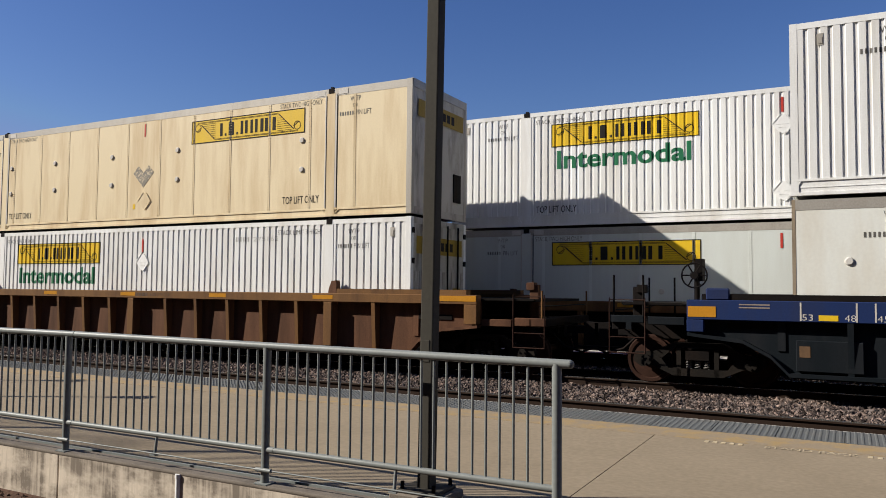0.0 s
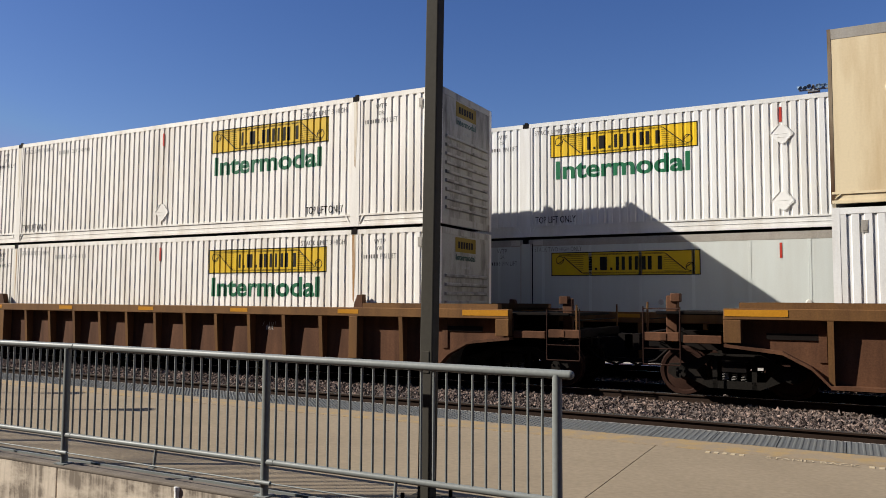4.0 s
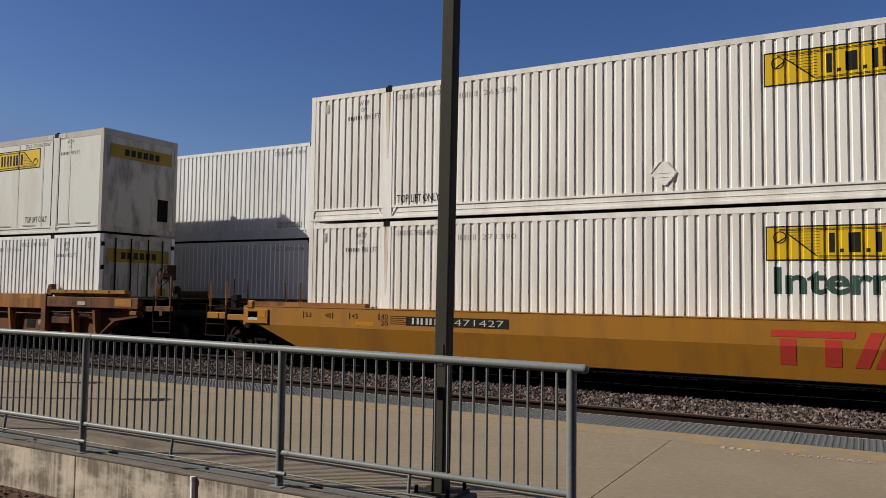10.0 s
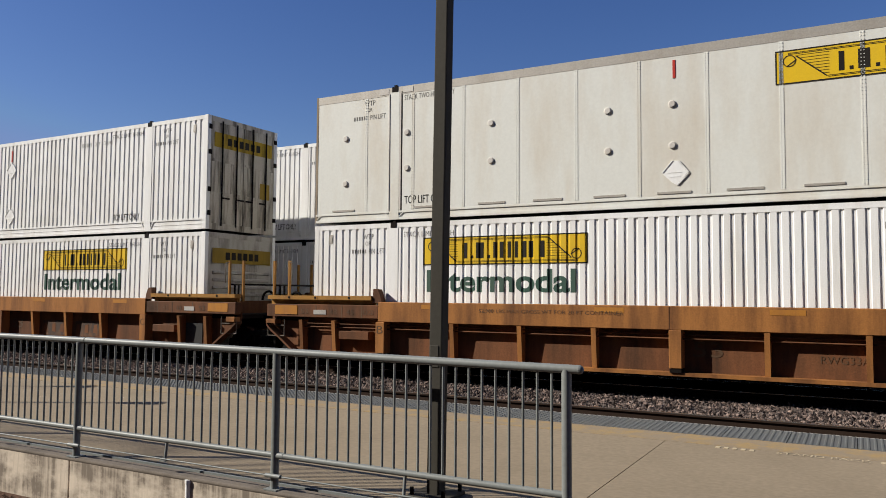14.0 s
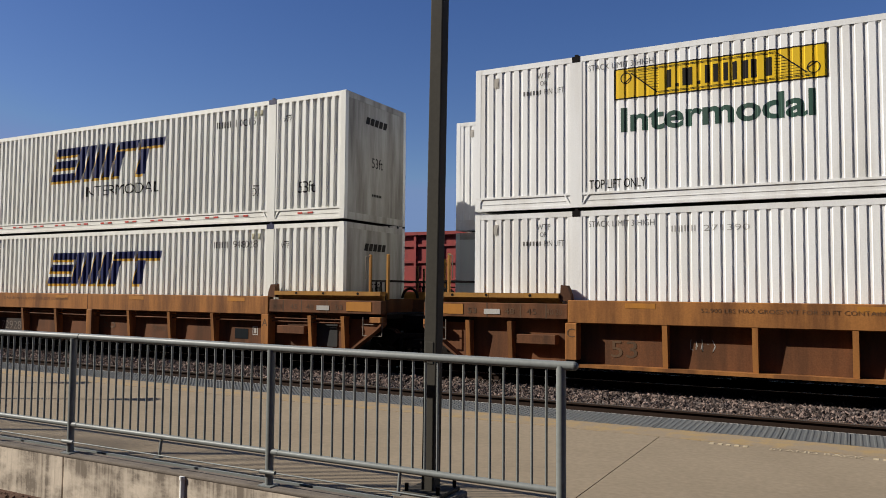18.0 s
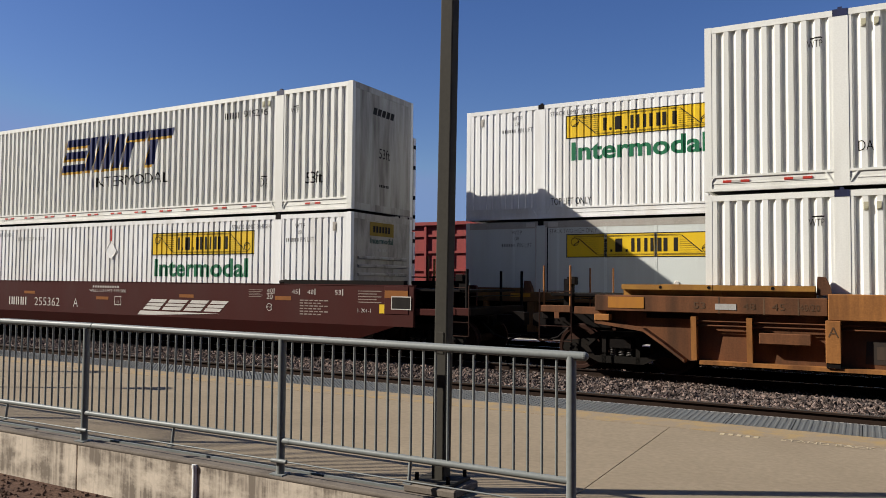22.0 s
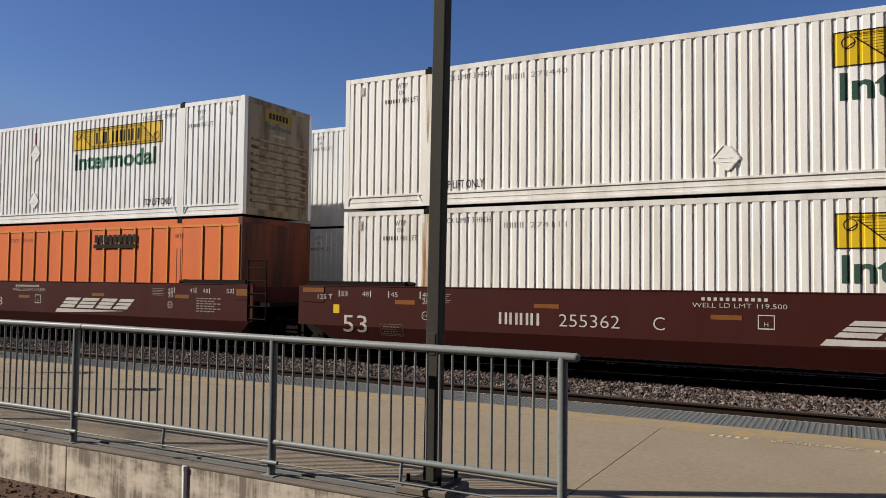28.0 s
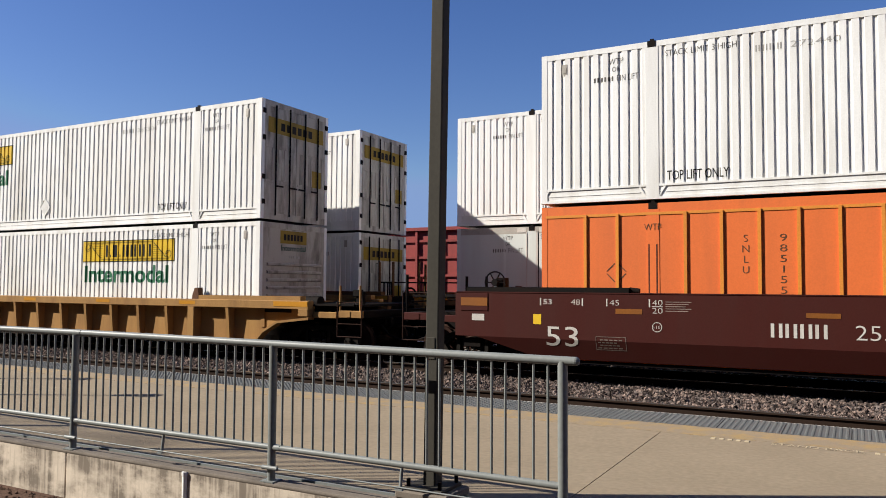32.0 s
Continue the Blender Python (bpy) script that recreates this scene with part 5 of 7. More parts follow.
        for x in (1.90, 2.56):
            pool.append([(x, 0.57), (x + 0.24, 0.57), (x + 0.24, 1.0), (x, 1.0)])
        for x in (2.98, 3.26):
            pool.append([(x, 0.57), (x + 0.20, 0.57), (x + 0.42, 1.14), (x + 0.22, 1.14)])
        for k, p in enumerate(pool):
            shape_part(car, "pool_logo_%d" % k, lambda bm: flat_poly(bm, p), RED, FLAT_WALL, y=Y0, name="logo_block", label="faded red block", lean=LEAN)
        shape_part(car, "number_plate_ground", lambda bm: flat_poly(bm, [(-5.3, 0.98), (-2.95, 0.98), (-2.95, 1.17), (-5.3, 1.17)]), BLACK, FLAT_WALL, y=Y0, name="number_panel", proud=0.004)
        bar_row(car, "number_bars", (-5.15, -4.3, 1.01, 1.14, 4, 0.2, 0, True), LETTER_WHITE, FLAT_WALL, y=Y0, name="code_bar", proud=0.009)
        word_part(car, number, -4.15, -3.05, 1.01, 1.14, LETTER_WHITE, FLAT_WALL, y=Y0, proud=0.009)
        word_part(car, "53", 6.90, 7.28, 0.63, 0.87, BLACK, FLAT_WALL, y=Y0, proud=0.006, lean=LEAN)
        shape_part(car, "route_card", lambda bm: flat_poly(bm, [(7.55, 0.62), (8.05, 0.62), (8.05, 0.84), (7.55, 0.84)]), BLACK, FLAT_WALL, y=Y0, name="data_panel", lean=LEAN)
        shape_part(car, "card_lines", lambda bm: [bars(bm, 7.58, 8.02, 0.66 + 0.05 * k, 0.675 + 0.05 * k, 3, 0.15) for k in range(4)], LETTER_WHITE, FLAT_WALL, y=Y0, name="stencil_bars", proud=0.008, lean=LEAN)
        simple("tie_down", car, body, [(8.22, 8.34, -1.56, -1.505, 0.92, 1.05), (8.72, 8.84, -1.56, -1.505, 0.92, 1.05)])
        simple("tie_rod", car, STEEL_DARK, tubes=[((8.34, -1.535, 0.98), (8.72, -1.535, 0.98), 0.03, 8)])
        word_part(car, "GW135F", 4.2, 4.7, zt - 0.24, zt - 0.16, BLACK, FLAT_WALL, y=Y0, proud=0.006)
        word_part(car, "NO 24 BRAKE BEAM", 8.35, 9.15, zt - 0.2, zt - 0.13, BLACK, FLAT_WALL, y=Y0, proud=0.006)
    for s, kind in ((1, front), (-1, rear)):
        x = s * ((xf if s > 0 else xr) - 0.42) if kind != "joint" else s * 8.31
        hw = 0.29 if kind != "joint" else 0.17
        if brand == "yellow":
            simple("lift_lug", car, body, [(x + s * 0.10, x + s * 0.30, -1.53, -1.42, zt - 0.06, zt + 0.14)] if s > 0 else [(x - 0.30, x - 0.10, -1.53, -1.42, zt - 0.06, zt + 0.14)], soft=0.03)
        simple("end_plate", car, end_mat or body, [(x - 0.36, x + 0.36, -1.535, -1.505, zk + 0.02, zt - 0.06)] if brand == "yellow" else [(x - hw - 0.01, x + hw + 0.01, -1.517, -1.505, zt - 0.60 if kind == "coupler" and s > 0 else zt - 0.36, zt - 0.01)], soft=0.01)
        shape_part(car, "end_refl_%d_%.1f_%.1f_%s" % (s, x, zt, kind), lambda bm: flat_poly(bm, [(x - hw, zt - 0.26), (x + hw, zt - 0.26), (x + hw, zt - 0.1), (x - hw, zt - 0.1)] if kind != "truck" else [(x - 0.29, zt - 0.14), (x + 0.29, zt - 0.14), (x + 0.29, zt - 0.04), (x - 0.29, zt - 0.04)]), (DULL_AMBER if brand == "maroon" else REFLECTOR), FLAT_WALL, y=-1.535 if brand == "yellow" else -1.517, name="reflector", label="amber reflector strip")
        if brand == "yellow" or (kind == "coupler" and s < 0):
            shape_part(car, "end_card_%d_%.1f_%.1f_%s" % (s, x, zt, kind), lambda bm: flat_poly(bm, [(x - 0.25, zk + 0.1), (x + 0.05, zk + 0.1), (x + 0.05, zk + 0.30), (x - 0.25, zk + 0.30)] if brand == "yellow" else [(x - 0.05, zt - 0.55), (x + 0.22, zt - 0.55), (x + 0.22, zt - 0.42), (x - 0.05, zt - 0.42)]), LETTER_WHITE if brand == "yellow" or (kind == "coupler" and s < 0) else BLACK, FLAT_WALL, y=-1.535 if brand == "yellow" else -1.505, name="data_panel")
    return car


def ribbed_car(label, chord_mat, body, zt, chord, front, rear, pitch, first, group="", wide=(), tall=0.7, guide=None, brake=0, pipes=False, number=""):
    """A well car whose recessed side sheets stand between outer posts under a box chord."""
    car = new("well_car")
    tagged(car, label, "rail car", group)
    reach = 10.0 if pipes else 9.75
    xf = reach if front == "coupler" else 9.25
    xr = reach if rear == "coupler" else 9.25
    zb = 0.32
    zc = zt - chord
    out = 0.0 if chord_mat is BLUE else 0.06 if pipes else 0.05
    for s in (1, -1):
        def Y(a, b):
            return (min(s * a, s * b), max(s * a, s * b))
        runs = ((-xr, xf, zc, zt, 1.505 + out, chord_mat),) if not pipes else ((-6.17, 6.17, zc, zt, 1.505 + out, chord_mat), (-xr, -6.175, zc + 0.06, zt - 0.07, 1.485 + out, body), (6.175, xf, zc + 0.06, zt - 0.07, 1.485 + out, body))
        for a, b, z0, z1, yo, cm in runs:
            bm = bmesh.new()
            box(bm, a, b, *Y(yo, 1.36), z0, z1)
            bevel(bm, 0.012)
            part("top_chord", bm, cm, car)
        if pipes and s < 0:
            simple("chord_joint", car, body, [(-0.11, -0.095, -1.509 - out, -1.50 - out, zc + 0.01, zt - 0.01)])
        bm = bmesh.new()
        k0, k1, k2 = (8.40, 8.78, 9.12) if pipes else (8.15, 8.45, 8.9)
        pts = [(-k0, zb), (k0, zb), (k1, 0.62), (k2, 0.86), (xf, 0.95), (xf, zc + 0.12), (-xr, zc + 0.12), (-xr, 0.95), (-k2, 0.86), (-k1, 0.62)]
        prism(bm, pts, *Y(1.315, 1.335))
        part("side_sheet", bm, body, car)
        if s > 0:
            continue
        simple("bottom_flange", car, chord_mat if pipes else body, [(-8.15, 8.15, -1.50 - out, -1.33, zb - 0.03, zb + 0.03)])

        def post(bm):
            prism_y = [(-1.50 - out, zc), (-1.335, zc), (-1.335, zb + 0.03), (-1.43 - out, zb + 0.03)]
            sweep_x(bm, prism_y, -0.045, 0.045)
        me = shared(("side_post", zc, body.name), post, body if chord_mat is BLUE else chord_mat)
        x = first
        k = 0
        while x < 8.3:
            if abs(x) < 8.25 and not any(abs(x - a) < 0.3 for a in wide):
                part("side_post", me, body, car, "", pose(x, 0, 0))
            x += pitch
            k += 1
        if pipes:
            for a in (-8.25, 8.25):
                part("side_post", me, body, car, "", pose(a, 0, 0))
        for a in wide:
            simple("wide_post", car, chord_mat, [(a - 0.11, a + 0.11, -1.53 - out, -1.335, zb + 0.10, zc)], soft=0.01)
            simple("stop_block", car, STEEL_DARK, [(a - 0.10, a + 0.10, -1.53 - out, -1.335, zb + 0.03, zb + 0.09)])
        if pipes and number:
            simple("brake_pipe", car, body, tubes=[((-8.2, -1.475, zc - 0.075), (8.2, -1.475, zc - 0.075), 0.012, 6), ((-8.2, -1.455, zc - 0.15), (8.2, -1.455, zc - 0.15), 0.014, 6)])
        # curved knee over the truck
        for e, xe in ((1, xf), (-1, xr)):
            bm = bmesh.new()
            arc = [(e * 8.40, zb), (e * 8.78, 0.60), (e * 9.12, 0.83), (e * xe, 0.95)] if pipes else [(e * 8.15, zb), (e * 8.42, 0.60), (e * 8.85, 0.83), (e * xe, 0.93)]
            for p, q in zip(arc, arc[1:]):
                pp = [(p[0], p[1] - 0.02), (q[0], q[1] - 0.02), (q[0], q[1] + 0.035), (p[0], p[1] + 0.035)]
                prism(bm, pp if e > 0 else pp[::-1], -1.50 - out, -1.335)
            part("knee_flange", bm, body, car)
            simple("end_stile", car, chord_mat, [(min(e * (xe - 0.28), e * xe), max(e * (xe - 0.28), e * xe), -1.52 - out, -1.37, 0.98, zc)], soft=0.01)
            simple("end_cap", car, REFLECTOR if not pipes else WORN_AMBER, [(min(e * (xe - 1.0), e * (xe - 0.02)), max(e * (xe - 1.0), e * (xe - 0.02)), -1.512 - out, -1.50 - out, zt - 0.13, zt - 0.02)] if not pipes and chord_mat is not BLUE else [(min(e * (xe - 0.9), e * (xe - 0.25)), max(e * (xe - 0.9), e * (xe - 0.25)), -1.495 - out, -1.48 - out, zc + 0.12, zt - 0.10)] if pipes else [(min(e * (xe - 0.48), e * (xe - 0.02)), max(e * (xe - 0.48), e * (xe - 0.02)), -1.512, -1.50, zc + 0.05, zc + 0.23)], "yellow end stripe")
    gm = guide or (GUIDE_OCHRE if pipes else chord_mat)
    for s in (1, -1):
        for a, b in ((-xr + (0.25 if not pipes else 0.5 if rear == "coupler" else 0.03), -6.35), (6.35, xf - (0.25 if not pipes else 0.5 if front == "coupler" else 0.03))):
            bm = bmesh.new()
            if pipes:
                box(bm, a, b, min(s * 1.42, s * 1.36), max(s * 1.42, s * 1.36), zt - 0.07, zt + 0.035)
                for x0 in (a + 0.02, (a + b) / 2, b - 0.14):
                    box(bm, x0, x0 + 0.12, min(s * 1.44, s * 1.36), max(s * 1.44, s * 1.36), zt - 0.07, zt + 0.033)
                box(bm, a, (a + b) / 2 - 0.006, min(s * (1.50 + out), s * 1.34), max(s * (1.50 + out), s * 1.34), zt + 0.035, zt + 0.125)
                box(bm, (a + b) / 2 + 0.006, b, min(s * (1.50 + out), s * 1.34), max(s * (1.50 + out), s * 1.34), zt + 0.035, zt + 0.125)
            else:
                box(bm, a, b, min(s * (1.47 + out), s * 1.33), max(s * (1.47 + out), s * 1.33), zt, zt + 0.10)
            part("container_guide", bm, gm, car, "raised container guide along the side")
            if pipes and s < 0:
                for x0 in (a + 0.22 * (b - a), a + 0.48 * (b - a), a + 0.80 * (b - a)):
                    simple("guide_hole", car, STEEL_DARK, tubes=[((x0, -1.506 - out, zt + 0.08), (x0, -1.49 - out, zt + 0.08), 0.028, 10)], label="dark round hole in the guide")
            if s < 0:
                e = b if b < 0 else a
                o = 1 if b < 0 else -1
                bm = bmesh.new()
                prism(bm, [(e + 0.01, zt - 0.02), (e + 0.24, zt - 0.02), (e + 0.22, zt + 0.10), (e + 0.15, zt + 0.27), (e + 0.03, zt + 0.28)] if o > 0 else [(e - 0.24, zt - 0.02), (e - 0.01, zt - 0.02), (e - 0.03, zt + 0.28), (e - 0.15, zt + 0.27), (e - 0.22, zt + 0.10)], -1.46 - out, -1.36)
                part("guide_latch", bm, RUST_BROWN, car)
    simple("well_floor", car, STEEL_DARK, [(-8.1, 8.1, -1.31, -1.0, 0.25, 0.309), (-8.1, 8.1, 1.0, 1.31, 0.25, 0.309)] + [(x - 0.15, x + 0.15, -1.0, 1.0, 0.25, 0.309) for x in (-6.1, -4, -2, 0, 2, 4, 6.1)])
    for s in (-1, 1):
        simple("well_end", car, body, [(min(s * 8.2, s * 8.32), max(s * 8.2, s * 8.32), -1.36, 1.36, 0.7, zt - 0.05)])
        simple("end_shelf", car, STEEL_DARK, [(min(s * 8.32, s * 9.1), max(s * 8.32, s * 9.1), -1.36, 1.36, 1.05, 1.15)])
    for s, kind in ((1, front), (-1, rear)):
        if kind == "coupler":
            coupler_end(car, s, zt, body, chord_mat, brake=brake == s, tall=tall, bx=9.7 if chord_mat is BLUE else 10.3, bz=0.43 if chord_mat is BLUE else 0.52, up=0.13 if pipes or chord_mat is BLUE else 0.0)
            truck(car, s * 9.65)
        else:
            if kind == "truck":
                truck(car, s * 9.74)
            simple("joint_casting", car, STEEL_DARK, [(min(s * 8.3, s * 9.6), max(s * 8.3, s * 9.6), -0.4, 0.4, 0.80, 1.12)])
            for xx in (8.80, 9.25):
                for yy in (-1.3, 1.3):
                    simple("end_upright", car, gm, [(s * xx - 0.028, s * xx + 0.028, yy - 0.03, yy + 0.03, zt - 0.05, zt + 0.93)], "square upright post at the car's end", soft=0.006)
            simple("crossover_grate", car, STEEL_DARK, [(min(s * 8.78, s * 9.3), max(s * 8.78, s * 9.3), -1.26, 1.26, zt + 0.34, zt + 0.375)] + [(s * x - 0.012, s * x + 0.012, -1.24, -1.2, zt - 0.05, zt + 0.34) for x in (8.9, 9.02, 9.14)], "dark walkway grating between the posts")
            bm = bmesh.new()
            path_tube(bm, [(s * 8.70, -1.34, zt + 0.4), (s * 8.70, -1.34, zt + 0.88), (s * 8.80, -1.33, zt + 0.90)], 0.011, 6)
            part("handhold", bm, KERB, car, "bent rod handhold on the upright")
            bm = bmesh.new()
            path_tube(bm, [(s * 8.76, -1.50, zc), (s * 8.76, -1.50, 0.70), (s * 9.24, -1.50, 0.70), (s * 9.24, -1.50, zc)], 0.012, 6)
            path_tube(bm, [(s * 8.76, -1.50, 0.94), (s * 9.24, -1.50, 0.94)], 0.010, 6)
            part("sill_step", bm, KERB, car, "bent rod step below the car's end")
            bm = bmesh.new()
            path_tube(bm, [(s * (9.3 + 0.2 * math.cos(k * math.pi / 8)), -0.45, zt - 0.02 + 0.22 * math.sin(k * math.pi / 8)) for k in range(9)], 0.03, 7)
            part("air_hose", bm, STEEL_DARK, car, "black looped air hose")
    for x in (-4.83, -1.17, 1.79, 5.19) if pipes else (-6.4, -3.3, -0.2, 2.9, 6.0):
        shape_part(car, "chord_refl_%.1f_%.2f" % (x, zt), lambda bm: flat_poly(bm, [(x - 0.27, zt - 0.13), (x + 0.27, zt - 0.13), (x + 0.27, zt - 0.04), (x - 0.27, zt - 0.04)]), WORN_AMBER if pipes else REFLECTOR, FLAT_WALL, y=-1.505 - out, name="reflector", label="amber reflector strip")
    if chord_mat is BLUE:
        for s in (-1, 1):
            for x, d, word in ((7.86, 0.1, "53"), (7.25, -0.09, "48"), (6.80, 0.1, "45")):
                word_part(car, word, s * x - 0.08, s * x + 0.08, zc + 0.03, zc + 0.13, LETTER_WHITE, FLAT_WALL, y=-1.505, proud=0.006)
                shape_part(car, "blue_tick_%d_%.1f" % (s, x), lambda bm: flat_poly(bm, [(s * (x + d) - 0.012, zc + 0.02), (s * (x + d) + 0.012, zc + 0.02), (s * (x + d) + 0.012, zt - 0.02), (s * (x + d) - 0.012, zt - 0.02)]), LETTER_WHITE, FLAT_WALL, y=-1.505, name="load_mark", proud=0.005)
            shape_part(car, "blue_label_%d" % s, lambda bm: flat_poly(bm, [(s * 7.56 - 0.14, zc + 0.03), (s * 7.56 + 0.14, zc + 0.03), (s * 7.56 + 0.14, zc + 0.12), (s * 7.56 - 0.14, zc + 0.12)]), YELLOW, FLAT_WALL, y=-1.505, name="warning_label", proud=0.005)
            for k in range(2):
                bar_row(car, "blue_line_%d_%d" % (s, k), (s * 8.66 - 0.24, s * 8.66 + 0.24, zt - 0.08 - 0.05 * k, zt - 0.06 - 0.05 * k, 1, 0), STENCIL_DIM, FLAT_WALL, y=-1.505, name="stencil_line")
            simple("lower_panel", car, BLUE_GREY, [(min(s * 7.07, s * 8.04), max(s * 7.07, s * 8.04), -1.44, -1.335, 0.39, 0.89)], "dark grey panel", soft=0.01)
            simple("route_card", car, FADED, [(s * 7.91 - 0.08, s * 7.91 + 0.08, -1.446, -1.44, 0.62, 0.80)], "small brown card")
            simple("guide_block", car, BLUE, [(min(s * 9.05, s * 9.43), max(s * 9.05, s * 9.43), -1.50, -1.36, zt, zt + 0.2)], soft=0.02)
    if pipes:
        for s in (-1, 1):
            for x, word in ((8.15, "53"), (7.35, "48"), (6.9, "45"), (6.44, "40/20")):
                hw = 0.1 if word != "40/20" else 0.15
                word_part(car, word, s * x - hw, s * x + hw, zc + 0.14, zc + 0.25, FADED, FLAT_WALL, y=-1.485 - out if abs(x) > 6.2 else -1.505 - out, proud=0.006)
            for x in (6.6, 7.12, 7.83):
                simple("weld_line", car, FADED, [(s * x - 0.012, s * x + 0.012, -1.488 - out, -1.48 - out, zc + 0.065, zt - 0.075)])
            simple("data_plate", car, CHALK, [(s * 7.72 - 0.17, s * 7.72 + 0.17, -1.494 - out, -1.48 - out, zc + 0.13, zc + 0.23)], "small pale data plate")
        for a in wide:
            if abs(a) > 1:
                word_part(car, number or "C", a - 0.075, a + 0.075, 0.84, 1.0, FADED, FLAT_WALL, y=-1.53 - out, proud=0.004)
        if not number:
            word_part(car, "53", -5.42, -4.94, 0.49, 0.79, FADED, FLAT_WALL, y=-1.335, proud=0.006)
        word_part(car, "53", 0.25, 0.75, 0.62, 0.88, FADED, FLAT_WALL, y=-1.335, proud=0.006)
        if number == "A":
            # blacked-out panels on two side sheets, one with the car's number
            for k, (a, b) in enumerate(((-5.66, -4.48), (-4.32, -3.00))):
                rim = [(a, 0.42), (b - 0.03, 0.41), (b, 0.44), (b - 0.02, 0.77), (a + 0.4, 0.79), (a + 0.02, 0.78)]
                shape_part(car, "blackout_%d" % k, lambda bm: flat_poly(bm, rim), BLACKOUT, FLAT_WALL, y=-1.335, name="overpaint", label="dark patch of overpaint", proud=0.005)
            bar_row(car, "old_mark", (-5.50, -4.62, 0.50, 0.70, 4, 0.35), STENCIL_GHOST, FLAT_WALL, y=-1.335, name="ghost_bar", label="faint lighter bar under the overpaint", proud=0.008)
            word_part(car, "729287", -4.20, -3.08, 0.47, 0.70, STENCIL_OLD, FLAT_WALL, y=-1.335, proud=0.008, name="number")
        if number:
            word_part(car, "RWG33A", 2.25, 2.95, 0.60, 0.72, FADED, FLAT_WALL, y=-1.335, proud=0.006)
        else:
            # patches of dark overpaint on two side sheets
            for k, (a, b) in enumerate(((1.60, 2.78), (3.02, 4.10))):
                rim = [(a, 0.46), (a + 0.3, 0.44), (b - 0.2, 0.45), (b, 0.50), (b + 0.02, 0.74), (b - 0.06, 0.86), (a + 0.5, 0.88), (a + 0.05, 0.85), (a - 0.03, 0.66)]
                shape_part(car, "overpaint_%d" % k, lambda bm: flat_poly(bm, rim), OVERPAINT, FLAT_WALL, y=-1.335, name="overpaint", label="dark patch of overpaint", proud=0.005)
                for j in range(3):
                    x = a + 0.14 + 0.36 * j
                    shape_part(car, "ghost_%d_%d" % (k, j), lambda bm: flat_poly(bm, [(x, 0.56), (x + 0.16, 0.53), (x + 0.15, 0.78), (x + 0.02, 0.76)]), OCHRE_DARK, FLAT_WALL, y=-1.335, name="ghost_bar", label="faint lighter bar under the overpaint", proud=0.008)
        word_part(car, "52,900 LBS MAX GROSS WT FOR 20 FT CONTAINER", -3.79, -0.91, zt - 0.19, zt - 0.11, FADED, FLAT_WALL, y=-1.505 - out, proud=0.006)
        if number:
            simple("chord_window", car, BLUE_GREY, [(4.97, 5.38, -1.341, -1.335, 0.50, 0.74)], "dark square panel")
        if number:
            shape_part(car, "small_square", lambda bm: [flat_poly(bm, p) for p in ([(5.52, 0.60), (5.68, 0.60), (5.68, 0.62), (5.52, 0.62)], [(5.52, 0.78), (5.68, 0.78), (5.68, 0.80), (5.52, 0.80)], [(5.52, 0.62), (5.54, 0.62), (5.54, 0.78), (5.52, 0.78)], [(5.66, 0.62), (5.68, 0.62), (5.68, 0.78), (5.66, 0.78)], [(5.57, 0.64), (5.63, 0.64), (5.63, 0.76), (5.57, 0.76)])], CHALK, FLAT_WALL, y=-1.335, name="stencil_box")
        for s in (-1, 1):
            simple("end_box", car, body, [(min(s * 6.42, s * 7.2), max(s * 6.42, s * 7.2), -1.54, -1.335, 0.68, 0.86)], soft=0.01)
        if number != "B":
            simple("dark_plate", car, SLATE, [(7.42, 7.98, -1.352, -1.335, 0.42, 0.92)], "dull slate-grey plate")
        else:
            for a, b in ((6.24, 7.20), (7.42, 8.16)):
                bm = bmesh.new()
                for strand in range(2):
                    n = int((b - a) / 0.045)
                    for k in range(n):
                        x = a + (b - a) * (k + 0.5) / n
                        z = zc - 0.06 - 0.075 * strand - 0.05 * math.sin(math.pi * (k + 0.5) / n)
                        d = 0.022 if k % 2 else 0.009
                        box(bm, x - 0.032, x + 0.032, -1.46 - 0.01 * strand - 0.012, -1.46 - 0.01 * strand + 0.012 if k % 2 == 0 else -1.452 - 0.01 * strand, z - d, z + d)
                part("lashing_chain", bm, WHEEL, car, "rusty chain hung under the top chord")
    elif number:
        word_part(car, number, 0.62, 1.3, zt - 0.13, zt - 0.05, FADED, FLAT_WALL, y=-1.505 - out, proud=0.006)
        bar_row(car, "chord_code", (0.1, 0.55, zt - 0.13, zt - 0.05, 4, 0.2), FADED, FLAT_WALL, y=-1.505 - out, name="code_bar")
    return car


def chalk(car, x, z, y, seed):
    """A few loose chalk strokes, not readable."""
    rs = random.Random(seed)

    def draw(bm):
        for k in range(5):
            p = [(x + 0.09 * k + rs.uniform(-0.03, 0.03), z + rs.uniform(0, 0.24)) for i in range(4)]
            for a, b in zip(p, p[1:]):
                flat_poly(bm, [(a[0], a[1]), (a[0] + 0.012, a[1] + 0.004), (b[0] + 0.012, b[1] + 0.004), (b[0], b[1])])
    shape_part(car, "chalk_%d" % seed, draw, CHALK, FLAT_WALL, y=y, name="chalk_marks", label="thin chalk scribble")
    return car


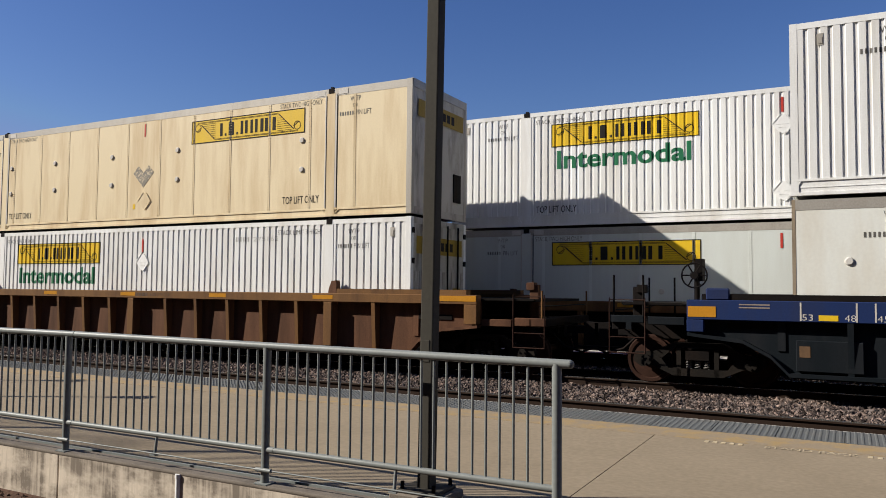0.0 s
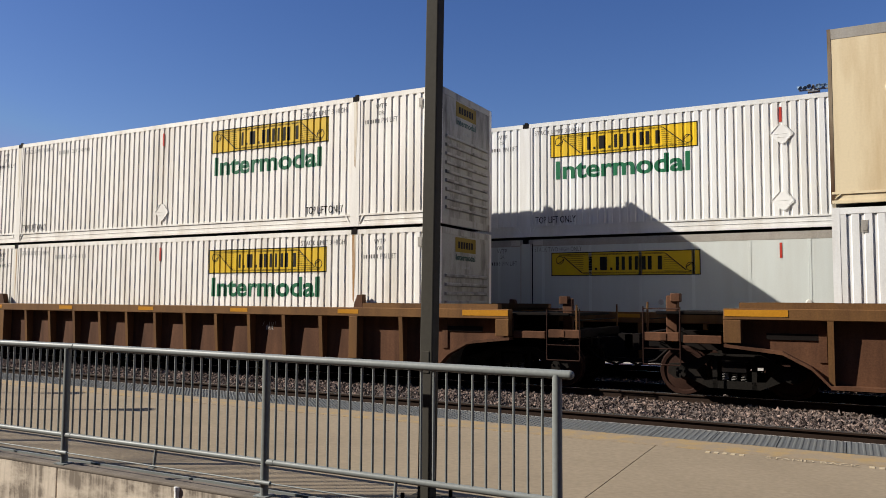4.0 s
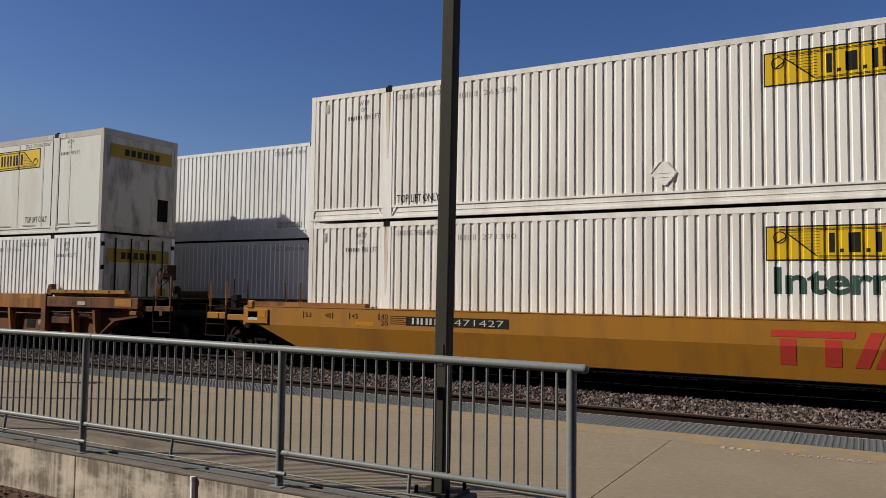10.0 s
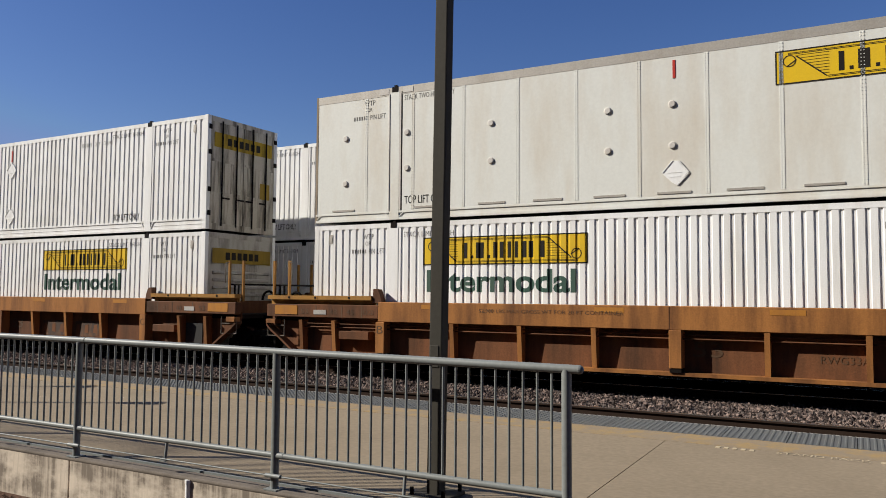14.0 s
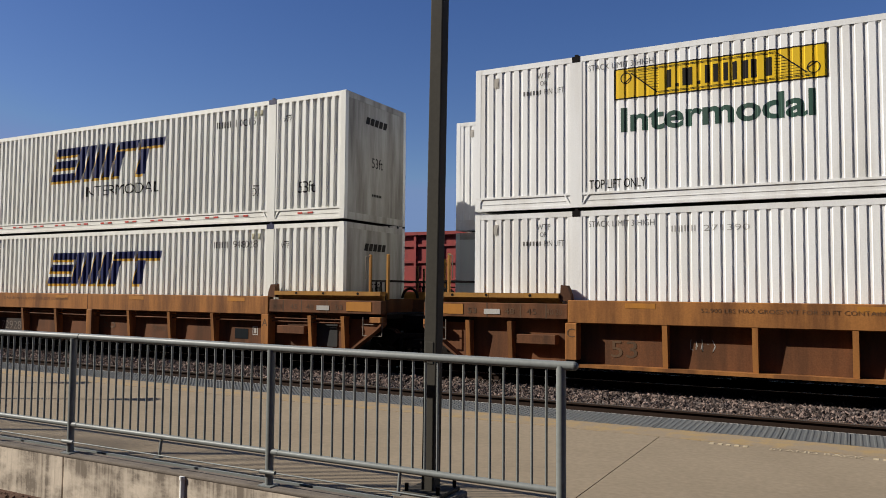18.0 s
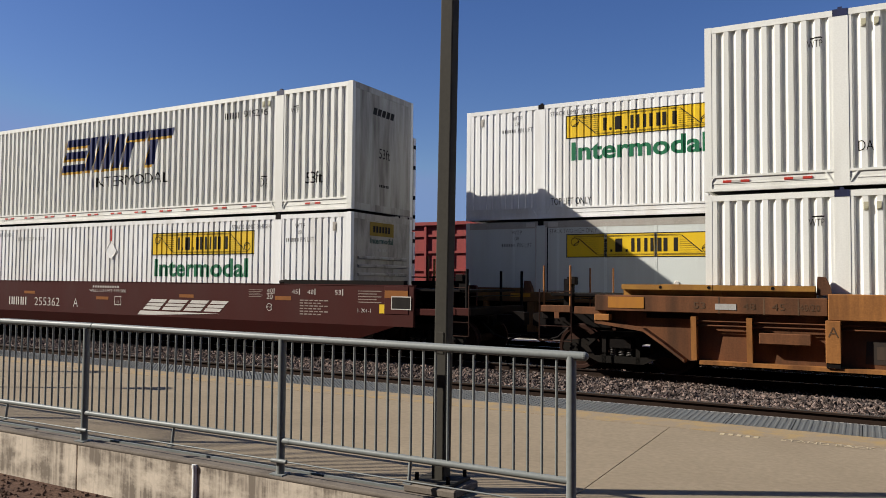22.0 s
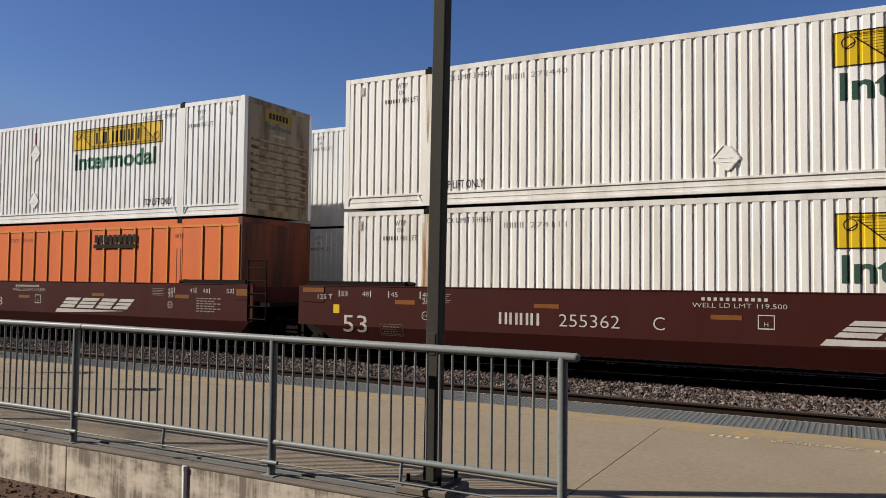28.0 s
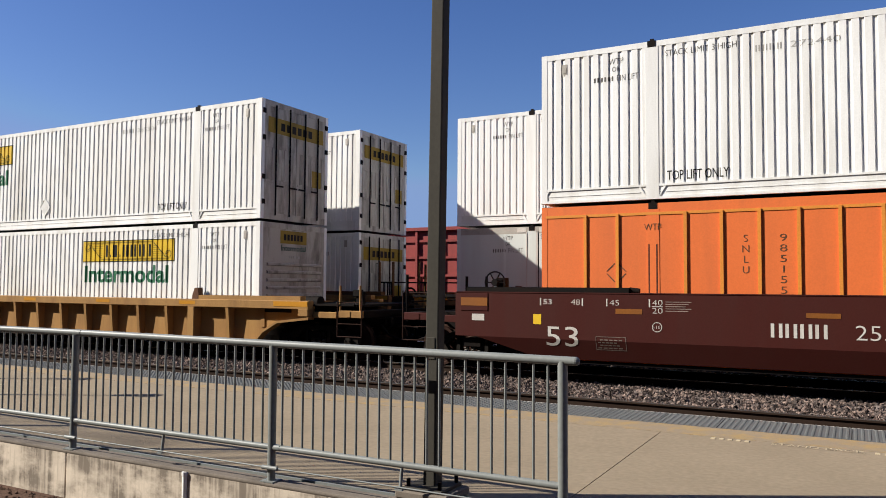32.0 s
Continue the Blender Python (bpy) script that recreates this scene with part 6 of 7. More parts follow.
def yellowed(c):
    """Gives a white container an older, warmer coat."""
    for ob in c.children_recursive:
        if ob.type == "MESH" and ob.material_slots and ob.material_slots[0].material is WHITE:
            ob.material_slots[0].link = "OBJECT"
            ob.material_slots[0].material = WARM_WHITE
    for s in (-1, 1):
        shape_part(c, "post_rust_%d" % s, lambda bm: flat_poly(bm, [(s * 5.96 - 0.02, 1.35), (s * 5.96 + 0.01, 1.30), (s * 5.96 + 0.045, 2.1), (s * 5.96 + 0.05, 2.78), (s * 5.96 - 0.055, 2.78), (s * 5.96 - 0.045, 2.2)]), RUSTY_WHITE, FLAT_WALL, y=-HALF - 0.008, name="rust_streak", label="rust run below the fitting", proud=0.002)
    return c


# ---- the setting ----
PLAT_Z = 0.25
EDGE_Y = 8.98
TRAIN_Y = 15.205
NEAR_Y = 10.6
BACK_Y = 19.395


def struct(name, bm, material, label, category="ground"):
    ob = new(name, mesh_of(name, bm, material))
    return tagged(ob, label, category, kind="structure")


bm = bmesh.new()
GX = [-2600, -400, -120, -60, -30, 30, 60, 120, 400, 2600]
GY = [-2600, -400, -60, 11, 30, 60, 120, 400, 2600]
gv = [[bm.verts.new((x, y, -0.42)) for x in GX] for y in GY]
for j in range(len(GY) - 1):
    for i in range(len(GX) - 1):
        bm.faces.new((gv[j][i], gv[j][i + 1], gv[j + 1][i + 1], gv[j + 1][i]))
struct("ground", bm, EARTH, "red-brown gravelly earth reaching to the horizon")

# raised bed of the three tracks; its colour holds the shade between stones
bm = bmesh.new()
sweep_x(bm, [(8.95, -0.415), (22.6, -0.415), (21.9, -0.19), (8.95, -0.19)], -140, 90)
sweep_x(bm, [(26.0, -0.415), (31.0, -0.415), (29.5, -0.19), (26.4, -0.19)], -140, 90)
struct("ballast_bed", bm, BED, "crushed stone bed under the tracks, near black for shade", "track bed")

# sunlit pale gravel of the yard beyond the standing train
bm = bmesh.new()
sweep_x(bm, [(22.62, -0.418), (25.98, -0.418), (25.98, -0.405), (22.62, -0.405)], -140, 90)
struct("yard_gravel", bm, YARD, "pale grey gravel between the far tracks", "ground")

# unseen wall added behind the camera to keep low sky light off the trains
bm = bmesh.new()
box(bm, -90, 60, -15.0, -13.0, -0.42, 20.0)
struct("wall_behind", bm, SKY_BLOCK, "unseen dark grey-green wall added behind the viewer to block sky light", "wall")

# near strip of earth below the wall
bm = bmesh.new()
sweep_x(bm, [(-30, -0.41), (4.344, -0.41), (4.344, -0.16), (-30, -0.24)], -60, 40)
struct("verge", bm, EARTH, "red-brown gravel strip below the platform wall")

# platform: slabs between joints, kerb, retaining wall
plat = bmesh.new()
box(plat, -70, 40, 4.58, EDGE_Y - 0.031, -0.40, PLAT_Z - 0.03)
platform = struct("platform", plat, KERB, "tan concrete station platform", "platform")
edges = [-70, -56.5, -47.4, -38.2, -29.1, -19.95, -10.85, -1.73, 7.4, 16.5, 40]
for a, b in zip(edges, edges[1:]):
    bm = bmesh.new()
    box(bm, a + 0.004, b - 0.004, 4.58, EDGE_Y - 0.72, PLAT_Z - 0.03, PLAT_Z)
    part("slab", bm, SLAB, platform)
bm = bmesh.new()
box(bm, -70, 40, 7.78, EDGE_Y - 0.725, PLAT_Z, PLAT_Z + 0.003)
part("yellow_line", bm, YELLOW_BAND, platform, "worn yellow warning line")
bm = bmesh.new()
box(bm, -70, 40, EDGE_Y - 0.03, EDGE_Y, PLAT_Z - 0.25, PLAT_Z + 0.002)
part("platform_edge", bm, PALE_EDGE, platform, "pale worn edge of the platform")


def tactile(bm):
    box(bm, 0.004, 0.606, EDGE_Y - 0.715, EDGE_Y - 0.034, PLAT_Z - 0.02, PLAT_Z + 0.004)
    for i in range(10):
        for j in range(11):
            x, y = 0.035 + i * 0.06, EDGE_Y - 0.68 + j * 0.061
            lo = [bm.verts.new((x + 0.019 * math.cos(k), y + 0.019 * math.sin(k), PLAT_Z + 0.004)) for k in [math.pi / 3 * q for q in range(6)]]
            hi = [bm.verts.new((x + 0.011 * math.cos(k), y + 0.011 * math.sin(k), PLAT_Z + 0.011)) for k in [math.pi / 3 * q for q in range(6)]]
            bm.faces.new(hi)
            for q in range(6):
                bm.faces.new((lo[q], lo[(q + 1) % 6], hi[(q + 1) % 6], hi[q]))


tile = shared("tactile_tile", tactile, TACTILE)
for i in range(64):
    part("tactile_tile", tile, TACTILE, platform, "", pose(-33.0 + i * 0.61, 0, 0))
# pale letters on the platform, facing the people who wait
me = bpy.data.meshes.new("letters")
lco, lpo = LETTERS["STAND BACK"]
me.from_pydata([(-0.71 + u * 0.76, 7.64 + w * 0.10, PLAT_Z + 0.005) for u, w in lco], [], lpo)
me.materials.append(PAVING_LETTER)
part("painted_words", me, PAVING_LETTER, platform, "worn pale painted words")
bm = bmesh.new()
for a, n in ((-1.24, 5), (0.12, 2), (0.4, 6)):
    for i in range(n):
        box(bm, a + i * 0.075, a + i * 0.075 + 0.04, 7.66, 7.73, PLAT_Z, PLAT_Z + 0.005)
part("painted_bars", bm, PAVING_LETTER, platform, "worn pale painted marks")

# wall under the railing, in two lifts with joints
wall_ob = None
for a, b in zip([-40, -12.1, -6.03, 0.3, 6.4, 12.5], [-12.1, -6.03, 0.3, 6.4, 12.5, 30]):
    bm = bmesh.new()
    box(bm, a + 0.003, b - 0.003, 4.345, 4.502, -0.45, 0.243)
    bevel(bm, 0.01, 2)
    if wall_ob is None:
        wall_ob = struct("platform_wall", bm, WALL, "water-streaked concrete retaining wall", "wall")
    else:
        part("wall_panel", bm, WALL, wall_ob)
bm = bmesh.new()
box(bm, -40, 30, 4.341, 4.505, 0.218, 0.250)
bevel(bm, 0.012, 2)
part("wall_cap", bm, KERB, wall_ob, "dark weathered top of the wall")
bm = bmesh.new()
box(bm, -40, 30, 4.530, 4.552, 0.10, 0.256)
part("edge_strip", bm, GALV, wall_ob, "thin metal strip along the platform edge")
# weep pipe on the wall's face
bm = bmesh.new()
tube(bm, (-4.60, 4.340, -0.40), (-4.60, 4.340, 0.222), 0.020, 12)
tube(bm, (-4.60, 4.340, 0.205), (-4.60, 4.340, 0.232), 0.024, 12)
weep = new("drain_pipe", mesh_of("drain_pipe", bm, WHITE))
tagged(weep, "short capped white pipe against the streaked wall", "pipe")


def loose_stones(name, n, x0, x1, y0, y1, z, size, seed, label, material=STONE, dense=1.0):
    """Crushed stones: cut corners of a rough block each."""
    rs = np.random.RandomState(seed)
    base = np.array([(1, 0, 0), (-1, 0, 0), (0, 1, 0), (0, -1, 0), (0, 0, 1), (0, 0, -1)], float)
    faces = np.array([(0, 2, 4), (2, 1, 4), (1, 3, 4), (3, 0, 4), (2, 0, 5), (1, 2, 5), (3, 1, 5), (0, 3, 5)])
    v = np.repeat(base[None], n, 0) * (0.6 + 0.8 * rs.rand(n, 6, 1)) + rs.randn(n, 6, 3) * 0.18
    v *= (size * (0.55 + 0.9 * rs.rand(n)))[:, None, None] * (0.7 + 0.6 * rs.rand(n, 1, 3))
    a = rs.rand(n) * 6.283
    ca, sa = np.cos(a)[:, None], np.sin(a)[:, None]
    yy, zz = v[..., 1] * ca - v[..., 2] * sa, v[..., 1] * sa + v[..., 2] * ca
    v[..., 1], v[..., 2] = yy, zz
    a = rs.rand(n) * 6.283
    ca, sa = np.cos(a)[:, None], np.sin(a)[:, None]
    x, y = v[..., 0] * ca - v[..., 1] * sa, v[..., 0] * sa + v[..., 1] * ca
    px, py = x0 + (x1 - x0) * rs.rand(n), y0 + (y1 - y0) * rs.rand(n)
    out = np.stack([x + px[:, None], y + py[:, None], v[..., 2] + z + (rs.rand(n) * size * 0.5)[:, None]], -1).reshape(-1, 3)
    f = (faces[None] + 6 * np.arange(n)[:, None, None]).reshape(-1, 3)
    me = bpy.data.meshes.new(name)
    me.from_pydata(out.tolist(), [], f.tolist())
    me.materials.append(material)
    ob = new(name, me)
    return tagged(ob, label, "ballast", kind="stuff")


loose_stones("ballast", 46000, -26, 3.5, 11.4, 14.9, -0.17, 0.031, 3, "loose grey and brown crushed stone between the rails")
loose_stones("ballast", 16000, -26, 3.5, 14.9, 18.6, -0.18, 0.035, 4, "loose crushed stone under the moving train")
loose_stones("ballast", 6000, -60, -26, 11.25, 14.6, -0.17, 0.05, 5, "loose crushed stone further along the track")
loose_stones("gravel", 2600, -8.5, -2.5, 3.0, 4.32, -0.17, 0.018, 6, "small red-brown stones at the foot of the wall", EARTH)


def track(y, label, seed):
    t = new("railway_track")
    tagged(t, label, "track", kind="structure")
    for s in (-1, 1):
        yy = y + s * 0.755
        bm = bmesh.new()
        sweep_x(bm, [(yy - 0.07, -0.165), (yy + 0.07, -0.165), (yy + 0.07, -0.15), (yy + 0.012, -0.13), (yy + 0.010, -0.045), (yy + 0.036, -0.032), (yy + 0.036, -0.008),
                     (yy - 0.036, -0.008), (yy - 0.036, -0.032), (yy - 0.010, -0.045), (yy - 0.012, -0.13), (yy - 0.07, -0.15)], -130, 80)
        r = part("rail", bm, RAIL, t, "rusty steel rail")
        bm = bmesh.new()
        box(bm, -130, 80, yy - 0.034, yy + 0.034, -0.008, 0.0)
        part("rail_head", bm, RAIL_HEAD, r, "bright worn running surface")
    rs = random.Random(seed)
    ties = [shared(("tie", y, k), lambda bm: (box(bm, -0.115, 0.115, y - 1.3, y + 1.3, -0.30, -0.165), bevel(bm, 0.012)), TIE) for k in range(2)]
    for i in range(96):
        part("tie", ties[i % 2], TIE, t, "", pose(-46 + i * 0.535 + rs.uniform(-0.03, 0.03), 0, rs.uniform(-0.006, 0.004), 0, 0, 0))
    return t


track(NEAR_Y, "empty near track with rusty rails beside the platform", 1)
track(TRAIN_Y, "middle track under the moving container train", 2)
track(BACK_Y, "far track under the standing container train", 3)
track(27.6, "track under the red hopper cars", 4)

# ---- railing ----
RY = 4.40
RZ = 1.256
fence = new("railing")
tagged(fence, "grey galvanised steel railing with slim upright pickets", "railing")
POSTS = [-14.9, -12.7, -10.48, -8.26, -6.02, -3.79, -1.555]
for i, x in enumerate(POSTS):
    bm = bmesh.new()
    tube(bm, (x, RY, 0.25), (x, RY, RZ - 0.02), 0.030, 16)
    p = part("post", bm, GALV, fence)
    bm = bmesh.new()
    box(bm, x - 0.06, x + 0.06, RY - 0.055, RY + 0.055, 0.25, 0.258)
    part("base_flange", bm, GALV, p)
    simple("rod_clip", p, GALV, tubes=[((x - 0.05, RY - 0.04, 0.355), (x + 0.09, RY - 0.04, 0.355), 0.016, 8)])
bm = bmesh.new()
tube(bm, (POSTS[0], RY, RZ), (-5.94, RY, RZ), 0.027, 18)
part("top_rail", bm, GALV, fence)
bm = bmesh.new()
tube(bm, (-5.93, RY, RZ), (-1.475, RY, RZ - 0.018), 0.027, 18)
part("top_rail", bm, GALV, fence)
bm = bmesh.new()
bmesh.ops.create_uvsphere(bm, u_segments=16, v_segments=8, radius=0.0275)
bmesh.ops.translate(bm, verts=bm.verts, vec=(-1.475, RY, RZ - 0.018))
part("end_cap", bm, GALV, fence, "rounded cap of the hand rail")
picket = shared("picket", lambda bm: tube(bm, (0, RY, 0.495), (0, RY, RZ - 0.02), 0.0088, 8), GALV)
for a, b in zip(POSTS, POSTS[1:]):
    bm = bmesh.new()
    tube(bm, (a + 0.002, RY, 0.495), (b - 0.002, RY, 0.495), 0.022, 14)
    part("bottom_rail", bm, GALV, fence)
    bm = bmesh.new()
    tube(bm, (a + 0.03, RY, 0.495), (a + 0.085, RY, 0.495), 0.0245, 14)
    part("rail_sleeve", bm, GALV, fence)
    n = 24
    for k in range(1, n):
        part("picket", picket, GALV, fence, "", pose(a + (b - a) * k / n, 0, 0))
    bm = bmesh.new()
    m = (a + b) / 2
    tube(bm, (m, RY - 0.02, 0.34), (m, RY, 0.495), 0.012, 8)
    box(bm, m - 0.03, m + 0.03, RY - 0.05, RY - 0.01, 0.335, 0.345)
    part("prop", bm, GALV, fence)
bm = bmesh.new()
path_tube(bm, [(POSTS[0], RY - 0.04, 0.355), (-6.02, RY - 0.04, 0.355), (-3.78, RY - 0.04, 0.355), (-1.555, RY - 0.04, 0.355)], 0.006, 8)
part("toe_rod", bm, GALV, fence)


# ---- lamp posts ----
def lamp_post(x, y, label, high=5.6):
    lp = new("lamp_post")
    tagged(lp, label, "lamp post", "platform lamp posts")
    lp.location = (x, y, PLAT_Z)
    bm = bmesh.new()
    box(bm, -0.20, 0.20, -0.17, 0.17, 0.0, 0.055)
    bevel(bm, 0.01)
    part("pedestal", bm, KERB, lp, "low concrete pedestal")
    simple("base_plate", lp, POLE, [(-0.15, 0.15, -0.15, 0.15, 0.055, 0.08)], soft=0.006)
    for dx in (-0.12, 0.12):
        for dy in (-0.12, 0.12):
            simple("anchor_bolt", lp, STEEL_DARK, tubes=[((dx, dy, 0.08), (dx, dy, 0.13), 0.014, 6)])
    bm = bmesh.new()
    a, b = 0.049, 0.047
    lo = [bm.verts.new((sx * a, sy * a, 0.08)) for sx, sy in ((-1, -1), (1, -1), (1, 1), (-1, 1))]
    hi = [bm.verts.new((sx * b + 0.012 * high, sy * b, high)) for sx, sy in ((-1, -1), (1, -1), (1, 1), (-1, 1))]
    for i in range(4):
        bm.faces.new((lo[i], lo[(i + 1) % 4], hi[(i + 1) % 4], hi[i]))
    bm.faces.new(hi)
    bevel(bm, 0.008, 2)
    part("pole", bm, POLE, lp, "dark bronze square pole")
    simple("hand_hole_cover", lp, POLE, [(-0.025, 0.04, -0.054, -0.048, 0.93, 1.08)], soft=0.003)
    simple("arm", lp, POLE, [(-0.03 + 0.012 * high, 0.03 + 0.012 * high, -0.05, 0.75, high - 0.1, high - 0.03)])
    simple("lamp_head", lp, POLE, [(-0.17 + 0.012 * high, 0.17 + 0.012 * high, 0.45, 1.05, high - 0.13, high - 0.02)], soft=0.02)
    return lp


lamp_post(-2.57, 4.635, "dark bronze square lamp post behind the railing", 7.0)


def lantern_post(x, y, high):
    lp = new("lamp_post")
    tagged(lp, "dark post-top lantern further along the platform", "lamp post", "platform lamp posts")
    lp.location = (x, y, PLAT_Z)
    simple("base", lp, POLE, tubes=[((0, 0, 0), (0, 0, 0.25), 0.11, 14, 0.08)])
    simple("pole", lp, POLE, tubes=[((0, 0, 0.25), (0, 0, high - 0.36), 0.045, 12, 0.035)])
    simple("lantern", lp, POLE, tubes=[((0, 0, high - 0.36), (0, 0, high - 0.06), 0.07, 10, 0.13)])
    simple("lantern_cap", lp, POLE, tubes=[((0, 0, high - 0.06), (0, 0, high), 0.15, 10, 0.05)])


lantern_post(-12.3, 4.64, 3.2)
lantern_post(-15.5, 4.80, 3.9)

# ---- the moving train ----
ADVANCE = 5.9454
SLOWING = -0.0030
# small surges of the train, in metres
SLACK = ((0, -0.2), (0.5, 0.0), (2, -0.04), (4, -0.05), (8, 0.0), (12, -0.03), (16, 0.05), (17.5, 0.05), (19, -0.11), (20.5, -0.13), (22, -0.06), (24, -0.03), (28, -0.08), (29, -0.09), (30, -0.01), (31, 0.09), (32, 0.17))


def gone(t):
    return ADVANCE * (t - 16) + SLOWING * (t - 16) ** 2 / 2 + float(np.interp(t, [a for a, b in SLACK], [b for a, b in SLACK]))


LOW_Z = 0.31
UP_Z = 3.275
CARS, BOXES = [], []
G = "well cars of the moving train"


def stack(x, lower, upper, car, aft=0.0):
    BOXES.append((lower, x - aft, LOW_Z))
    BOXES.append((upper, x - aft, UP_Z))
    CARS.append((car, x))


D1 = [(-0.03, 0.60)]
D2 = [(-0.03, 2.03), (-0.03, 0.64)]
stack(102.97,
      container("plate", "white riveted-panel container on the blue well car", None, "band", "", False),
      container("hunt", "white corrugated container stacked on the blue well car", 1.65, "ribs", "275162", True),
      ribbed_car("dark blue well car with grey lower panels", BLUE, BLUE_GREY, 1.53, 0.34, "coupler", "coupler", 1.45, -7.25, G, wide=(-6.2, 6.2), brake=-1, tall=0.43, guide=STEEL_DARK))
stack(79.48,
      container("hunt", "white corrugated container in the brown well car", -5.22, "doors", "275162", False, diamonds=[(0.0, 1.98)], red=True),
      container("cream", "aged cream container with riveted panels", 1.65, "band", "", True, diamonds=[(0.0, 0.62)], red=True),
      ribbed_car("rusty brown well car with outer side posts", RUST_CHORD, RUST_BROWN, 1.56, 0.19, "coupler", "coupler", 1.03, -8.14, G, wide=(-6.09, 6.15, -0.07), number="687924", tall=0.1))
stack(56.07,
      yellowed(container("hunt", "white corrugated container low in the rusty car", 1.65, "ribs", "274111", False, red=True)),
      yellowed(container("hunt", "white corrugated container with green word, stacked high", 1.65, "ribs", "272440", True, diamonds=D1, red=True)),
      chalk(ribbed_car("rusty brown well car with chalked graffiti", RUST_CHORD, RUST_BROWN, 1.50, 0.19, "coupler", "coupler", 1.03, -8.14, G, wide=(-6.09, 6.15), tall=0.1), 3.47, 0.92, -1.335, 5))
stack(32.57,
      yellowed(container("hunt", "white corrugated container with a rust-streaked end bay", 1.68, "ribband", "271390", False, rust_bay=True, green=DARK_GREEN)),
      yellowed(container("hunt", "white corrugated container with a plain yellow panel", 1.68, "ribband", "265306", True, green=None, diamonds=D1)),
      smooth_car("mustard yellow well car with red blocks", CAR_YELLOW, CAR_YELLOW, 1.30, "coupler", "coupler", BLACK, "471427", "", "yellow", G, guide=OCHRE))
stack(9.06,
      container("hunt", "white corrugated container low in the ochre car", -5.25, "doors", "265306", False, green=DARK_GREEN),
      container("plate", "white riveted-panel container with rusty stains", 1.65, "band", "", True, diamonds=D1, red=True),
      ribbed_car("rusty ochre articulated well car, leading unit", OCHRE, OCHRE_DARK, 1.50, 0.42, "coupler", "truck", 1.47, -7.35, G, wide=(-6.1, 0.0, 6.1), brake=1, pipes=True, tall=0.5, number="B"))
stack(-10.41,
      container("hunt", "white corrugated container with a large yellow panel", 1.62, "ribband", "271390", False, green=DARK_GREEN),
      container("hunt", "white corrugated container with placard holders, grimy doors", -5.22, "sooty doors", "271390", True, diamonds=D2, red=True, green=DARK_GREEN),
      chalk(ribbed_car("rusty ochre articulated well car, middle unit", OCHRE, OCHRE_DARK, 1.52, 0.42, "joint", "truck", 1.47, -7.35, G, wide=(-6.1, 0.0, 6.1), pipes=True), -3.99, 0.63, -1.335, 8),
      aft=0.13)
stack(-29.94,
      container("swift", "white deep-ribbed container with navy blocks, low", 0, "swift", "948028", False),
      container("swift", "white deep-ribbed container with navy blocks, stacked", 0, "swift", "100151", True),
      ribbed_car("rusty ochre articulated well car, trailing unit", OCHRE, OCHRE_DARK, 1.52, 0.42, "joint", "coupler", 1.47, -7.35, G, wide=(-6.1, 0.0, 6.1), pipes=True, tall=0.47, number="A"))
stack(-53.70,
      container("hunt", "white corrugated container low in the maroon car", 1.65, "ribs", "274111", False, diamonds=[(0.03, 2.1)], red=True),
      container("swift", "white deep-ribbed container with navy blocks on maroon car", 0, "swift", "949296", True),
      smooth_car("maroon articulated well car, unit lettered A", MAROON, LETTER_WHITE, 1.56, "coupler", "truck", LETTER_WHITE, "255362", "A", "maroon", G))
stack(-73.0,
      yellowed(container("hunt", "white corrugated container with a faded green word, low", 1.62, "ribband", "274111", False, green=DARK_GREEN, rust_post=-5.96)),
      yellowed(container("hunt", "white corrugated container with a rusty ribbed end", 1.62, "rusty", "272440", True, diamonds=D1, green=DARK_GREEN)),
      smooth_car("maroon articulated well car, unit lettered C", MAROON, LETTER_WHITE, 1.56, "joint", "truck", LETTER_WHITE, "255362", "C", "maroon", G))
stack(-92.16,
      container("orange", "orange container with pale upright ribs", None, "orange", "", False),
      container("hunt", "white corrugated container on the orange one", 1.66, "rustribs", "272440", True, diamonds=D2, red=True),
      smooth_car("maroon articulated well car, unit lettered B", MAROON, LETTER_WHITE, 1.56, "joint", "coupler", LETTER_WHITE, "255362", "B", "maroon", G, brake=-1))
stack(-115.44,
      container("hunt", "white corrugated container low in the yellow ribbed car", 1.67, "ribs", "274111", False),
      container("hunt", "white corrugated container with soiled doors", -5.22, "doors", "265306", True, diamonds=D1),
      ribbed_car("faded tan yellow well car with outer side posts", TAN_CAR, TAN_CAR, 1.33, 0.19, "coupler", "coupler", 1.03, -8.14, G, wide=(-6.09, 6.15), tall=0.35))

# ---- the standing train behind ----
GB = "containers on the standing train"
for x, specs in ((-20.58, (("hunt", "standing white corrugated container with grimy doors, low", -5.3, "doors", "", False), ("hunt", "standing white corrugated container with grimy doors, stacked", -5.3, "doors", "", True))),
                 (-1.25, (("bgplate", "standing grey-white riveted container with a yellow panel", -5.28, "band", "", False), ("hunt", "standing white corrugated container with a green word", -5.28, "ribs", "", True)))):
    for sp, z in zip(specs, (LOW_Z, UP_Z)):
        c = container(*sp, group=GB, diamonds=[(0.02, 2.07), (0.02, 0.60)] if z > 1 and x > -5 else (), red=x > -5)
        c.matrix_basis = pose(x, BACK_Y, z)
    # side sheets near black in place of the shade on them; chord stays brown
    car = ribbed_car("brown well car of the standing train", RUST_CHORD, STEEL_DARK, 1.42, 0.25, "joint", "truck", 1.45, -7.4, "well cars of the standing train", wide=(-6.1, 6.1))
    car.matrix_basis = pose(x, BACK_Y, 0)


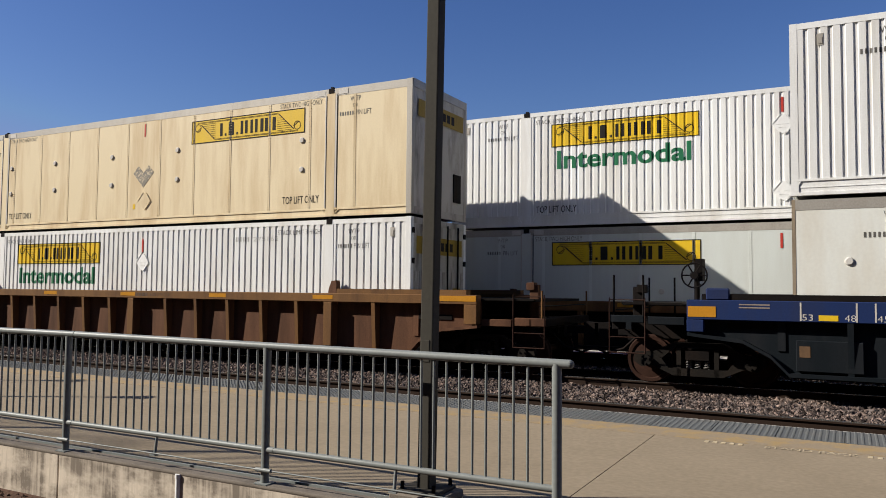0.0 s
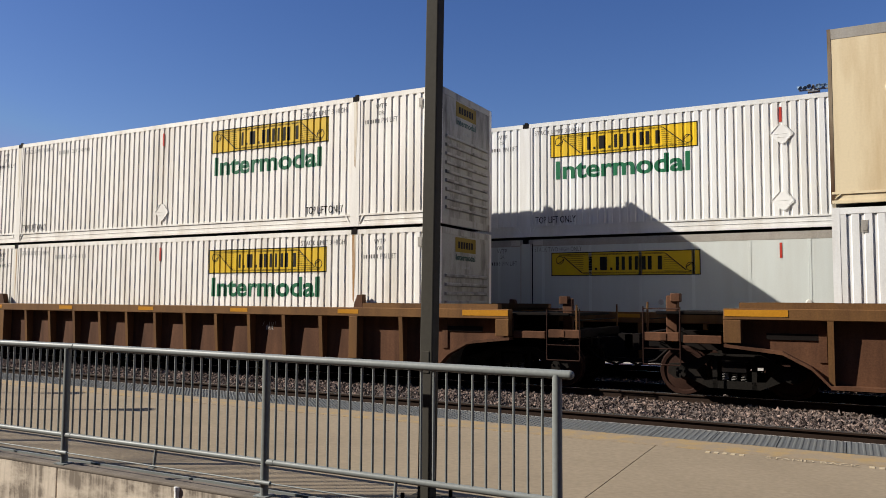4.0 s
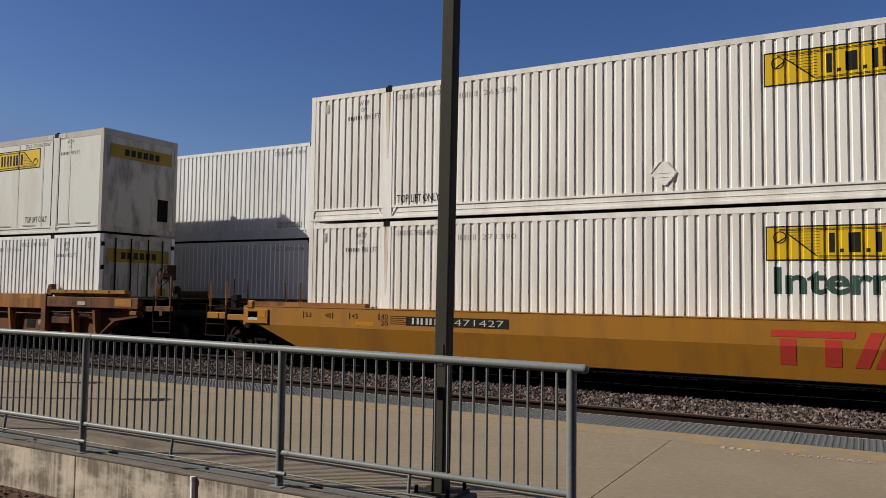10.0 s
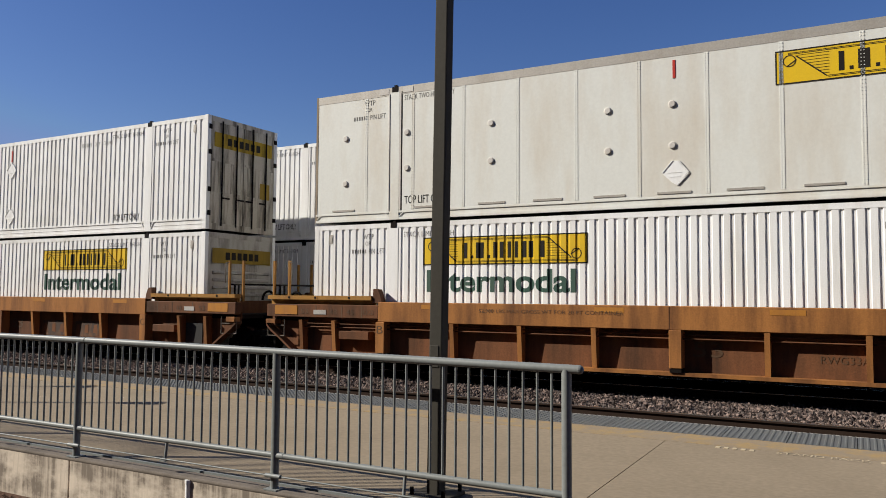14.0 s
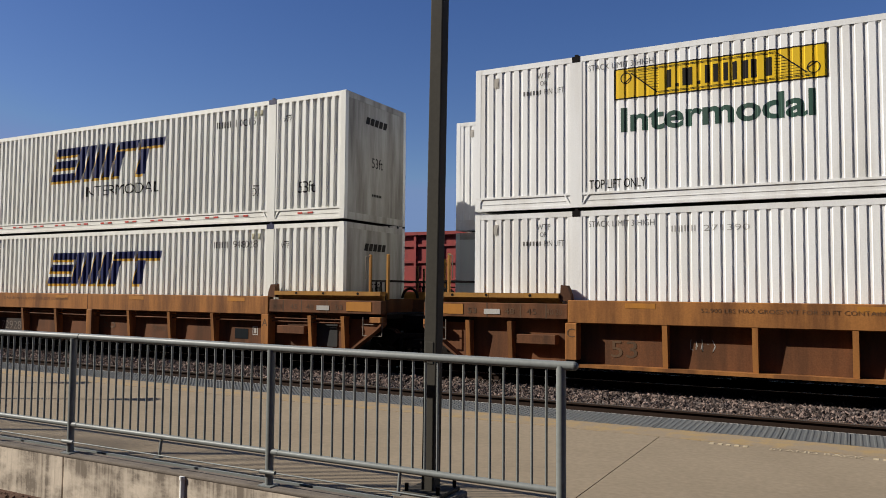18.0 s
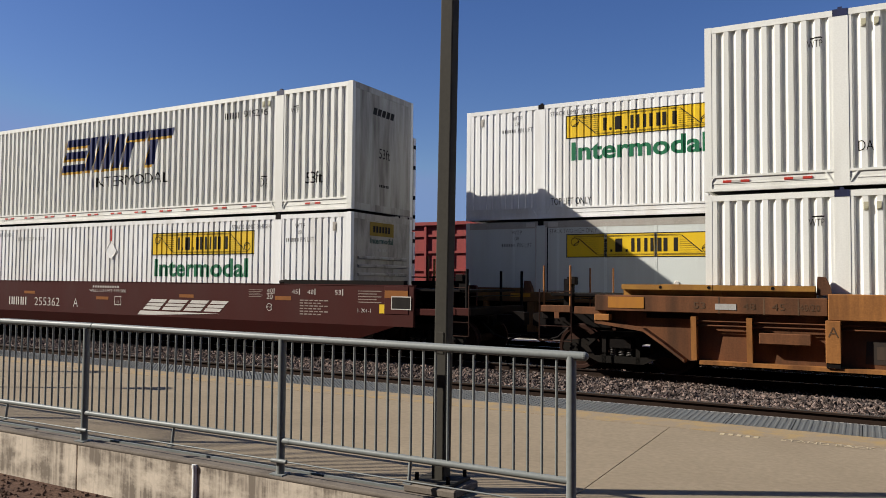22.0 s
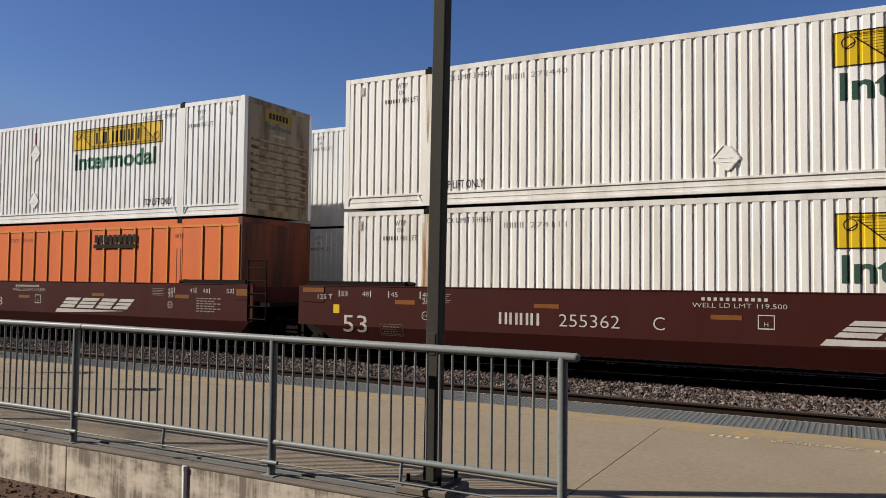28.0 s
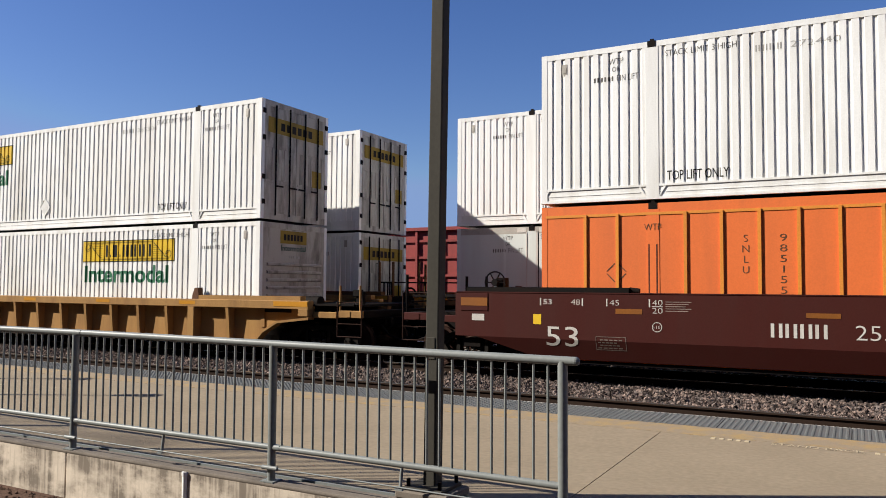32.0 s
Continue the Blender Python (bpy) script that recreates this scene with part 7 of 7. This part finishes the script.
# ---- red hopper cars beyond ----
def hopper():
    h = new("hopper_car")
    tagged(h, "oxide red ribbed hopper car on dark trucks", "rail car", "red hopper cars")
    bm = bmesh.new()
    prism(bm, [(-5.2, 1.2), (5.2, 1.2), (6.9, 2.3), (6.9, 3.85), (-6.9, 3.85), (-6.9, 2.3)], -1.45, 1.45)
    part("body", bm, HOPPER_RED, h)
    rib = shared("hopper_rib", lambda bm: box(bm, -0.05, 0.05, -1.56, -1.45, 1.4, 3.85), HOPPER_RED)
    for i in range(12):
        part("side_rib", rib, HOPPER_RED, h, "", pose(-6.05 + 1.1 * i, 0, 0))
    for z in (2.05, 2.75, 3.4):
        simple("side_belt", h, HOPPER_RED, [(-6.9, 6.9, -1.52, -1.45, z, z + 0.09)])
    for s in (-1, 1):
        for k in range(4):
            bar_row(h, "hopper_data_%d_%d" % (s, k), (s * 5.75 - 0.33, s * 5.75 + 0.33 - 0.1 * (k % 2), 2.28 + 0.11 * k, 2.34 + 0.11 * k, 4, 0.2), LETTER_WHITE, FLAT_WALL, y=-1.45, name="stencil_bar", proud=0.008)
    simple("top_rim", h, HOPPER_RED, [(-7.0, 7.0, -1.6, 1.6, 3.85, 3.98)])
    simple("side_sill", h, HOPPER_RED, [(-7.4, 7.4, -1.5, -1.38, 1.0, 1.25), (-7.4, 7.4, 1.38, 1.5, 1.0, 1.25)])
    for s in (-1, 1):
        bm = bmesh.new()
        for xx in (6.95, 7.3):
            path_tube(bm, [(s * xx, -1.52, 0.8), (s * xx, -1.52, 3.8)], 0.025, 6)
        for k in range(8):
            path_tube(bm, [(s * 6.95, -1.52, 1.0 + 0.38 * k), (s * 7.3, -1.52, 1.0 + 0.38 * k)], 0.02, 6)
        part("ladder", bm, HOPPER_RED, h)
        simple("end_post", h, HOPPER_RED, [(min(s * 7.2, s * 7.4), max(s * 7.2, s * 7.4), -1.4, -1.1, 1.2, 3.4), (min(s * 7.2, s * 7.4), max(s * 7.2, s * 7.4), 1.1, 1.4, 1.2, 3.4)])
        t = part("truck", shared("truck_bolster", None, STEEL_DARK), STEEL_DARK, h, "", pose(s * 5.6, 0, 0))
        for dx in (-0.89, 0.89):
            part("wheelset", shared("wheelset", None, WHEEL), WHEEL, t, "", pose(dx, 0, 0.42))
    shape_part(h, "hopper_note", lambda bm: [bars(bm, -3.2, -2.3, 2.2 + 0.12 * k, 2.27 + 0.12 * k, 8, 0.25) for k in range(3)], LETTER_WHITE, FLAT_WALL, y=-1.45, name="stencil_bars")
    return h


h0 = hopper()
h0.matrix_basis = pose(-13.6, 27.6, 0)
for x in (-29.0, -44.4, -59.8, 1.8):
    copy_thing(h0, pose(x, 27.6, 0))


# ---- far things ----
def palm(x, y, high, seed):
    rs = random.Random(seed)
    p = new("palm_tree")
    tagged(p, "tall slim fan palm far beyond the tracks", "tree", "far palms")
    p.location = (x, y, -0.42)
    bm = bmesh.new()
    pts = [(0.4 * math.sin(0.3 * k), 0.1 * k, high * k / 6) for k in range(7)]
    for k in range(6):
        tube(bm, pts[k], pts[k + 1], 0.24 - 0.015 * k, 8, 0.225 - 0.015 * k)
    part("trunk", bm, BARK, p)
    bm = bmesh.new()
    top = Vector(pts[-1])
    for i in range(46):
        a, e = rs.uniform(0, 6.283), rs.uniform(-1.1, 1.1)
        d = Vector((math.cos(a) * math.cos(e), math.sin(a) * math.cos(e), math.sin(e)))
        side = d.cross(Vector((0, 0, 1))).normalized() if abs(d.z) < 0.99 else Vector((1, 0, 0))
        ln = rs.uniform(1.1, 1.7)
        c0 = top + d * 0.5 * ln
        for k in range(7):
            f = (k - 3) / 3
            tip = top + d * ln * (1 - 0.25 * abs(f)) + side * f * 0.55 + Vector((0, 0, -0.25 * abs(f)))
            b0 = c0 + side * f * 0.10
            bm.faces.new([bm.verts.new(b0 - side * 0.045), bm.verts.new(b0 + side * 0.045), bm.verts.new(tip)])
        tube(bm, top, c0, 0.018, 4)
    part("crown", bm, FROND, p, "ragged fan leaves")
    return p


palm(-158.5, 99.0, 13.2, 1)
palm(-161.5, 99.0, 12.0, 2)
palm(-166.5, 101.0, 11.2, 3)

# lattice power tower
bm = bmesh.new()
H = 28.0
for sx in (-1, 1):
    for sy in (-1, 1):
        tube(bm, (sx * 2.6, sy * 2.6, 0), (sx * 0.7, sy * 0.7, H), 0.10, 5)
for k in range(10):
    z0, z1 = H * k / 10, H * (k + 1) / 10
    w0, w1 = 2.6 - 1.9 * k / 10, 2.6 - 1.9 * (k + 1) / 10
    for s in (-1, 1):
        tube(bm, (-w0, s * w0, z0), (w1, s * w1, z1), 0.06, 4)
        tube(bm, (w0, s * w0, z0), (-w1, s * w1, z1), 0.06, 4)
        tube(bm, (s * w0, -w0, z0), (s * w1, w1, z1), 0.06, 4)
for z in (20.5, 23.5, 26.5):
    tube(bm, (-5, 0, z), (5, 0, z), 0.12, 5)
    tube(bm, (-5, 0, z), (0, 0, z + 1.3), 0.06, 4)
    tube(bm, (5, 0, z), (0, 0, z + 1.3), 0.06, 4)
tower = new("power_tower", mesh_of("power_tower", bm, MAST))
tower.location = (-262, 158, -0.42)
tagged(tower, "grey lattice power tower on the skyline", "tower")

# flood light mast
mast = new("light_mast")
tagged(mast, "tall grey mast with a ring of flood lights", "light mast")
mast.location = (-2.3, 75.0, -0.42)
simple("pole", mast, MAST, tubes=[((0, 0, 0), (0, 0, 21.1), 0.28, 10, 0.14)])
simple("cross_arm", mast, MAST, [(-1.2, 1.2, -0.07, 0.07, 21.0, 21.14), (-0.07, 0.07, -1.2, 1.2, 21.14, 21.22), (-0.5, 0.5, -0.3, 0.3, 20.8, 20.9)])
for i in range(7):
    # a hooded reflector on a short stalk, tipped outwards
    a = -1.2 + i * 0.4
    bm = bmesh.new()
    lathe_y(bm, [(0.001, 0.20), (0.10, 0.18), (0.15, 0.06), (0.20, -0.12), (0.20, -0.16), (0.17, -0.16), (0.001, -0.10)], 12)
    bmesh.ops.rotate(bm, verts=bm.verts, cent=(0, 0, 0), matrix=Matrix.Rotation(radians(48 - 20 * i), 3, "Z") @ Matrix.Rotation(radians(30), 3, "X"))
    bmesh.ops.translate(bm, verts=bm.verts, vec=(a, -0.15 + 0.3 * (i % 2), 21.30 + 0.05 * (i % 3)))
    part("flood_light", bm, FLOOD, mast, "blue-grey hooded flood light")


# ---- what moves ----
def motions():
    times = [t for t, x in SLACK]
    for ob, x, z in BOXES:
        walk(ob, [(t, pose(x + gone(t), TRAIN_Y, z)) for t in times])
    for ob, x in CARS:
        walk(ob, [(t, pose(x + gone(t), TRAIN_Y, 0)) for t in times])
    moving = {c for c, x in CARS}
    beats = [k / 10 for k in range(321)]
    turns = [math.degrees(gone(t) / 0.42) for t in beats]
    for w, dx in WHEELSETS:
        if w.parent.parent in moving:
            walk(w, [(t, pose(dx, 0, 0.42, 0, a, 0)) for t, a in zip(beats, turns)])


motions()
